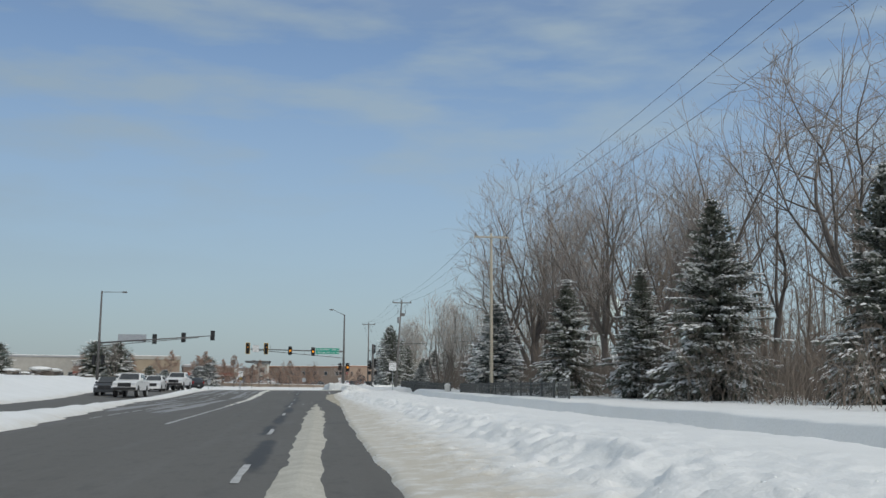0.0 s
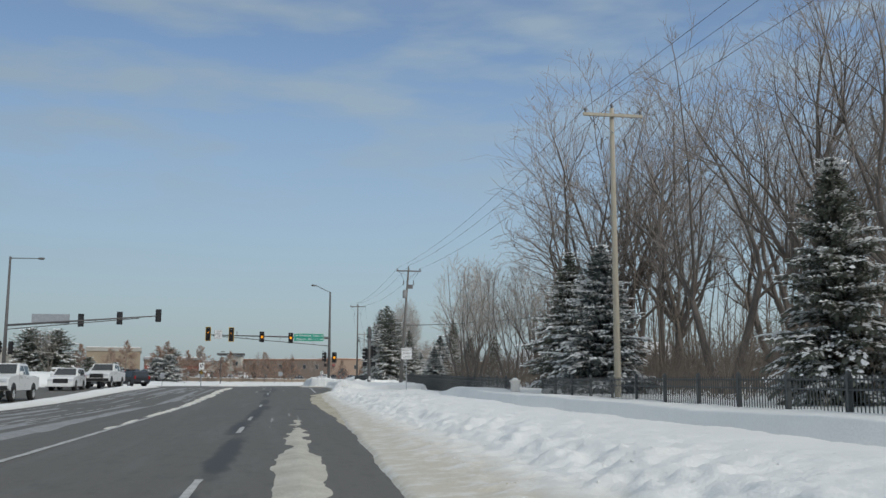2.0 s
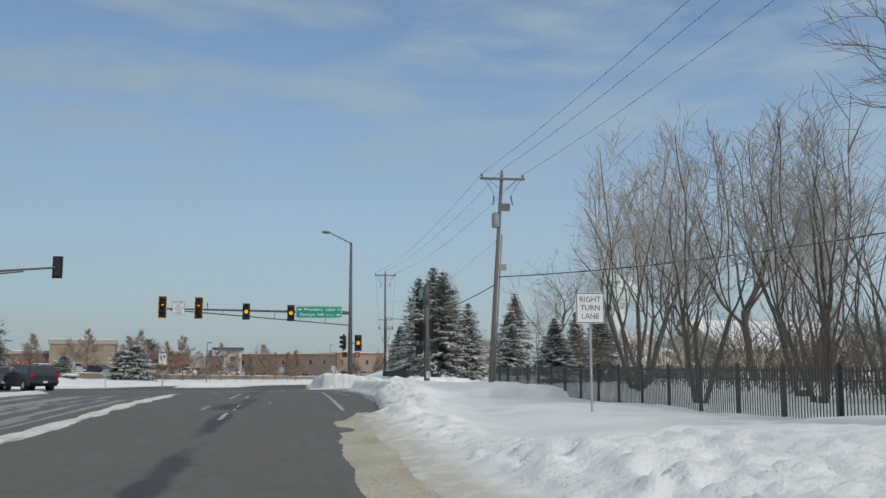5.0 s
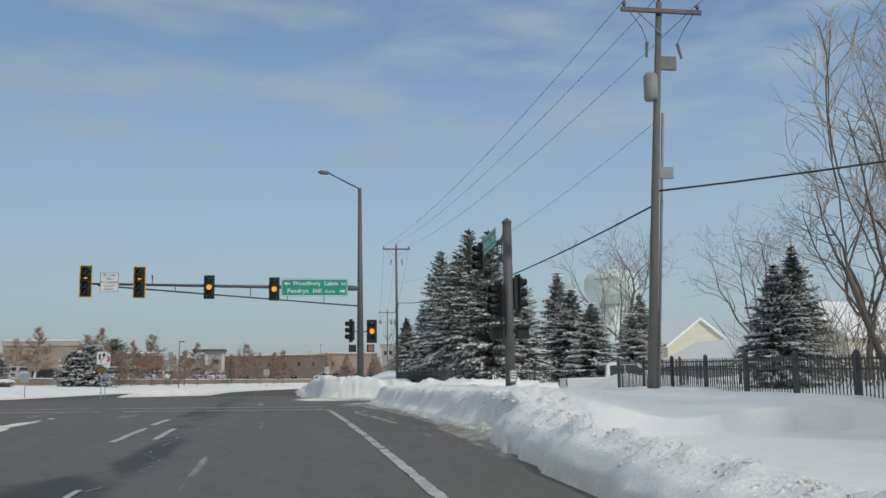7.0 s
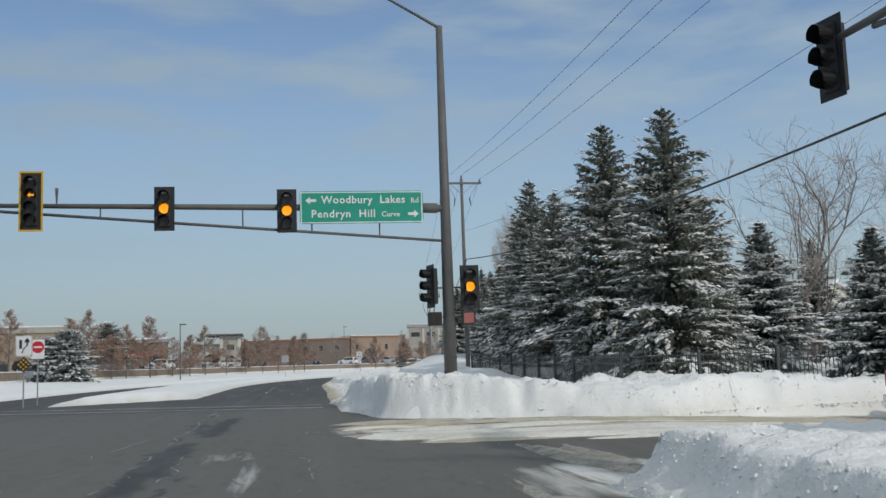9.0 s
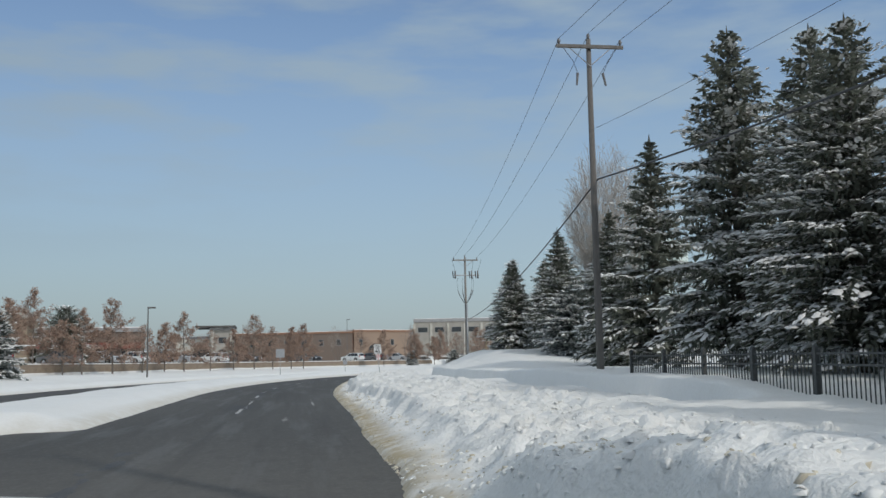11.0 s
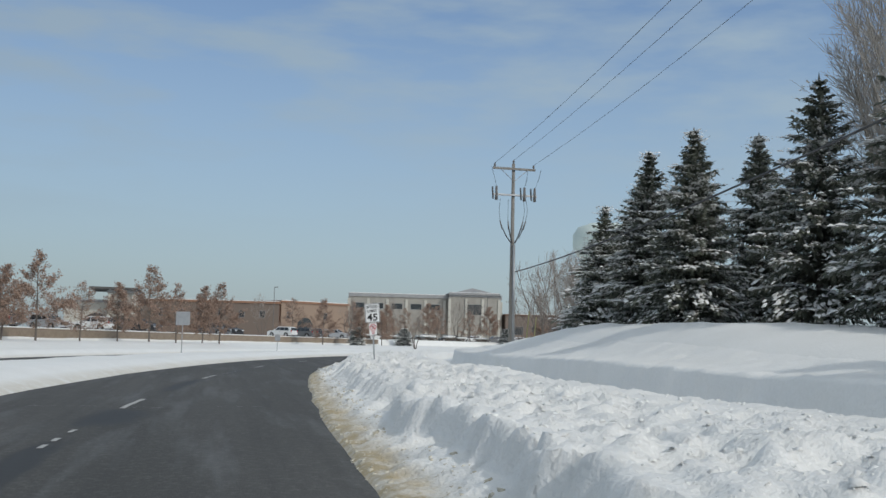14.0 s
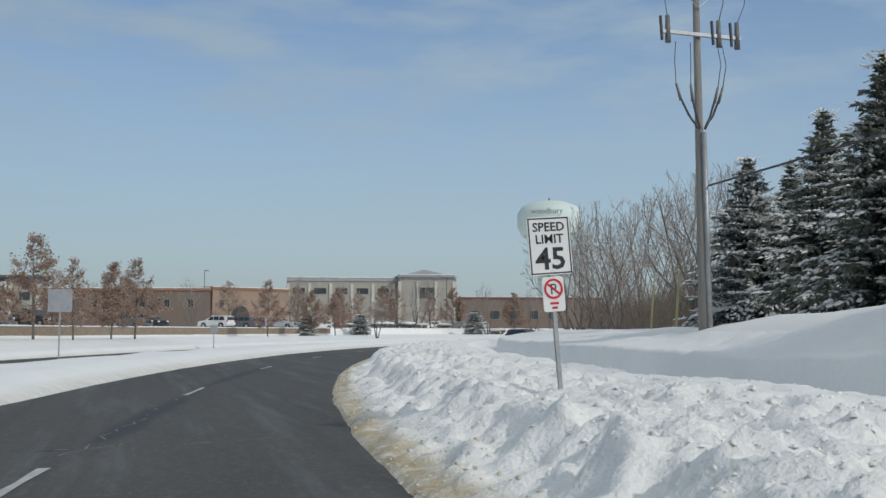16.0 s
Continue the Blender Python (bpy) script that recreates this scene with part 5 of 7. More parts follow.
# ---------- utility poles and lines ----------
def utility_pole(x, y, top, foot, lean=0.0, mat="wood_pole", kit=(), label=""):
    ob = thing("utility_pole", pose(x, y, foot), label, "utility pole", "power line poles")
    h = top - foot
    part("shaft", tubed([(0, 0, -0.6), (lean * 0.5, 0, h * 0.5), (lean, 0, h + 0.25)], [0.14, 0.112, 0.085], 12), M[mat], ob, smooth=True)
    bm = boxed(-1.2 + lean, 1.2 + lean, -0.19, -0.09, h - 0.12, h + 0.0, bevel=0.01)
    part("crossarm", bm, M[mat], ob)
    for dx in (-1.1, 0.0, 1.1):
        bm = tubed([(lean + dx, -0.14 if dx else 0, h + (0.0 if dx else 0.25)), (lean + dx, -0.14 if dx else 0, h + (0.12 if dx else 0.37)), (lean + dx, -0.14 if dx else 0, h + (0.2 if dx else 0.45))], [0.03, 0.065, 0.03], 8)
        part("insulator", bm, M["insulator"], ob, smooth=True)
    for sg in (-1, 1):
        part("brace", tubed([(lean + sg * 0.75, -0.14, h - 0.1), (lean, -0.13, h - 0.75)], 0.018, 5), M["galv"], ob)
    if "cutouts" in kit:
        for dx in (-0.45, 0.45):
            part("fuse_cutout", tubed([(lean + dx, -0.1, h - 1.0), (lean + dx * 1.15, -0.18, h - 1.45)], [0.05, 0.035], 7), M["insulator"], ob)
            part("drop_wire", tubed([(lean + dx * 2.3, -0.14, h), (lean + dx * 1.4, -0.2, h - 0.6), (lean + dx, -0.1, h - 1.0)], 0.012, 4), M["wire"], ob)
    if "transformer" in kit:
        part("transformer", tubed([(lean - 0.36, 0, h - 2.65), (lean - 0.36, 0, h - 2.6), (lean - 0.36, 0, h - 1.95), (lean - 0.36, 0, h - 1.85)], [0.17, 0.2, 0.2, 0.12], 14), M["grey_paint"], ob, "grey can transformer", True)
        part("riser_conduit", tubed([(0.2, 0, -0.3), (lean * 0.5 + 0.19, 0, h * 0.5), (lean * 0.75 + 0.15, 0, h * 0.72)], 0.042, 8), M["grey_paint"], ob, smooth=True)
        part("cable_bracket", boxed(lean * 0.5, lean * 0.5 + 0.55, -0.05, 0.05, h * 0.545, h * 0.575), M["grey_paint"], ob)
        part("switch_box", boxed(lean - 0.12, lean + 0.42, -0.06, 0.06, h - 1.75, h - 1.35, bevel=0.02), M["insulator"], ob)
    if "potheads" in kit:
        part("lower_arm", boxed(-1.15, 1.3, -0.17, -0.09, h - 1.55, h - 1.45, bevel=0.01), M["galv"], ob)
        for dx in (-0.98, 0.6, 1.18):
            part("fuse_cutout", tubed([(dx, -0.14, h - 1.8), (dx, -0.14, h - 1.05)], [0.085, 0.06], 8), M["insulator"], ob, smooth=True)
            part("switch_blade", tubed([(dx - 0.19, -0.16, h - 1.75), (dx - 0.24, -0.18, h - 1.1)], 0.045, 6), M["wire"], ob)
            part("drop_wire", tubed([(dx * 1.3, -0.14, h), (dx * 1.15, -0.25, h - 0.6), (dx, -0.14, h - 1.1)], 0.012, 4), M["wire"], ob)
        for dx in (-0.75, -0.3, 0.55, 0.7):
            part("cable_terminal", tubed([(dx * 0.8, -0.1, h - 3.35), (dx, -0.12, h - 2.9)], [0.045, 0.03], 7), M["insulator"], ob, smooth=True)
            part("riser_cable", tubed([(dx, -0.12, h - 2.9), (dx * 1.1, -0.2, h - 2.3), (dx, -0.14, h - 1.75)], 0.012, 4), M["wire"], ob)
            part("riser_cable", tubed([(dx * 0.8, -0.1, h - 3.3), (dx * 0.5, -0.12, h - 3.75), (dx * 0.15, -0.14, h - 4.1)], 0.03, 6), M["wire"], ob)
        part("riser_conduit", tubed([(0.1, -0.15, -0.3), (0.05, -0.15, h - 4.2)], 0.075, 8), M["galv"], ob, smooth=True)
    return ob


POLES = [(12.2, 8.5, 10.5, -0.9, 0.0), (11.5, 66.0, 10.65, -0.6, 0.0), (9.98, 123.0, 11.15, 0.4, 0.75), (10.14, 180.9, 12.3, 0.8, 0.0), (15.85, 239.3, 11.05, 1.5, 0.0)]
utility_pole(*POLES[1], mat="pale_pole", kit=("cutouts",), label="pale wooden utility pole with a crossarm, standing in snow")
utility_pole(*POLES[2], mat="dark_pole", kit=("cutouts", "transformer"), label="weathered utility pole with transformer and riser, leaning slightly")
utility_pole(*POLES[3], mat="dark_pole", kit=("cutouts",), label="dark wooden utility pole with a crossarm beside the spruces")
utility_pole(*POLES[4], kit=("potheads",), label="grey wooden utility pole with cable terminals and fuses")
utility_pole(*POLES[0], mat="pale_pole", label="wooden utility pole with a crossarm by the road")


def cable(name, a, b, sag, r, label):
    a, b = Vector(a), Vector(b)
    pts = [a.lerp(b, t / 16) - Vector((0, 0, sag * 4 * (t / 16) * (1 - t / 16))) for t in range(17)]
    tagged(link(name, tubed(pts, r, 5), M["wire"], smooth=True), label, "cable", "overhead lines")


for (x0, y0, t0, f0, l0), (x1, y1, t1, f1, l1) in zip(POLES, POLES[1:]):
    for dx in (-1.1, 0.0, 1.1):
        u = 0.2 if dx else 0.45
        cable("power_line", (x0 + l0 + dx, y0 - 0.14, t0 + u), (x1 + l1 + dx, y1 - 0.14, t1 + u), 0.75, 0.0085, "thin black power line strung between utility poles")
for a, b, sag in (((10.4, 123.0, 5.55), (10.3, 180.9, 7.6), 0.85), ((10.3, 180.9, 7.6), (16.0, 239.3, 5.4), 0.75), ((10.4, 123.0, 5.9), (34.0, 96.0, 8.3), 0.9)):
    cable("telephone_cable", a, b, sag, 0.028, "thick black telephone cable slung between poles")


cable("neutral_wire", (10.5, 123.0, 7.9), (10.1, 180.9, 9.3), 1.06, 0.006, "thin dark wire below the power lines")


# ---------- traffic signals ----------
def signal_head(parent, name, m, lamps, on=None, plate="black_paint", shell="black_paint"):
    """A signal head that faces -y in its own frame: shell, backplate, and for each lamp a visor and a lens."""
    n = lamps
    hh = 0.355 * n
    shell_ob = part(name, boxed(-0.17, 0.17, -0.02, 0.2, -hh / 2, hh / 2, bevel=0.03), M[shell], parent)
    shell_ob.matrix_basis = m
    bp = bmesh.new()
    box(bp, -0.285, 0.285, 0.02, 0.035, -hh / 2 - 0.11, hh / 2 + 0.11, bevel=0.005)
    part("backplate", bp, M["black_paint"], shell_ob)
    if plate != "black_paint":
        for x0, x1, z0, z1 in ((-0.325, -0.275, -hh / 2 - 0.15, hh / 2 + 0.15), (0.275, 0.325, -hh / 2 - 0.15, hh / 2 + 0.15), (-0.275, 0.275, -hh / 2 - 0.15, -hh / 2 - 0.10), (-0.275, 0.275, hh / 2 + 0.10, hh / 2 + 0.15)):
            part("reflective_border", boxed(x0, x1, 0.0, 0.018, z0, z1), M[plate], shell_ob, "yellow reflective border")
    for i in range(n):
        z = hh / 2 - 0.355 * (i + 0.5)
        if on is not None and i == 0:
            part("snow", boxed(-0.075, 0.075, -0.06, -0.034, z + 0.065, z + 0.125, bevel=0.02), M["tree_snow"], shell_ob, "snow caught over the lens")
        vb = bmesh.new()
        ring = [(math.cos(a) * 0.155, math.sin(a) * 0.155) for a in [math.pi * (-0.22 + 1.44 * k / 12) for k in range(13)]]
        front = [vb.verts.new((x, -0.27 if zz > -0.05 else -0.16, z + zz)) for x, zz in ring]
        back = [vb.verts.new((x, -0.02, z + zz)) for x, zz in ring]
        for k in range(12):
            vb.faces.new((front[k], front[k + 1], back[k + 1], back[k]))
        bmesh.ops.solidify(vb, geom=vb.faces[:], thickness=0.008)
        part("visor", vb, M["black_paint"], shell_ob)
        lb = bmesh.new()
        bmesh.ops.create_circle(lb, cap_ends=True, segments=20, radius=0.145, matrix=Matrix.Translation((0, -0.03, z)) @ Matrix.Rotation(radians(90), 4, "X"))
        glow = on is not None and on == i
        if glow and n == 4:
            part("lens", lb, M["lens_off"], shell_ob)
            arrow_mark(shell_ob, M["amber_lens"], 0.0, z, -1, 0.2, -0.036)
        else:
            part("lens", lb, M["amber_lens"] if glow else M["lens_off"], shell_ob, "glowing amber lens" if glow else "")
    return shell_ob


def lettering(words, size, mat, parent, m, name="letter", wide=1.0, bold=0.0, gap=1.0):
    """Flat words on a sign, each letter a part of its own."""
    cu = bpy.data.curves.new(name, "FONT")
    cu.body, cu.size, cu.align_x, cu.align_y, cu.extrude, cu.resolution_u, cu.offset = words, size, "CENTER", "CENTER", 0.0, 2, size * bold
    cu.space_character = gap
    tmp = bpy.data.objects.new(name, cu)
    me = bpy.data.meshes.new_from_object(tmp)
    bpy.data.objects.remove(tmp)
    bm = bmesh.new()
    bm.from_mesh(me)
    left, glyphs = set(bm.faces), []
    while left:
        seen, todo = set(), [left.pop()]
        while todo:
            f = todo.pop()
            seen.add(f)
            for v in f.verts:
                for g in v.link_faces:
                    if g in left:
                        left.discard(g)
                        todo.append(g)
        xs = [v.co.x for f in seen for v in f.verts]
        glyphs.append((min(xs), max(xs), seen))
    glyphs.sort(key=lambda g: g[0])
    joined = []
    for lo, hi, fs in glyphs:
        if joined and lo < joined[-1][1] - 0.4 * (hi - lo):
            joined[-1] = (joined[-1][0], max(hi, joined[-1][1]), joined[-1][2] | fs)
        else:
            joined.append((lo, hi, fs))
    for lo, hi, fs in joined:
        verts, faces, index = [], [], {}
        for f in sorted(fs, key=lambda q: q.index):
            for v in f.verts:
                if v.index not in index:
                    index[v.index] = len(verts)
                    verts.append(v.co.copy())
            faces.append([index[v.index] for v in f.verts])
        ob = raw(name, verts, faces, mat, parent)
        ob.matrix_basis = m @ Matrix.Diagonal((wide, 1, 1, 1))
    bm.free()


def arrow_mark(parent, mat, x, z, sg, s, y=-0.006):
    bm = bmesh.new()
    bm.faces.new([bm.verts.new((x + sg * a * s, y, z + b * s)) for a, b in ((0.5, 0), (0.08, 0.36), (0.08, 0.13), (-0.5, 0.13), (-0.5, -0.13), (0.08, -0.13), (0.08, -0.36))][::1 if sg < 0 else -1])
    part("arrow", bm, mat, parent)


def plate(parent, w, h, mat, m, name="panel", rim=None, corner=0.04):
    bm = bmesh.new()
    pts = []
    for cx, cz, a0 in ((w / 2 - corner, h / 2 - corner, 0), (-w / 2 + corner, h / 2 - corner, 90), (-w / 2 + corner, -h / 2 + corner, 180), (w / 2 - corner, -h / 2 + corner, 270)):
        pts += [(cx + corner * math.cos(radians(a0 + a)), cz + corner * math.sin(radians(a0 + a))) for a in (0, 30, 60, 90)]
    f = bm.faces.new([bm.verts.new((x, 0.004, z)) for x, z in pts][::-1])
    e = bmesh.ops.extrude_face_region(bm, geom=[f])
    bmesh.ops.translate(bm, verts=[v for v in e["geom"] if isinstance(v, bmesh.types.BMVert)], vec=(0, -0.008, 0))
    bmesh.ops.recalc_face_normals(bm, faces=bm.faces[:])
    ob = part(name, bm, mat, parent)
    ob.matrix_basis = m
    if rim:
        t = 0.018 if w < 1.2 else 0.03
        i = t * 0.7
        for x0, x1, z0, z1 in ((-w / 2 + i, w / 2 - i, h / 2 - i - t, h / 2 - i), (-w / 2 + i, w / 2 - i, -h / 2 + i, -h / 2 + i + t), (-w / 2 + i, -w / 2 + i + t, -h / 2 + i + t, h / 2 - i - t), (w / 2 - i - t, w / 2 - i, -h / 2 + i + t, h / 2 - i - t)):
            part("border", boxed(x0, x1, -0.007, -0.0045, z0, z1), rim, ob)
    return ob


def at_flat(x, z):
    return pose(x, -0.008, z, 90, 0, 0)


def street_pole(ob, h, r0, r1):
    part("base_plate", boxed(-0.28, 0.28, -0.28, 0.28, -0.05, 0.05, bevel=0.01), M["steel"], ob)
    part("pole", tubed([(0, 0, -0.3), (0, 0, h)], [r0, r1], 14), M["steel"], ob, smooth=True)


def luminaire(ob, h, way, reach, rise):
    w = Vector(way).normalized()
    pts = [Vector((0, 0, h - 0.02)), Vector((0, 0, h + 0.06)) + w * 0.15, Vector((0, 0, h + rise)) + w * reach]
    part("lamp_arm", tubed(pts, [0.06, 0.05, 0.035], 8), M["steel"], ob, smooth=True)
    part("luminaire", tubed([pts[2] - w * 0.1, pts[2] + w * 0.1, pts[2] + w * 0.45, pts[2] + w * 0.6], [0.05, 0.11, 0.12, 0.05], 8), M["steel"], ob, "flat street lamp head")


def truss_arm(ob, a, b, c, d, posts):
    part("mast_arm", tubed([a, b], [0.11, 0.055], 10), M["steel"], ob, smooth=True)
    part("lower_chord", tubed([c, d], 0.045, 8), M["steel"], ob, smooth=True)
    a, b, c, d = map(Vector, (a, b, c, d))
    for k in range(1, posts):
        t = k / posts
        p = c.lerp(d, t)
        ax = Vector((b.x - a.x, b.y - a.y, 0))
        u = (p - a).dot(ax) / ax.dot(ax)
        part("strut", tubed([a.lerp(b, u), p], 0.022, 6), M["steel"], ob)


# far corner: mast with the street name sign
mast = thing("traffic_signal", pose(4.57, 151.9, 0.75), "dark steel traffic signal mast with street lamp and name sign", "traffic signal", "signals at the crossing")
street_pole(mast, 10.95, 0.20, 0.10)
luminaire(mast, 10.9, (-1, -0.35, 0), 1.9, 0.75)
cap_b = bmesh.new()
bmesh.ops.create_icosphere(cap_b, subdivisions=2, radius=1.0, matrix=Matrix.Translation((0, 0, 0.06)) @ Matrix.Diagonal((0.3, 0.3, 0.14, 1)))
part("snow_cap", cap_b, M["tree_snow"], mast, smooth=True)
truss_arm(mast, (0, 0, 5.25), (-14.9, 0, 5.50), (0, 0, 4.26), (-14.0, 0, 5.40), 7)
part("arm_clamp", tubed([(-0.25, 0, 5.26), (-0.9, 0, 5.28)], 0.15, 10), M["steel"], mast, smooth=True)
for x, z, n, on, pl in ((-4.72, 5.2, 3, 1, "black_paint"), (-8.2, 5.3, 3, 1, "black_paint"), (-11.85, 5.55, 4, 1, "yellow_paint"), (-14.6, 5.6, 4, 1, "yellow_paint")):
    signal_head(mast, "signal_head", pose(x, -0.2, z), n, on, pl, "black_paint")
sign = plate(mast, 3.65, 0.97, M["sign_green"], pose(-2.52, -0.16, 5.29), "street_name_sign", M["sign_white"], 0.08)
lettering("Woodbury  Lakes", 0.32, M["sign_white"], sign, at_flat(0.05, 0.22), wide=0.98, bold=0.016, gap=1.09)
lettering("Rd", 0.22, M["sign_white"], sign, at_flat(1.58, 0.19), bold=0.012)
lettering("Pendryn  Hill", 0.32, M["sign_white"], sign, at_flat(-0.55, -0.2), wide=1.0, bold=0.016, gap=1.11)
lettering("Curve", 0.22, M["sign_white"], sign, at_flat(0.85, -0.22), bold=0.012)
arrow_mark(sign, M["sign_white"], -1.5, 0.21, -1, 0.32)
arrow_mark(sign, M["sign_white"], 1.53, -0.21, 1, 0.32)
yield_sign = plate(mast, 0.95, 1.05, M["sign_white"], pose(-13.4, -0.16, 5.55), "turn_sign", M["black_paint"])
for i, w in enumerate(("LEFT TURN", "YIELD", "ON FLASHING", "YELLOW", "ARROW")):
    lettering(w, 0.17, M["black_paint"], yield_sign, at_flat(0, 0.38 - 0.19 * i), wide=0.8)
for dx, m2 in ((0.55, pose(0.62, -0.25, 2.85)), (-0.45, pose(-0.55, 0.0, 2.9, 0, 0, -75))):
    signal_head(mast, "signal_head", m2, 3, 1 if dx > 0 else None)
    part("bracket", tubed([(0, 0, 2.85), (dx, -0.02, 2.85)], 0.03, 6), M["steel"], mast)
    ped = part("pedestrian_signal", boxed(dx - 0.2, dx + 0.2, -0.3, -0.02, 1.72, 2.12, bevel=0.02), M["black_paint"], mast)
    part("lens", boxed(dx - 0.15, dx + 0.15, -0.312, -0.305, 1.77, 2.07), M["dim_red" if dx > 0 else "lens_off"], ped)
part("camera_unit", tubed([(-11.2, 0, 5.5), (-11.2, 0, 5.95)], [0.02, 0.05], 6), M["steel"], mast)

# near corner: short post with the side street's arm
post = thing("traffic_signal", pose(7.55, 129.0, 0.35), "short dark steel signal post with an arm over the side street", "traffic signal", "signals at the crossing")
street_pole(post, 5.6, 0.17, 0.15)
part("cap", tubed([(0, 0, 5.6), (0, 0, 5.67), (0, 0, 5.77)], [0.17, 0.16, 0.03], 10), M["steel"], post)
truss_arm(post, (0, 0.1, 5.08), (0.75, 7.5, 5.7), (0, 0.1, 4.5), (0.65, 6.4, 5.5), 5)
part("arm_clamp", boxed(-0.1, 0.1, 0.1, 0.5, 4.95, 5.25, bevel=0.03), M["steel"], post)
name_sign = plate(post, 2.9, 0.62, M["sign_green"], pose(0.06, 3.0, 5.42, 0, 0, -93.5), "street_name_sign", M["sign_white"], 0.06)
lettering("Hudson  Road", 0.40, M["sign_white"], name_sign, at_flat(0, 0), bold=0.012, gap=1.06)
signal_head(post, "signal_head", pose(0.65, 7.6, 5.42, 0, 0, -80), 3)
signal_head(post, "signal_head", pose(-0.4, -0.1, 3.0, 0, 0, -80), 3)
signal_head(post, "signal_head", pose(0.36, 0.1, 3.25, 0, 0, 95), 3)
for dx in (-0.42, 0.42):
    ped = part("pedestrian_signal", boxed(dx - 0.2, dx + 0.2, -0.2, 0.15, 1.75, 2.2, bevel=0.03), M["black_paint"], post)
    part("visor", boxed(dx - 0.22, dx + 0.22, -0.32, -0.2, 2.12, 2.2), M["black_paint"], ped)
    part("bracket", tubed([(0, 0, 2.0), (dx, 0, 2.0)], 0.03, 6), M["steel"], post)
btn = plate(post, 0.24, 0.4, M["sign_white"], pose(0.05, -0.2, 0.55), "button_sign", M["black_paint"], 0.02)
for i in range(3):
    part("text_bar", boxed(-0.08, 0.08, -0.007, -0.0045, 0.08 - 0.08 * i, 0.11 - 0.08 * i), M["black_paint"], btn)

# across the road: mast for the traffic the other way
mast2 = thing("traffic_signal", pose(-27.9, 132.0, 0.6), "dark steel traffic signal mast with heads seen from behind", "traffic signal", "signals at the crossing")
street_pole(mast2, 12.2, 0.20, 0.10)
luminaire(mast2, 12.0, (1, 0.1, 0), 2.6, 0.1)
truss_arm(mast2, (0, 0, 5.4), (14.3, 0, 6.5), (0, 0, 5.0), (12.6, 0, 6.25), 9)
for x, z in ((6.95, 6.0), (10.65, 6.25), (14.4, 6.55)):
    signal_head(mast2, "signal_head", pose(x, 0.25, z, 0, 0, 180), 3)
back = plate(mast2, 3.6, 0.95, M["galv"], pose(4.1, 0.15, 6.1, 0, 0, 180), "street_name_sign")
for dx in (-0.5, 0.6):
    signal_head(mast2, "signal_head", pose(dx, -0.1, 3.2, 0, 0, 150), 3)


# ---------- fences ----------
def fence_panel(seed, w=2.35, h=1.5):
    """One bay of iron fence along +x: post, rails, pickets."""
    ob = thing("fence_panel", Matrix(), "black iron picket fence bay half buried in snow", "fence", "iron fence bays")
    part("post", boxed(-0.045, 0.045, -0.045, 0.045, -0.3, h + 0.1, bevel=0.008), M["fence_paint"], ob)
    part("post_cap", tubed([(0, 0, h + 0.1), (0, 0, h + 0.13), (0, 0, h + 0.17)], [0.06, 0.05, 0.01], 6), M["fence_paint"], ob)
    for z in (0.15, h - 0.22, h - 0.02):
        part("rail", boxed(0.045, w - 0.045, -0.018, 0.018, z - 0.018, z + 0.018), M["fence_paint"], ob)
    n = 18
    first = None
    for i in range(1, n):
        x = w * i / n
        if first is None:
            first = part("picket", boxed(-0.009, 0.009, -0.009, 0.009, -0.2, h + 0.06), M["fence_paint"], ob)
            first.location = (x, 0, 0)
        else:
            o = new("picket", first.data)
            o.parent, o.location = ob, (x, 0, 0)
    return ob


def fence_run(bay, pts, w=2.35):
    """Bays of the fence along a line of (x, y, top z)."""
    made = []
    for (x0, y0, z0), (x1, y1, z1) in zip(pts, pts[1:]):
        ln = math.hypot(x1 - x0, y1 - y0)
        n = max(1, round(ln / w))
        yaw = math.degrees(math.atan2(y1 - y0, x1 - x0))
        for i in range(n):
            t, t2 = i / n, (i + 1) / n
            m = pose(x0 + (x1 - x0) * t, y0 + (y1 - y0) * t, z0 + (z1 - z0) * t - 1.5, 0, -math.degrees(math.atan2((z1 - z0) / n, ln / n)), yaw)
            o = copy_thing(bay, m)
            o.matrix_basis = m @ Matrix.Diagonal((ln / n / w, 1, 1, 1))
            made.append(o)
    return made


bay = fence_panel(1)
fence_run(bay, [(10.25, 44.0, 0.35), (10.4, 73.0, 0.50)])
fence_run(bay, [(10.45, 78.0, 0.52), (10.9, 108.0, 0.98), (11.4, 129.4, 1.3), (34.0, 131.0, 1.5)])
fence_run(bay, [(9.5, 176.0, 1.56), (9.5, 166.0, 1.52), (9.5, 151.0, 1.38), (11.6, 150.2, 1.36), (36.0, 150.4, 1.5)])
bay.matrix_basis = pose(10.3, 41.6, -1.15, 0, 0, 88)

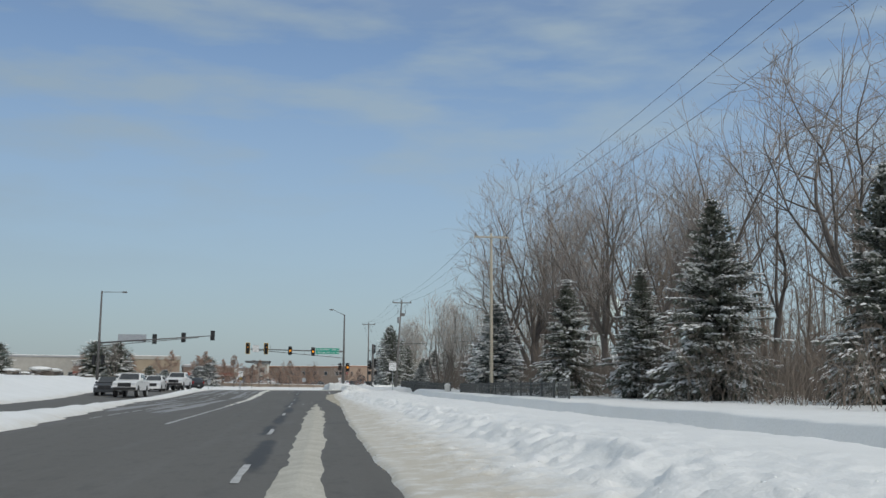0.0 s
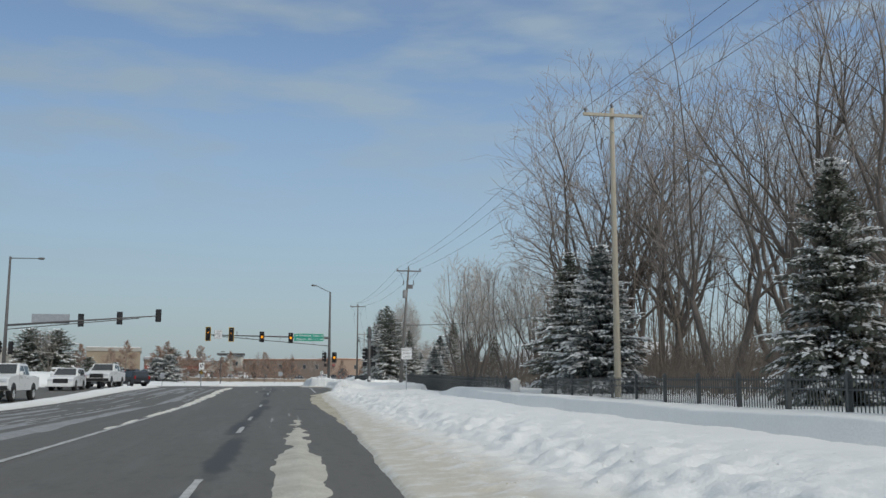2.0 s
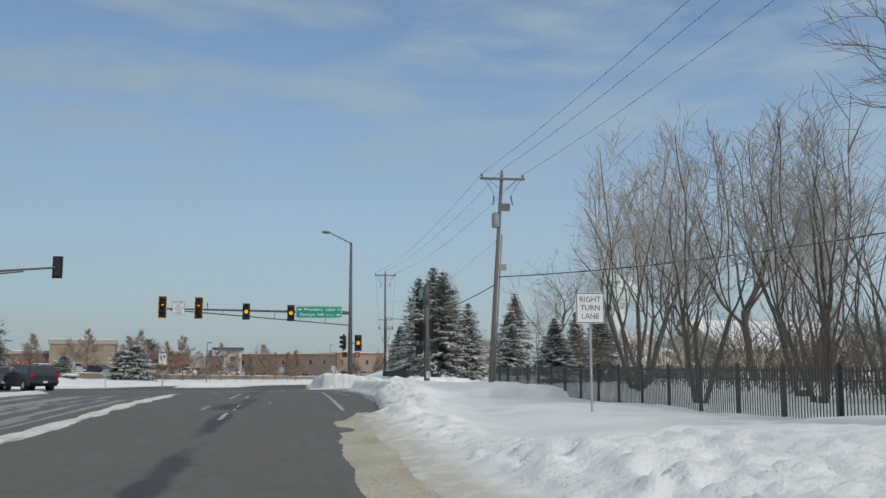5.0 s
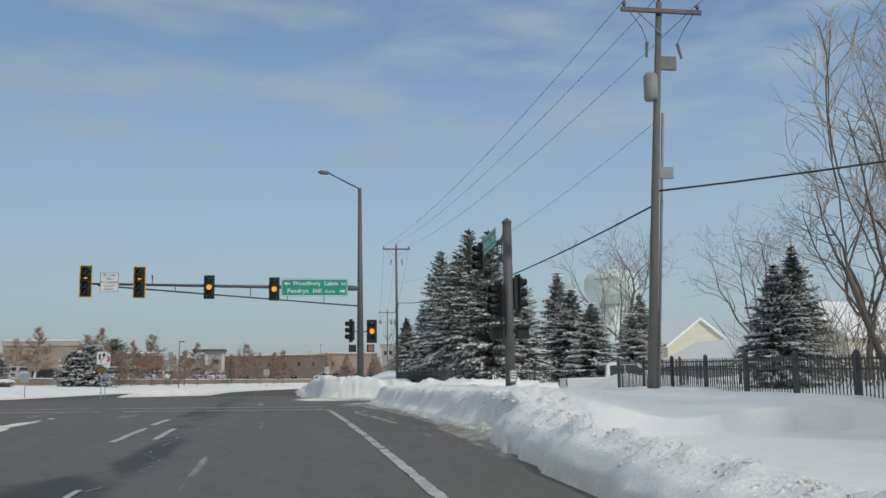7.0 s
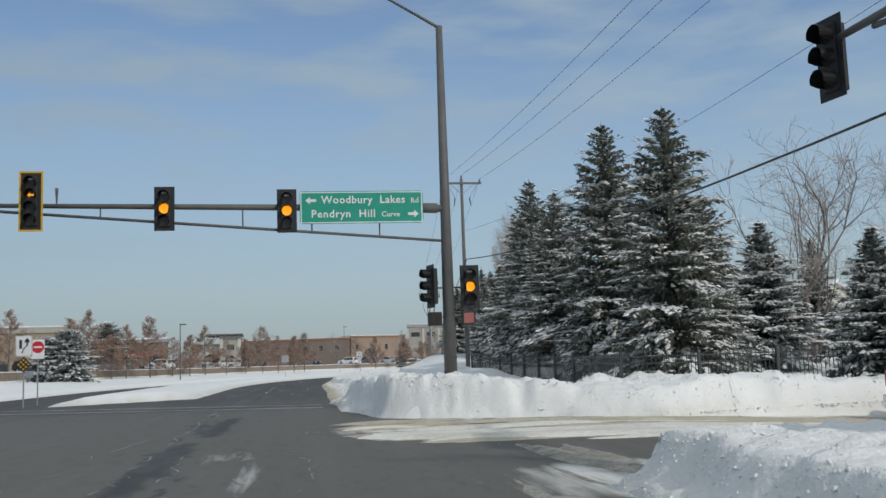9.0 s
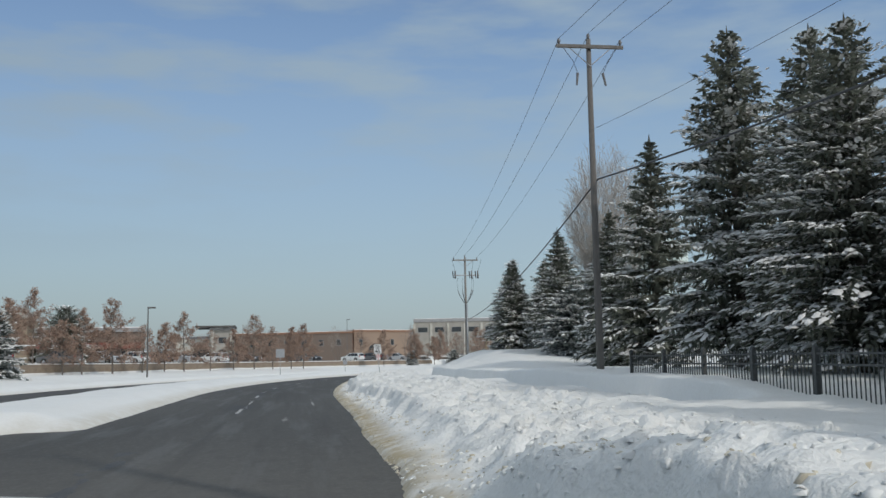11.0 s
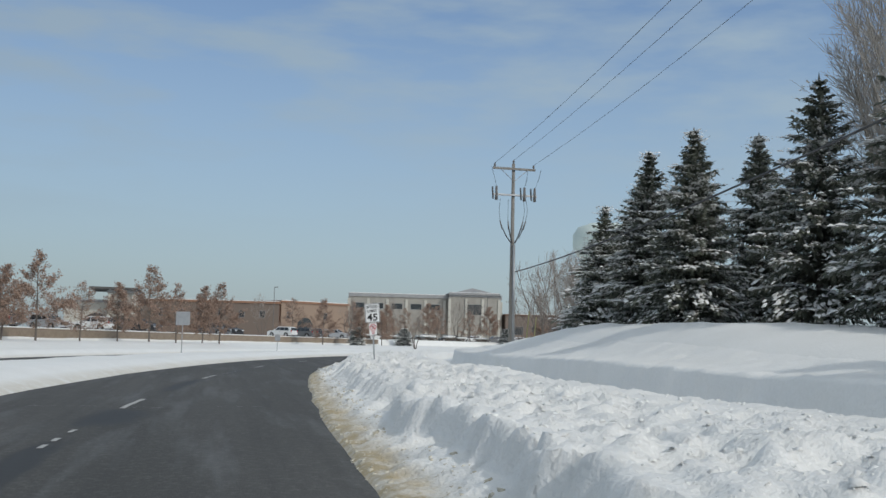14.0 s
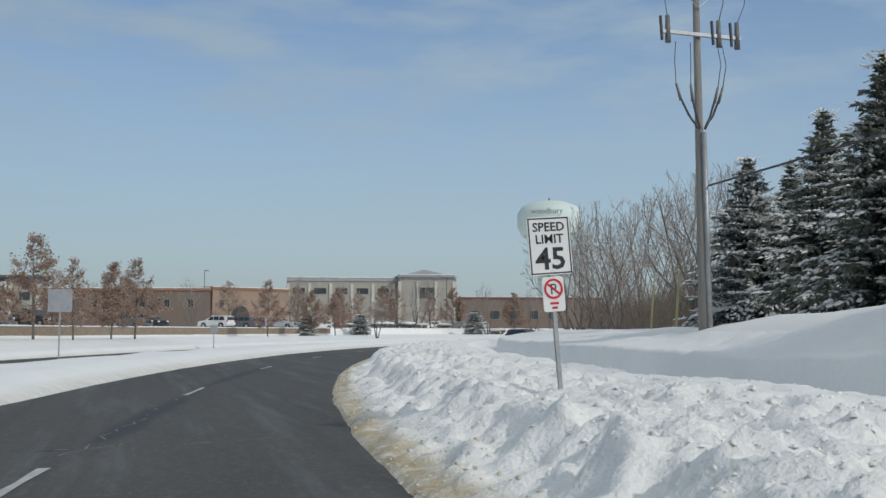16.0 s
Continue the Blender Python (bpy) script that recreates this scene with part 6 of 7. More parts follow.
M["stone_white"] = material("white_stone", (0.62, 0.60, 0.56), (0.78, 0.76, 0.72), 3.0, 0.8, 0.4, fine=26)
M["stone_grey"] = material("grey_stone", (0.36, 0.35, 0.32), (0.5, 0.48, 0.45), 3.0, 0.8, 0.4, fine=26)
for x, y, w, h, mt, lb in ((9.75, 75.2, 0.17, 0.62, "stone_white", "white stone gate pillar capped with snow"), (10.15, 76.6, 0.07, 0.60, "stone_grey", "slim grey stone gate post beside the fence")):
    p = thing("gate_pillar", pose(x, y, -0.35), lb, "pillar", "gate pillars")
    part("shaft", boxed(-w, w, -w, w, -0.3, h + 0.12, bevel=0.02), M[mt], p)
    part("cap", boxed(-w - 0.05, w + 0.05, -w - 0.05, w + 0.05, h + 0.12, h + 0.2, bevel=0.02), M[mt], p)
    cb = bmesh.new()
    bmesh.ops.create_icosphere(cb, subdivisions=2, radius=1.0, matrix=Matrix.Translation((0, 0, h + 0.2)) @ Matrix.Diagonal((w, w, 0.11, 1)))
    part("snow_cap", cb, M["tree_snow"], p, smooth=True)


# ---------- road signs ----------
def sign_post(x, y, label, tilt=0.0, yaw=0.0, foot=None, h=3.0, cat="road sign"):
    g = ground_at(x, y) if foot is None else foot
    ob = thing("road_sign", pose(x, y, g, 0, tilt, yaw), label, cat)
    part("post", boxed(-0.03, 0.03, 0.012, 0.055, -0.4, h, bevel=0.006), M["galv"], ob)
    return ob


s45 = sign_post(6.74, 228.3, "white speed limit sign on a leaning steel post", tilt=-4.5, foot=0.55, h=2.45)
pl = plate(s45, 0.61, 0.77, M["sign_white"], pose(0, 0, 2.08), "speed_plate", M["black_paint"])
lettering("SPEED", 0.165, M["black_paint"], pl, at_flat(0, 0.245), wide=1.04, bold=0.018)
lettering("LIMIT", 0.165, M["black_paint"], pl, at_flat(0, 0.085), wide=1.04, bold=0.018)
lettering("45", 0.40, M["black_paint"], pl, at_flat(0, -0.185), wide=1.1, bold=0.02)
np_ = plate(s45, 0.31, 0.46, M["sign_white"], pose(0.0, 0, 1.44), "no_parking_plate")
lettering("P", 0.2, M["black_paint"], np_, at_flat(0, 0.06))
rb = bmesh.new()
for k in range(24):
    a0, a1 = 2 * math.pi * k / 24, 2 * math.pi * (k + 1) / 24
    rb.faces.new([rb.verts.new((math.cos(a) * r, -0.011, 0.07 + math.sin(a) * r)) for a, r in ((a0, 0.135), (a0, 0.105), (a1, 0.105), (a1, 0.135))])
part("ring", rb, M["sign_red"], np_, "red ring")
slash = part("slash", boxed(-0.11, 0.11, -0.012, -0.0105, -0.013, 0.013), M["sign_red"], np_)
slash.matrix_basis = pose(0, 0, 0.07, 0, 40, 0)
for i in range(2):
    part("text_bar", boxed(-0.06 + 0.02 * i, 0.06 - 0.02 * i, -0.008, -0.006, -0.135 - 0.06 * i, -0.105 - 0.06 * i), M["sign_red"], np_)

rt = sign_post(7.5, 98.0, "white turn lane sign on a steel post in snow", foot=-0.05, h=2.9)
pl = plate(rt, 0.76, 0.8, M["sign_white"], pose(0, 0, 2.45), "lane_plate", M["black_paint"])
for i, w in enumerate(("RIGHT", "TURN", "LANE")):
    lettering(w, 0.2, M["black_paint"], pl, at_flat(0, 0.22 - 0.22 * i))

kr = sign_post(-12.1, 169.5, "white arrow sign over a yellow reflector panel on a post", foot=0.25, h=2.9)
pl = plate(kr, 0.74, 0.95, M["sign_white"], pose(0, 0, 2.55), "keep_right_plate", M["black_paint"])
part("divider", boxed(-0.2, -0.08, -0.008, -0.006, -0.12, 0.28), M["black_paint"], pl)
part("arrow", tubed([(-0.08, -0.009, -0.32), (0.0, -0.009, -0.12), (0.14, -0.009, 0.02), (0.14, -0.009, 0.2)], 0.035, 4), M["black_paint"], pl)
ab = bmesh.new()
ab.faces.new([ab.verts.new(p) for p in ((0.0, -0.012, 0.16), (0.28, -0.012, 0.16), (0.14, -0.012, 0.38))])
part("arrow_head", ab, M["black_paint"], pl)
dia = plate(kr, 0.5, 0.5, M["black_paint"], pose(0, -0.02, 1.72, 0, 45, 0), "reflector_panel", None, 0.03)
for i in range(3):
    for j in range(3):
        part("reflector", tubed([((i - 1) * 0.15, -0.006, (j - 1) * 0.15), ((i - 1) * 0.15, -0.02, (j - 1) * 0.15)], 0.045, 8), M["yellow_paint"], dia, "yellow reflector")
part("small_plate", boxed(0.1, 0.42, -0.01, 0.0, 1.1, 1.4), M["galv"], kr)
dn = sign_post(-12.5, 173.5, "red and white do not enter sign on a post", foot=0.25, h=2.9)
pl = plate(dn, 0.62, 0.95, M["sign_white"], pose(0, 0, 2.5), "entry_plate")
db = bmesh.new()
bmesh.ops.create_circle(db, cap_ends=True, segments=24, radius=0.29, matrix=Matrix.Translation((0, -0.007, 0.1)) @ Matrix.Rotation(radians(90), 4, "X"))
disc = part("disc", db, M["sign_red"], pl, "red disc")
part("bar", boxed(-0.2, 0.2, -0.011, -0.009, 0.06, 0.14), M["sign_white"], disc)
for x, y, w, h, up, lb in ((-1.7, 260.0, 0.95, 0.95, 2.6, "plain grey back of a square sign on the median"), (7.5, 300.0, 0.6, 0.7, 1.7, "small pale sign board beyond the road"), (-17.5, 171.0, 0.6, 0.6, 1.3, "small pale sign on a post in the snow")):
    bs = sign_post(x, y, lb, h=up + h / 2)
    plate(bs, w, h, M["galv"], pose(0, 0, up), "panel")
for x, y in ((18.8, 245.7), (21.4, 252.0)):
    mk = thing("utility_marker", pose(x, y, ground_at(x, y)), "thin yellow marker stake in the snow", "marker stake", "yellow stakes")
    part("stake", tubed([(0, 0, -0.3), (0.2, 0, 1.95)], [0.045, 0.04], 6), M["stake_wood"], mk)


# ---------- vehicles ----------
def paint(name, c, rough=0.35):
    return material(name, tuple(v * 0.9 for v in c), c, 1.2, rough, 0.02, fine=40, spec=0.6)


M["car_white"], M["car_dark"], M["car_grey"], M["car_silver"] = paint("white_paint", (0.74, 0.74, 0.73)), paint("dark_paint", (0.03, 0.032, 0.036)), paint("grey_paint", (0.13, 0.135, 0.14)), paint("silver_paint", (0.42, 0.43, 0.44))
M["glass"] = material("car_glass", (0.02, 0.024, 0.028), (0.035, 0.04, 0.045), 1.0, 0.08, 0, spec=0.8)
M["tyre"] = material("tyre", (0.015, 0.015, 0.015), (0.04, 0.038, 0.036), 6.0, 0.9, 0.4)
M["chrome"] = material("chrome", (0.5, 0.5, 0.5), (0.62, 0.62, 0.62), 3.0, 0.25, 0, metal=0.9)
M["tail_red"] = material("tail_red", (0.35, 0.012, 0.012), (0.45, 0.02, 0.02), 3.0, 0.25, 0)
M["head_lamp"] = material("head_lamp", (0.55, 0.57, 0.6), (0.7, 0.72, 0.75), 3.0, 0.15, 0)
M["plate_grey"] = material("plate_grey", (0.5, 0.52, 0.55), (0.6, 0.62, 0.64), 3.0, 0.5, 0)


def hull(profile, half, belt, tumble):
    """A body from its side outline (y, z), of half width, drawn in above the belt line, with bevelled edges."""
    bm = bmesh.new()
    def inset(z):
        return half - max(0.0, z - belt) * tumble
    left = [bm.verts.new((-inset(z), y, z)) for y, z in profile]
    right = [bm.verts.new((inset(z), y, z)) for y, z in profile]
    bm.faces.new(left)
    bm.faces.new(right[::-1])
    n = len(profile)
    for i in range(n):
        j = (i + 1) % n
        bm.faces.new((left[j], left[i], right[i], right[j]))
    bmesh.ops.recalc_face_normals(bm, faces=bm.faces[:])
    es = [e for e in bm.edges if len(e.link_faces) == 2 and abs(e.verts[0].co.x) > 0.1 and (e.verts[0].co.x * e.verts[1].co.x > 0)]
    bmesh.ops.bevel(bm, geom=es, offset=0.05, segments=3, affect="EDGES", profile=0.6)
    return bm


def pane(ob, pts, name="window"):
    bm = bmesh.new()
    f = bm.faces.new([bm.verts.new(p) for p in pts])
    e = bmesh.ops.extrude_face_region(bm, geom=[f])
    nrm = f.normal.copy() if f.normal.length else Vector((0, 0, 1))
    bm.normal_update()
    bmesh.ops.translate(bm, verts=[v for v in e["geom"] if isinstance(v, bmesh.types.BMVert)], vec=f.normal * 0.012)
    bmesh.ops.recalc_face_normals(bm, faces=bm.faces[:])
    return part(name, bm, M["glass"], ob)


def vehicle(kind, mat, label, lift=0.0):
    """A vehicle whose front points to +y, standing on z = 0."""
    cat = "pickup truck" if kind == "pickup" else ("suv" if kind == "suv" else "car")
    ob = thing("pickup_truck" if kind == "pickup" else cat, Matrix(), label, cat)
    if kind == "pickup":
        L, half, belt, tumble, r, ax = 2.9, 1.0, 1.22, 0.22, 0.40, (1.95, -1.75)
        prof = [(-2.9, 0.62), (-2.9, 1.22), (-1.05, 1.24), (-0.95, 1.84), (-0.75, 1.93), (0.55, 1.93), (1.25, 1.32), (2.55, 1.18), (2.88, 1.05), (2.92, 0.55), (2.5, 0.42), (-2.6, 0.45)]
        sides = [((-0.82, 1.30), (-0.80, 1.78), (-0.12, 1.80), (-0.12, 1.30)), ((-0.04, 1.30), (-0.04, 1.80), (0.5, 1.79), (0.98, 1.32))]
        front = ((0.62, 1.87), (1.20, 1.36))
        rear = ((-0.975, 1.78), (-1.05, 1.32))
    elif kind == "suv":
        L, half, belt, tumble, r, ax = 2.4, 0.95, 1.02, 0.24, 0.36, (1.45, -1.4)
        prof = [(-2.38, 0.5), (-2.4, 1.0), (-2.15, 1.62), (-1.9, 1.70), (0.2, 1.72), (1.05, 1.12), (2.15, 0.98), (2.4, 0.82), (2.42, 0.42), (2.1, 0.28), (-2.2, 0.3)]
        sides = [((-1.95, 1.08), (-1.75, 1.58), (-1.05, 1.62), (-1.05, 1.08)), ((-0.98, 1.08), (-0.98, 1.62), (-0.15, 1.62), (-0.15, 1.08)), ((-0.07, 1.08), (-0.07, 1.62), (0.2, 1.60), (0.85, 1.12))]
        front = ((0.27, 1.66), (0.98, 1.17))
        rear = ((-2.17, 1.56), (-2.36, 1.10))
    prof = [(y, z + lift) for y, z in prof]
    part("body", hull(prof, half, belt + lift, tumble), M[mat], ob, smooth=False)
    for quad in sides:
        for sg in (-1, 1):
            pts = [(sg * (half - max(0, z - belt) * tumble + 0.002), y, z + lift) for y, z in quad]
            pane(ob, pts if sg < 0 else pts[::-1], "side_window")
    for (y1, z1), (y0, z0), nm in ((*front, "windscreen"), (*rear, "rear_window")):
        w1, w0 = half - (z1 - belt) * tumble - 0.12, half - (z0 - belt) * tumble - 0.1
        o = 0.03 if nm == "windscreen" else -0.03
        pts = [(-w0, y0 + o, z0 + lift), (w0, y0 + o, z0 + lift), (w1, y1 + o, z1 + lift), (-w1, y1 + o, z1 + lift)]
        pane(ob, pts if nm == "windscreen" else pts[::-1], nm)
    for y in ax:
        for sg in (-1, 1):
            arch = part("wheel_arch", tubed([(sg * (half - 0.25), y, r + lift), (sg * (half + 0.012), y, r + lift)], r + 0.07, 18), M["black_paint"], ob)
            tb = tubed([(sg * (half - 0.22), y, r), (sg * (half - 0.2), y, r), (sg * (half + 0.02), y, r), (sg * (half + 0.035), y, r)], [r * 0.9, r, r, r * 0.9], 20)
            ty = part("wheel", tb, M["tyre"], ob, "black rubber tyre", True)
            rim = part("rim", tubed([(sg * (half + 0.02), y, r), (sg * (half + 0.042), y, r)], r * 0.62, 16), M["chrome"], ty)
    zf = (0.95 if kind == "pickup" else 0.75) + lift
    yf = 2.93 if kind == "pickup" else 2.43
    part("grille", boxed(-0.55, 0.55, yf - 0.06, yf + 0.005, zf - 0.22, zf + 0.12, bevel=0.02), M["black_paint"], ob)
    part("front_bumper", boxed(-half + 0.03, half - 0.03, yf - 0.2, yf + 0.06, zf - 0.48, zf - 0.26, bevel=0.04), M["black_paint" if kind == "pickup" else mat], ob)
    yb = -2.92 if kind == "pickup" else -2.42
    part("rear_bumper", boxed(-half + 0.03, half - 0.03, yb - 0.1, yb + 0.15, 0.48 + lift, 0.66 + lift, bevel=0.03), M["chrome" if kind == "pickup" else mat], ob)
    part("number_plate", boxed(-0.15, 0.15, yb - 0.115, yb - 0.103, 0.5 + lift, 0.64 + lift), M["plate_grey"], ob)
    for sg in (-1, 1):
        part("headlight", boxed(sg * 0.76 - 0.17, sg * 0.76 + 0.17, yf - 0.1, yf + 0.008, zf - 0.05, zf + 0.12, bevel=0.03), M["head_lamp"], ob, "clear headlight")
        part("tail_light", boxed(sg * (half - 0.1) - 0.08, sg * (half - 0.1) + 0.085, yb - 0.012, yb + 0.12, 0.85 + lift, 1.16 + lift, bevel=0.02), M["tail_red"], ob, "red tail light")
        part("mirror", boxed(sg * (half + 0.05) - 0.1, sg * (half + 0.05) + 0.1, 0.78, 0.95, belt + 0.04 + lift, belt + 0.26 + lift, bevel=0.03), M[mat], ob)
        for y0 in ((-0.1, 0.95) if kind == "pickup" else (-0.12, -1.02)):
            part("door_handle", boxed(sg * half - 0.02, sg * half + 0.02, y0 - 0.5, y0 - 0.34, belt - 0.12 + lift, belt - 0.08 + lift), M["chrome"], ob)
            part("door_seam", boxed(sg * half - 0.003, sg * half + 0.003, y0 - 0.006, y0 + 0.006, 0.55 + lift, belt + lift), M["black_paint"], ob)
    if kind == "pickup":
        part("bed_liner", boxed(-0.85, 0.85, -2.8, -1.1, 1.0 + lift, 1.255 + lift), M["black_paint"], ob)
        part("tailgate_seam", boxed(-0.82, 0.82, yb - 0.004, yb + 0.01, 0.7 + lift, 0.72 + lift), M["black_paint"], ob)
    return ob


def park(ob, x, y, yaw, z=None):
    ob.matrix_basis = pose(x, y, float(road_z(y)) if z is None else z, 0, 0, yaw)
    return ob


def again(ob, x, y, yaw, z=None, label=""):
    return tagged(copy_thing(ob, pose(x, y, float(road_z(y)) if z is None else z, 0, 0, yaw)), label)


park(vehicle("pickup", "car_white", "white crew cab pickup truck leaving on the side street"), 16.5, 143.2, -95, -0.38)
big = park(vehicle("pickup", "car_white", "white lifted pickup truck with a black grille", 0.16), -16.2, 89.0, 178)
again(big, -15.8, 117.5, 176, label="white pickup truck with a dark bumper waiting in line")
dark = park(vehicle("suv", "car_dark", "dark suv turning into the side street"), -17.6, 143.6, 38)
again(dark, -19.2, 95.0, 180, label="dark suv coming the other way")
grey = park(vehicle("suv", "car_grey", "grey suv turning into the side street"), -21.6, 145.4, 62)
white = park(vehicle("suv", "car_white", "white suv waiting in the oncoming lanes"), -17.5, 111.0, 180)
again(white, -19.6, 121.0, 180, label="white suv behind another in the oncoming lanes")
silver = vehicle("suv", "car_silver", "silver suv parked in the shopping lot")
LOT = 2.0


# ---------- buildings ----------
def brick_material(name, c1, c2, mortar, sx=2.2):
    m = material(name, c1, c2, 0.6, 0.85, 0.2, fine=8)
    t = m.node_tree
    b = t.nodes["Principled BSDF"]
    old = b.inputs["Base Color"].links[0].from_socket
    br = t.nodes.new("ShaderNodeTexBrick")
    br.inputs["Scale"].default_value = sx
    br.inputs["Mortar Size"].default_value = 0.012
    br.inputs["Mortar"].default_value = (*mortar, 1)
    co = t.nodes.new("ShaderNodeTexCoord")
    t.links.new(co.outputs["Object"], br.inputs["Vector"])
    t.links.new(old, br.inputs["Color1"])
    t.links.new(old, br.inputs["Color2"])
    t.links.new(br.outputs["Color"], b.inputs["Base Color"])
    return m


# tan holds the shop's sunlit tone; the brown also paints its wing's shade
M["brick"] = brick_material("tan_brick", (0.235, 0.125, 0.078), (0.315, 0.18, 0.115), (0.30, 0.22, 0.165))
M["brown_and_shaded_brick"] = brick_material("brown_and_shaded_brick", (0.115, 0.066, 0.047), (0.165, 0.098, 0.070), (0.18, 0.14, 0.115))
M["dark_roof"] = material("dark_roof", (0.07, 0.068, 0.066), (0.12, 0.116, 0.11), 0.8, 0.8, 0.2)
M["stucco"] = material("stucco", (0.28, 0.265, 0.235), (0.38, 0.36, 0.32), 0.5, 0.9, 0.2, fine=10)
M["pale_stucco"] = material("pale_stucco", (0.44, 0.42, 0.37), (0.56, 0.54, 0.48), 0.5, 0.9, 0.2, fine=10)
M["tan_stucco"] = material("tan_stucco", (0.25, 0.20, 0.14), (0.32, 0.26, 0.19), 0.5, 0.9, 0.2, fine=10)
M["red_band"] = material("red_band", (0.20, 0.065, 0.05), (0.27, 0.085, 0.065), 0.8, 0.8, 0.1)
M["siding"] = material("siding", (0.58, 0.54, 0.42), (0.68, 0.64, 0.52), 0.6, 0.8, 0.3, fine=9, stretch=(0.2, 0.2, 6))
M["dark_glass"] = material("dark_glass", (0.02, 0.025, 0.03), (0.05, 0.055, 0.06), 0.8, 0.12, 0, spec=0.7)
M["trim_grey"] = material("trim_grey", (0.26, 0.26, 0.26), (0.36, 0.36, 0.36), 1.0, 0.7, 0.1)
M["wall_stone"] = material("wall_stone", (0.20, 0.155, 0.115), (0.31, 0.25, 0.19), 1.4, 0.9, 0.5, fine=5)


def block(name, m, w, dp, h, wall, label, cap=0.5, cap_mat="trim_grey", doors=(), windows=(), roof_snow=True, category="building"):
    """A flat-roofed building: front at y = 0 facing -y, from x 0 to w."""
    ob = thing(name, m, label, category)
    part("wall", boxed(0, w, 0, dp, -1.5, h, bevel=0.02), M[wall], ob)
    part("cornice", boxed(-0.25, w + 0.25, -0.3, dp + 0.25, h + 0.004, h + cap, bevel=0.03), M[cap_mat], ob)
    if roof_snow:
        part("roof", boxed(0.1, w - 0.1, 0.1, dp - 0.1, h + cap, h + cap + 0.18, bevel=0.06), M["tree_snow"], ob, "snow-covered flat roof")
    for x, z, ww, hh in windows:
        fr = part("window", boxed(x - ww / 2 - 0.08, x + ww / 2 + 0.08, -0.06, 0.02, z - hh / 2 - 0.08, z + hh / 2 + 0.08), M["trim_grey"], ob)
        part("pane", boxed(x - ww / 2, x + ww / 2, -0.075, -0.062, z - hh / 2, z + hh / 2), M["dark_glass"], fr)
    for x, ww, hh in doors:
        bm = bmesh.new()
        pts = [(x - ww / 2, 0.0), (x + ww / 2, 0.0)] + [(x + ww / 2 * math.cos(a), hh - ww / 2 + ww / 2 * math.sin(a)) for a in [math.pi * k / 10 for k in range(11)]]
        f = bm.faces.new([bm.verts.new((px, -0.03, pz)) for px, pz in pts])
        e = bmesh.ops.extrude_face_region(bm, geom=[f])
        bmesh.ops.translate(bm, verts=[v for v in e["geom"] if isinstance(v, bmesh.types.BMVert)], vec=(0, 0.06, 0))
        bmesh.ops.recalc_face_normals(bm, faces=bm.faces[:])
        part("arched_doorway", bm, M["dark_glass"], ob)
    return ob


# brick shop with the arched doorway, at the end of the lot
block("brick_shop", pose(16.5, 429.0, LOT, 0, 0, 28), 20, 26, 8.6, "brick", "tan brick shop building with a dark arched doorway", doors=((7.0, 4.6, 5.2),), windows=((2.2, 5.6, 1.0, 1.6), (13.0, 5.6, 1.0, 1.6)), cap_mat="brick")
# the shop's side away from the sun, its shade put into the brick colour
block("brick_shop_wing", pose(-20.0, 437.0, LOT, 0, 0, -14), 37, 22, 8.2, "brown_and_shaded_brick", "brick shop building with small windows, shade painted as darker brick", windows=[(3 + 5 * i, 5.6, 1.2, 1.6) for i in range(7)], cap_mat="brick")
block("mall_building", pose(40, 480, LOT + 1, 0, 0, -8), 46, 40, 12.2, "stucco", "long pale shopping mall building with flat roof", cap=1.0, windows=[(2.9 + 5.75 * i, 9.5, 3.2, 1.6) for i in range(8)], cap_mat="trim_grey")
block("mall_tower", pose(69.5, 473.5, LOT + 1, 0, 0, -8), 15, 18, 12.8, "stucco", "pale entrance block of the shopping mall", cap=1.2, windows=((7.5, 9, 6, 3),))
for ob, n, w, hh in ((bpy.data.objects["mall_building"], 9, 5.75, 12.2), (bpy.data.objects["mall_tower"], 4, 5.0, 12.8)):
    for i in range(n):
        part("pilaster", boxed(i * w - 0.4, i * w + 0.4, -0.35, 0.0 - 0.003, -1.4, hh - 0.6, bevel=0.03), M["pale_stucco"], ob, "pale pilaster")
block("side_store", pose(86, 470, LOT + 1, 0, 0, -8), 40, 24, 7.4, "brown_and_shaded_brick", "low brown brick building beside the mall", windows=[(4 + 5.5 * i, 3.0, 2.6, 2.4) for i in range(5)], cap_mat="brown_and_shaded_brick")
gt = thing("mall_gable", pose(63.0, 474, LOT + 13.4, 0, 0, -8), "low grey gabled roof over the mall entrance", "roof")
gb = bmesh.new()
gv = [gb.verts.new(p) for p in ((5.5, -0.5, 0.98), (22.5, -0.5, 0.98), (22.5, 18.5, 0.98), (5.5, 18.5, 0.98), (14, 6, 3.4), (14, 12, 3.4))]
for f in ((0, 1, 4), (1, 2, 5, 4), (2, 3, 5), (3, 0, 4, 5)):
    gb.faces.new([gv[i] for i in f])
part("roof", gb, M["trim_grey"], gt)
block("grey_shop", pose(-33.0, 428, LOT, 0, 0, 2), 11, 18, 7.2, "pale_stucco", "pale shop building with a wide arched front", doors=((7.0, 6.0, 4.8),), cap=0.5)
corner_shop = block("grey_shop_corner", pose(-23.2, 424, LOT, 0, 0, 2), 6.2, 14, 9.4, "stucco", "taller grey shop building with overhanging flat roof", cap=0.6, doors=((3.2, 2.4, 4.2),), windows=((3.2, 6.6, 2.0, 1.6),))
part("overhang", boxed(-4.0, 6.8, -2.0, 15.4, 10.15, 10.6, bevel=0.05), M["dark_roof"], corner_shop, "dark flat overhanging roof")
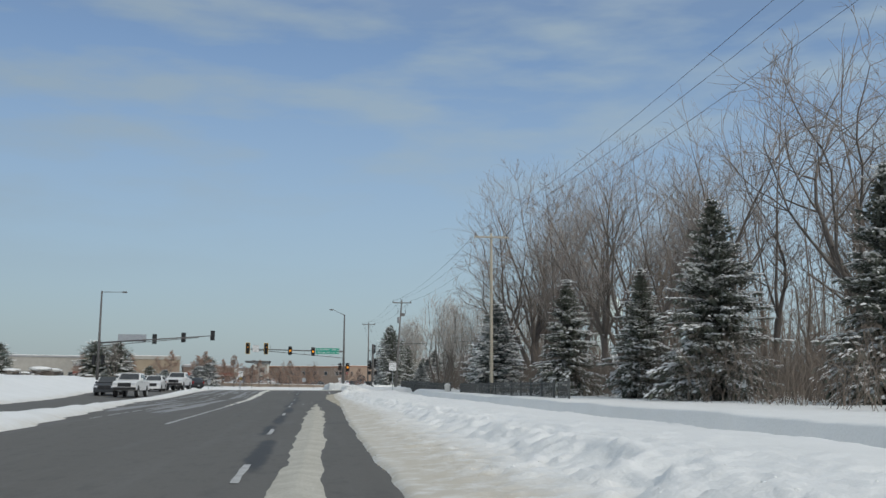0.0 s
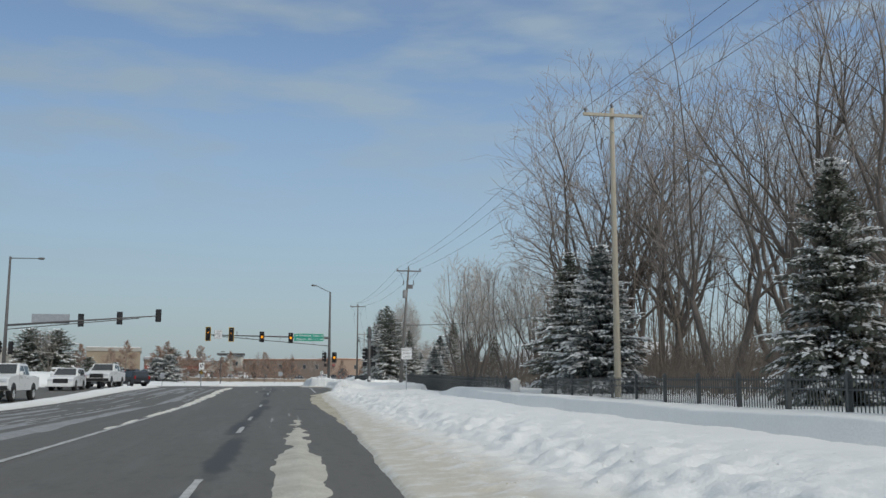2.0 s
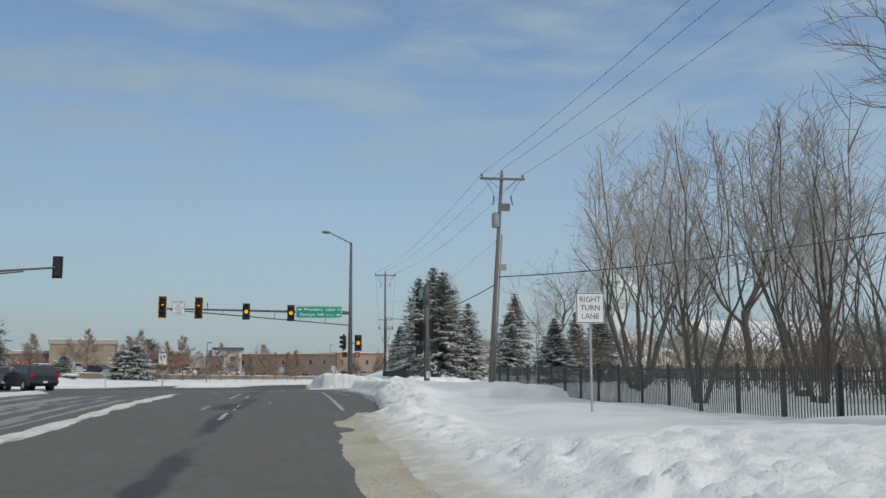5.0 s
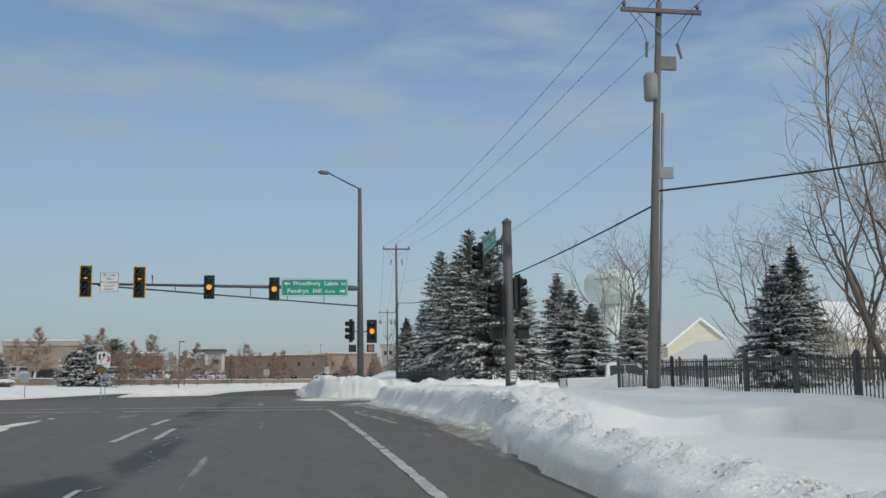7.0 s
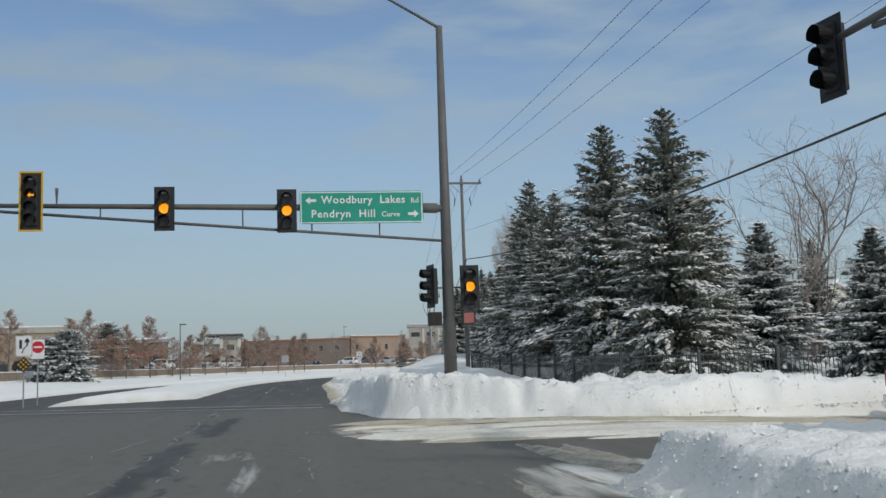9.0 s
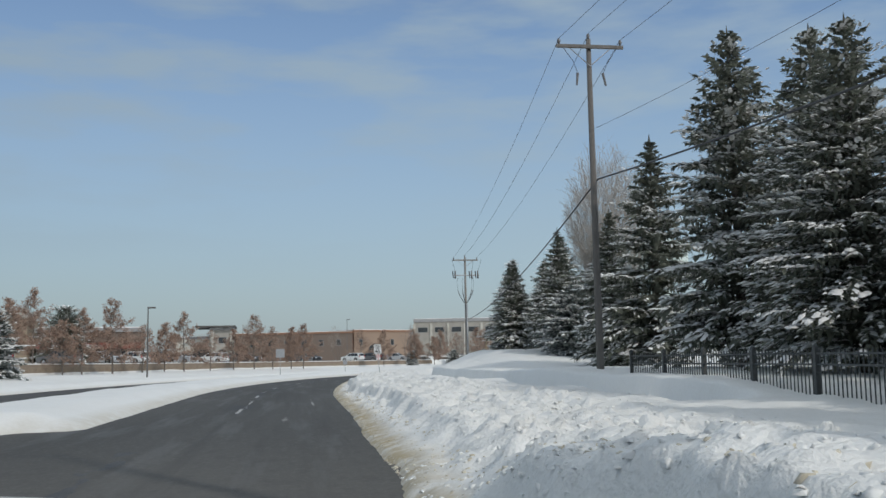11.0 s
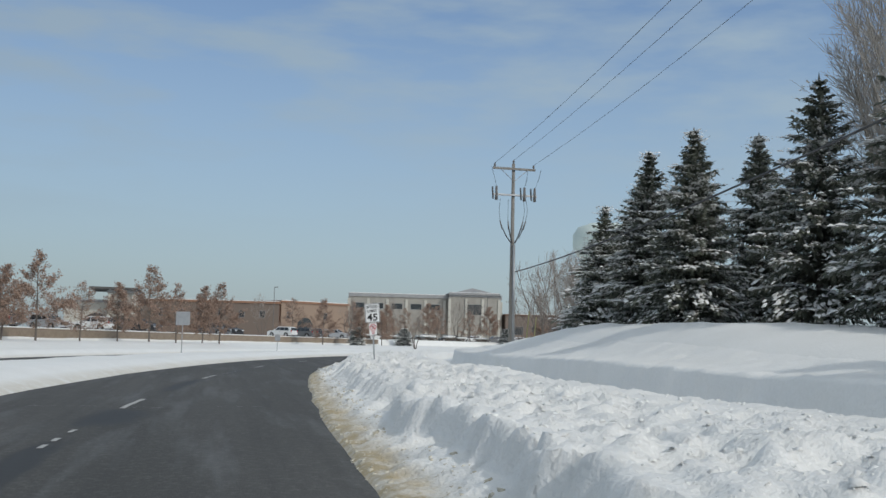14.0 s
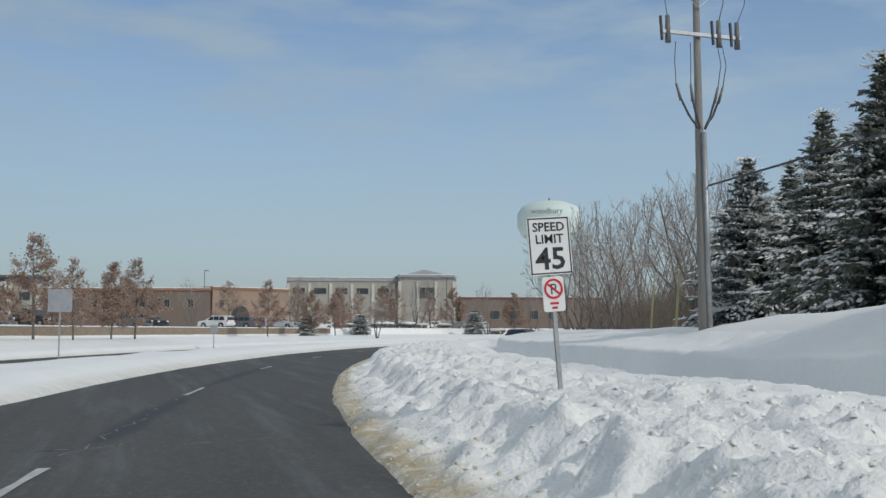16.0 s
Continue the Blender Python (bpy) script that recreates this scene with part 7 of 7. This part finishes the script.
for x in (0.5, 5.7):
    part("pilaster", boxed(x - 0.45, x + 0.45, -0.4, -0.003, -1.4, 9.3, bevel=0.03), M["pale_stucco"], corner_shop, "pale pilaster")
# shops across the road before the crossing
block("corner_store", pose(-51.5, 295, LOT - 0.5, 0, 0, 8), 13.4, 20, 7.4, "tan_stucco", "tan corner store with a red band and snowy roof", cap=1.0, cap_mat="stucco", windows=[(2.5 + 4 * i, 1.8, 2.6, 2.2) for i in range(3)])
for x0, w in ((-68.5, 17), (-37.5, 15)):
    block("store_wing", pose(x0, 297.5 if x0 < -40 else 299.2, LOT - 0.5, 0, 0, 8), w, 18, 5.4, "brown_and_shaded_brick", "low brick store wing with a red canopy", cap=0.6, windows=[(2.2 + 3.6 * i, 1.8, 2.4, 2.2) for i in range(int(w / 3.6))])
    cn = thing("store_canopy", pose(x0, 296.6 if x0 < -40 else 298.3, LOT + 2.4, 0, 0, 8), "red canopy band over the store windows", "canopy")
    part("band", boxed(0.2, w - 0.2, -0.3, 0.55, 0, 0.9, bevel=0.05), M["red_band"], cn)
block("far_shop", pose(-92, 315, LOT, 0, 0, 14), 24, 22, 8.0, "stucco", "pale distant shop behind snowy shrubs", windows=[(3 + 4 * i, 2.2, 2.6, 2.4) for i in range(5)])
block("left_shop", pose(-96, 232, LOT, 0, 0, 24), 26, 20, 7.2, "stucco", "pale low building behind snowy hedges", windows=[(3 + 4 * i, 3.2, 2.4, 2.0) for i in range(6)])


def house(m, w, dp, h, rise, label, windows=()):
    """A house with a gable to -y: walls, two roof slopes under snow, door and windows."""
    ob = thing("house", m, label, "house")
    bm = bmesh.new()
    pr = [(0, -1), (w, -1), (w, h), (w / 2, h + rise), (0, h)]
    f0 = [bm.verts.new((x, 0, z)) for x, z in pr]
    f1 = [bm.verts.new((x, dp, z)) for x, z in pr]
    bm.faces.new(f0)
    bm.faces.new(f1[::-1])
    for i in range(5):
        j = (i + 1) % 5
        bm.faces.new((f0[j], f0[i], f1[i], f1[j]))
    bmesh.ops.recalc_face_normals(bm, faces=bm.faces[:])
    part("wall", bm, M["siding"], ob)
    for sg in (0, 1):
        rb = bmesh.new()
        xe, ze = (-0.5, h - 0.5 * rise / (w / 2)) if sg == 0 else (w + 0.5, h - 0.5 * rise / (w / 2))
        lo = [Vector((xe, -0.5, ze)), Vector((xe, dp + 0.5, ze))]
        hi = [Vector((w / 2, -0.5, h + rise)), Vector((w / 2, dp + 0.5, h + rise))]
        vs = [rb.verts.new(p + Vector((0, 0, k))) for k in (0.03, 0.32) for p in (lo[0], lo[1], hi[1], hi[0])]
        for f in ((0, 1, 2, 3), (4, 5, 6, 7), (0, 1, 5, 4), (1, 2, 6, 5), (2, 3, 7, 6), (3, 0, 4, 7)):
            rb.faces.new([vs[i] for i in f])
        bmesh.ops.recalc_face_normals(rb, faces=rb.faces[:])
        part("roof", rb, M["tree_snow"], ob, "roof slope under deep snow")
    for x, z, ww, hh in windows:
        fr = part("window", boxed(x - ww / 2 - 0.08, x + ww / 2 + 0.08, -0.05, 0.02, z - hh / 2 - 0.08, z + hh / 2 + 0.08), M["sign_white"], ob)
        part("pane", boxed(x - ww / 2, x + ww / 2, -0.06, -0.052, z - hh / 2, z + hh / 2), M["dark_glass"], fr)
    return ob


house(pose(32.0, 163.0, -0.9, 0, 0, 10), 7.0, 9, 2.7, 1.6, "cream garage wing of a house under a snowy roof", ((3.7, 1.4, 2.6, 2.0),))
house(pose(58.5, 168.5, 0.6, 0, 0, 100), 12, 16, 3.2, 2.8, "cream house with a steep snow-covered roof", ((3, 1.6, 1.2, 1.4), (8, 1.6, 1.2, 1.4)))
house(pose(45, 206, 1.0, 0, 0, 12), 9, 12, 3.6, 3.0, "pale green house behind the spruces", ((3, 1.6, 1.2, 1.4), (8, 1.6, 1.2, 1.4)))

# retaining wall along the lot, with a rail of snow on it
wall_y = np.arange(186, 372, 4.0)
for i, (ya, yb) in enumerate(zip(wall_y, wall_y[1:])):
    (ca, sa), (cb_, sb) = centre(ya), centre(yb)
    a, b = Vector((float(ca - 31 * sa), ya, 0)), Vector((float(cb_ - 31 * sb), yb, 0))
    if i == 0:
        walls = thing("retaining_wall", pose(0, 0, 0), "long brown stone retaining wall capped with snow", "wall")
    d = (b - a)
    yaw = math.degrees(math.atan2(d.y, d.x))
    st = part("wall_length", boxed(0, d.length - 0.004, -0.3, 0.3, 0.2, LOT, bevel=0.03), M["wall_stone"], walls)
    st.matrix_basis = pose(a.x, a.y, 0, 0, 0, yaw)
    cp = part("snow_cap", boxed(0, d.length - 0.004, -0.32, 0.4, LOT + 0.004, LOT + 0.12, bevel=0.05), M["tree_snow"], walls)
    cp.matrix_basis = pose(a.x, a.y, 0, 0, 0, yaw)
rng_c = random.Random(8)
for i in range(26):
    y = 236 + i * 5.6 + rng_c.uniform(-1, 1)
    cx, sec = centre(y)
    src = (silver, white, grey, dark)[i % 4]
    if i == 0:
        park(silver, float(cx - 36 * sec), y, 60, LOT)
    elif rng_c.random() < 0.8:
        again(src, float(cx - rng_c.choice((36, 37, 43)) * sec), y, rng_c.uniform(40, 75) + rng_c.choice((0, 180)), LOT, "parked car in the shopping lot behind the wall")
for i in range(9):
    again((silver, dark, white, grey)[i % 4], 24 + 6.5 * i, 408 + 2.5 * i, 95, LOT, "parked car in front of the mall")
again(dark, 43.0, 318.0, 205, None, "distant car coming round the bend")


# ---------- lamps, water tower ----------
def lamp_post(x, y, top, label):
    g = ground_at(x, y)
    ob = thing("street_lamp", pose(x, y, g), label, "street lamp", "parking lot lamps")
    part("pole", tubed([(0, 0, -0.3), (0, 0, top - g)], [0.09, 0.06], 8), M["steel"], ob)
    part("lamp_head", boxed(-0.05, 0.75, -0.2, 0.2, top - g - 0.02, top - g + 0.14, bevel=0.04), M["steel"], ob)


for x, y, top in ((-14.6, 250.0, 7.4), (13.2, 404.0, 12.9), (66.0, 420.0, 13.0), (-52.0, 330.0, 10.5)):
    lamp_post(x, y, top, "dark square lamp post of the parking lot")

tower = thing("water_tower", pose(213.5, 700, 4.8), "pale green water tower with a rounded tank", "water tower")
M["tower_paint"] = material("tower_paint", (0.55, 0.64, 0.60), (0.64, 0.72, 0.68), 0.05, 0.6, 0.05, fine=1)
part("column", tubed([(0, 0, -2), (0, 0, 14), (0, 0, 44)], [9, 6.5, 7.5], 24), M["tower_paint"], tower, smooth=True)
part("tank", tubed([(0, 0, 44), (0, 0, 48), (0, 0, 53), (0, 0, 60), (0, 0, 64), (0, 0, 66.5), (0, 0, 67.3)], [7, 15, 17.5, 17.5, 15, 8.5, 1], 36), M["tower_paint"], tower, "pale green tank", True)
M["tower_text"] = material("tower_text", (0.12, 0.13, 0.13), (0.18, 0.19, 0.19), 0.2, 0.6, 0)
lettering("woodbury", 4.0, M["tower_text"], tower, pose(-8.4, -15.9, 59.6, 90, 0, -28))
part("rail", tubed([(0, 0, 67.2), (0, 0, 69)], 0.4, 6), M["steel"], tower)

# ---------- planting across the road ----------
put("o1", oak(31, 9.6), ((-19.7, 260, 0.85), (-13.9, 276, 0.78), (-6.0, 295, 0.83), (1.2, 306, 0.74), (17, 340, 0.74), (-34, 246, 0.78), (-60, 270, 0.78), (-22.5, 258, 0.74), (-26.5, 254, 0.83)), group="oaks along the retaining wall")
put("o2", oak(32, 8.2), ((-15.8, 272, 0.74), (-0.7, 303, 0.80), (24.6, 352, 0.78), (30.5, 365, 0.78), (-28, 251, 0.80), (-45, 255, 0.87), (-8.5, 288, 0.70), (30, 398, 0.96), (47, 400, 1.00), (60, 397, 0.96), (72, 395, 1.00), (35, 385, 0.87)), group="oaks along the retaining wall")
put("o3", oak(33, 7.8, 0.4, "young oak with sparse brown leaves"), ((-17.8, 268, 0.74), (-3.4, 298, 0.83), (14, 360, 0.87), (40, 392, 0.87), (-24, 256, 0.74), (46, 388, 0.96), (55, 396, 0.87), (-11.2, 282, 0.70), (-38, 250, 0.78)), group="oaks along the retaining wall")
put("s1", spruce(41, 3.4, 2.0, 0.9, "blue_needles", "low snowy pine in the lot's planting", power=0.55), ((-23.0, 227, 1.5), (24.0, 352, 0.9), (36, 372, 1.0), (62, 390, 1.2), (-40, 205, 1.3), (-31, 215, 1.0), (-25.5, 229, 1.35), (16.3, 204.8, 1.2), (18.3, 206.5, 1.05)))
put("s2", spruce(42, 5.6, 3.6, 0.6, "needles", "broad dark pine dusted with snow beyond the road", power=0.5), ((-38.8, 204, 1.3), (-72, 196, 1.2), (-62, 118, 1.15), (-52, 172, 0.9), (-27.5, 172, 0.45), (-28, 275, 1.25), (-43.5, 206, 1.35)))
put("t1", bare_tree(51, 9, 0.11, 3, wide=0.28, mains=3, sub=6, tw=3, fork=0.25, label="leafless upright tree across the road")[0], ((-52, 128, 1.0), (-44, 120, 0.8), (-36, 186, 0.8), (-70, 150, 1.0), (34, 352, 0.8), (-10, 345, 1.0), (10, 385, 1.0), (58, 405, 1.1), (40, 402, 1.1), (53, 398, 1.2), (66, 394, 1.15), (77, 398, 1.1), (26, 378, 1.0), (83, 402, 1.2), (-8, 462, 1.3), (2, 470, 1.4), (-24, 455, 1.3)))


def shrub(seed, w, label="low rounded shrub under a cap of snow"):
    rng = random.Random(seed)
    ob = thing("shrub", Matrix(), label, "shrub", "snowy shrubs")
    segs = []
    for _ in range(80):
        a = rng.uniform(0, 6.3)
        w_ = Vector((math.cos(a) * rng.uniform(0.2, 1.0), math.sin(a) * rng.uniform(0.2, 1.0), rng.uniform(0.4, 1.1))).normalized()
        p = Vector((math.cos(a) * 0.15, math.sin(a) * 0.15, -0.1))
        q = p + w_ * w * rng.uniform(0.5, 0.75)
        segs.append((p, q, 0.014, 0.01))
        for _ in range(3):
            e = q + (w_ + Vector((rng.gauss(0, 0.6), rng.gauss(0, 0.6), rng.gauss(0, 0.4)))).normalized() * w * 0.3
            segs.append((q, e, 0.012, 0.007))
    v, f = branch_mesh(segs)
    raw("twigs", v, f, M["brush"], ob)
    cb = bmesh.new()
    bmesh.ops.create_icosphere(cb, subdivisions=3, radius=1.0)
    for vert in cb.verts:
        c = vert.co
        k = 1 + 0.25 * (noise.noise(c * 2.2 + Vector((seed, 0, 0))))
        vert.co = Vector((c.x * w * 0.8 * k, c.y * w * 0.8 * k, w * 0.62 + c.z * w * 0.17 * k))
    part("snow_cap", cb, M["tree_snow"], ob, smooth=True)
    return ob


sh = []
rng_s = random.Random(3)
for i in range(26):
    sh.append((rng_s.uniform(-48, -29), rng_s.uniform(66, 122), rng_s.uniform(0.8, 1.3)))
for i in range(14):
    sh.append((rng_s.uniform(-60, -28), rng_s.uniform(176, 240), rng_s.uniform(0.8, 1.2)))
for i in range(24):
    sh.append((26 + 3.1 * i + rng_s.uniform(-1, 1), 392 + 0.6 * i + rng_s.uniform(-3, 3), rng_s.uniform(1.0, 1.7)))
put("sh", shrub(61, 1.1), sh)
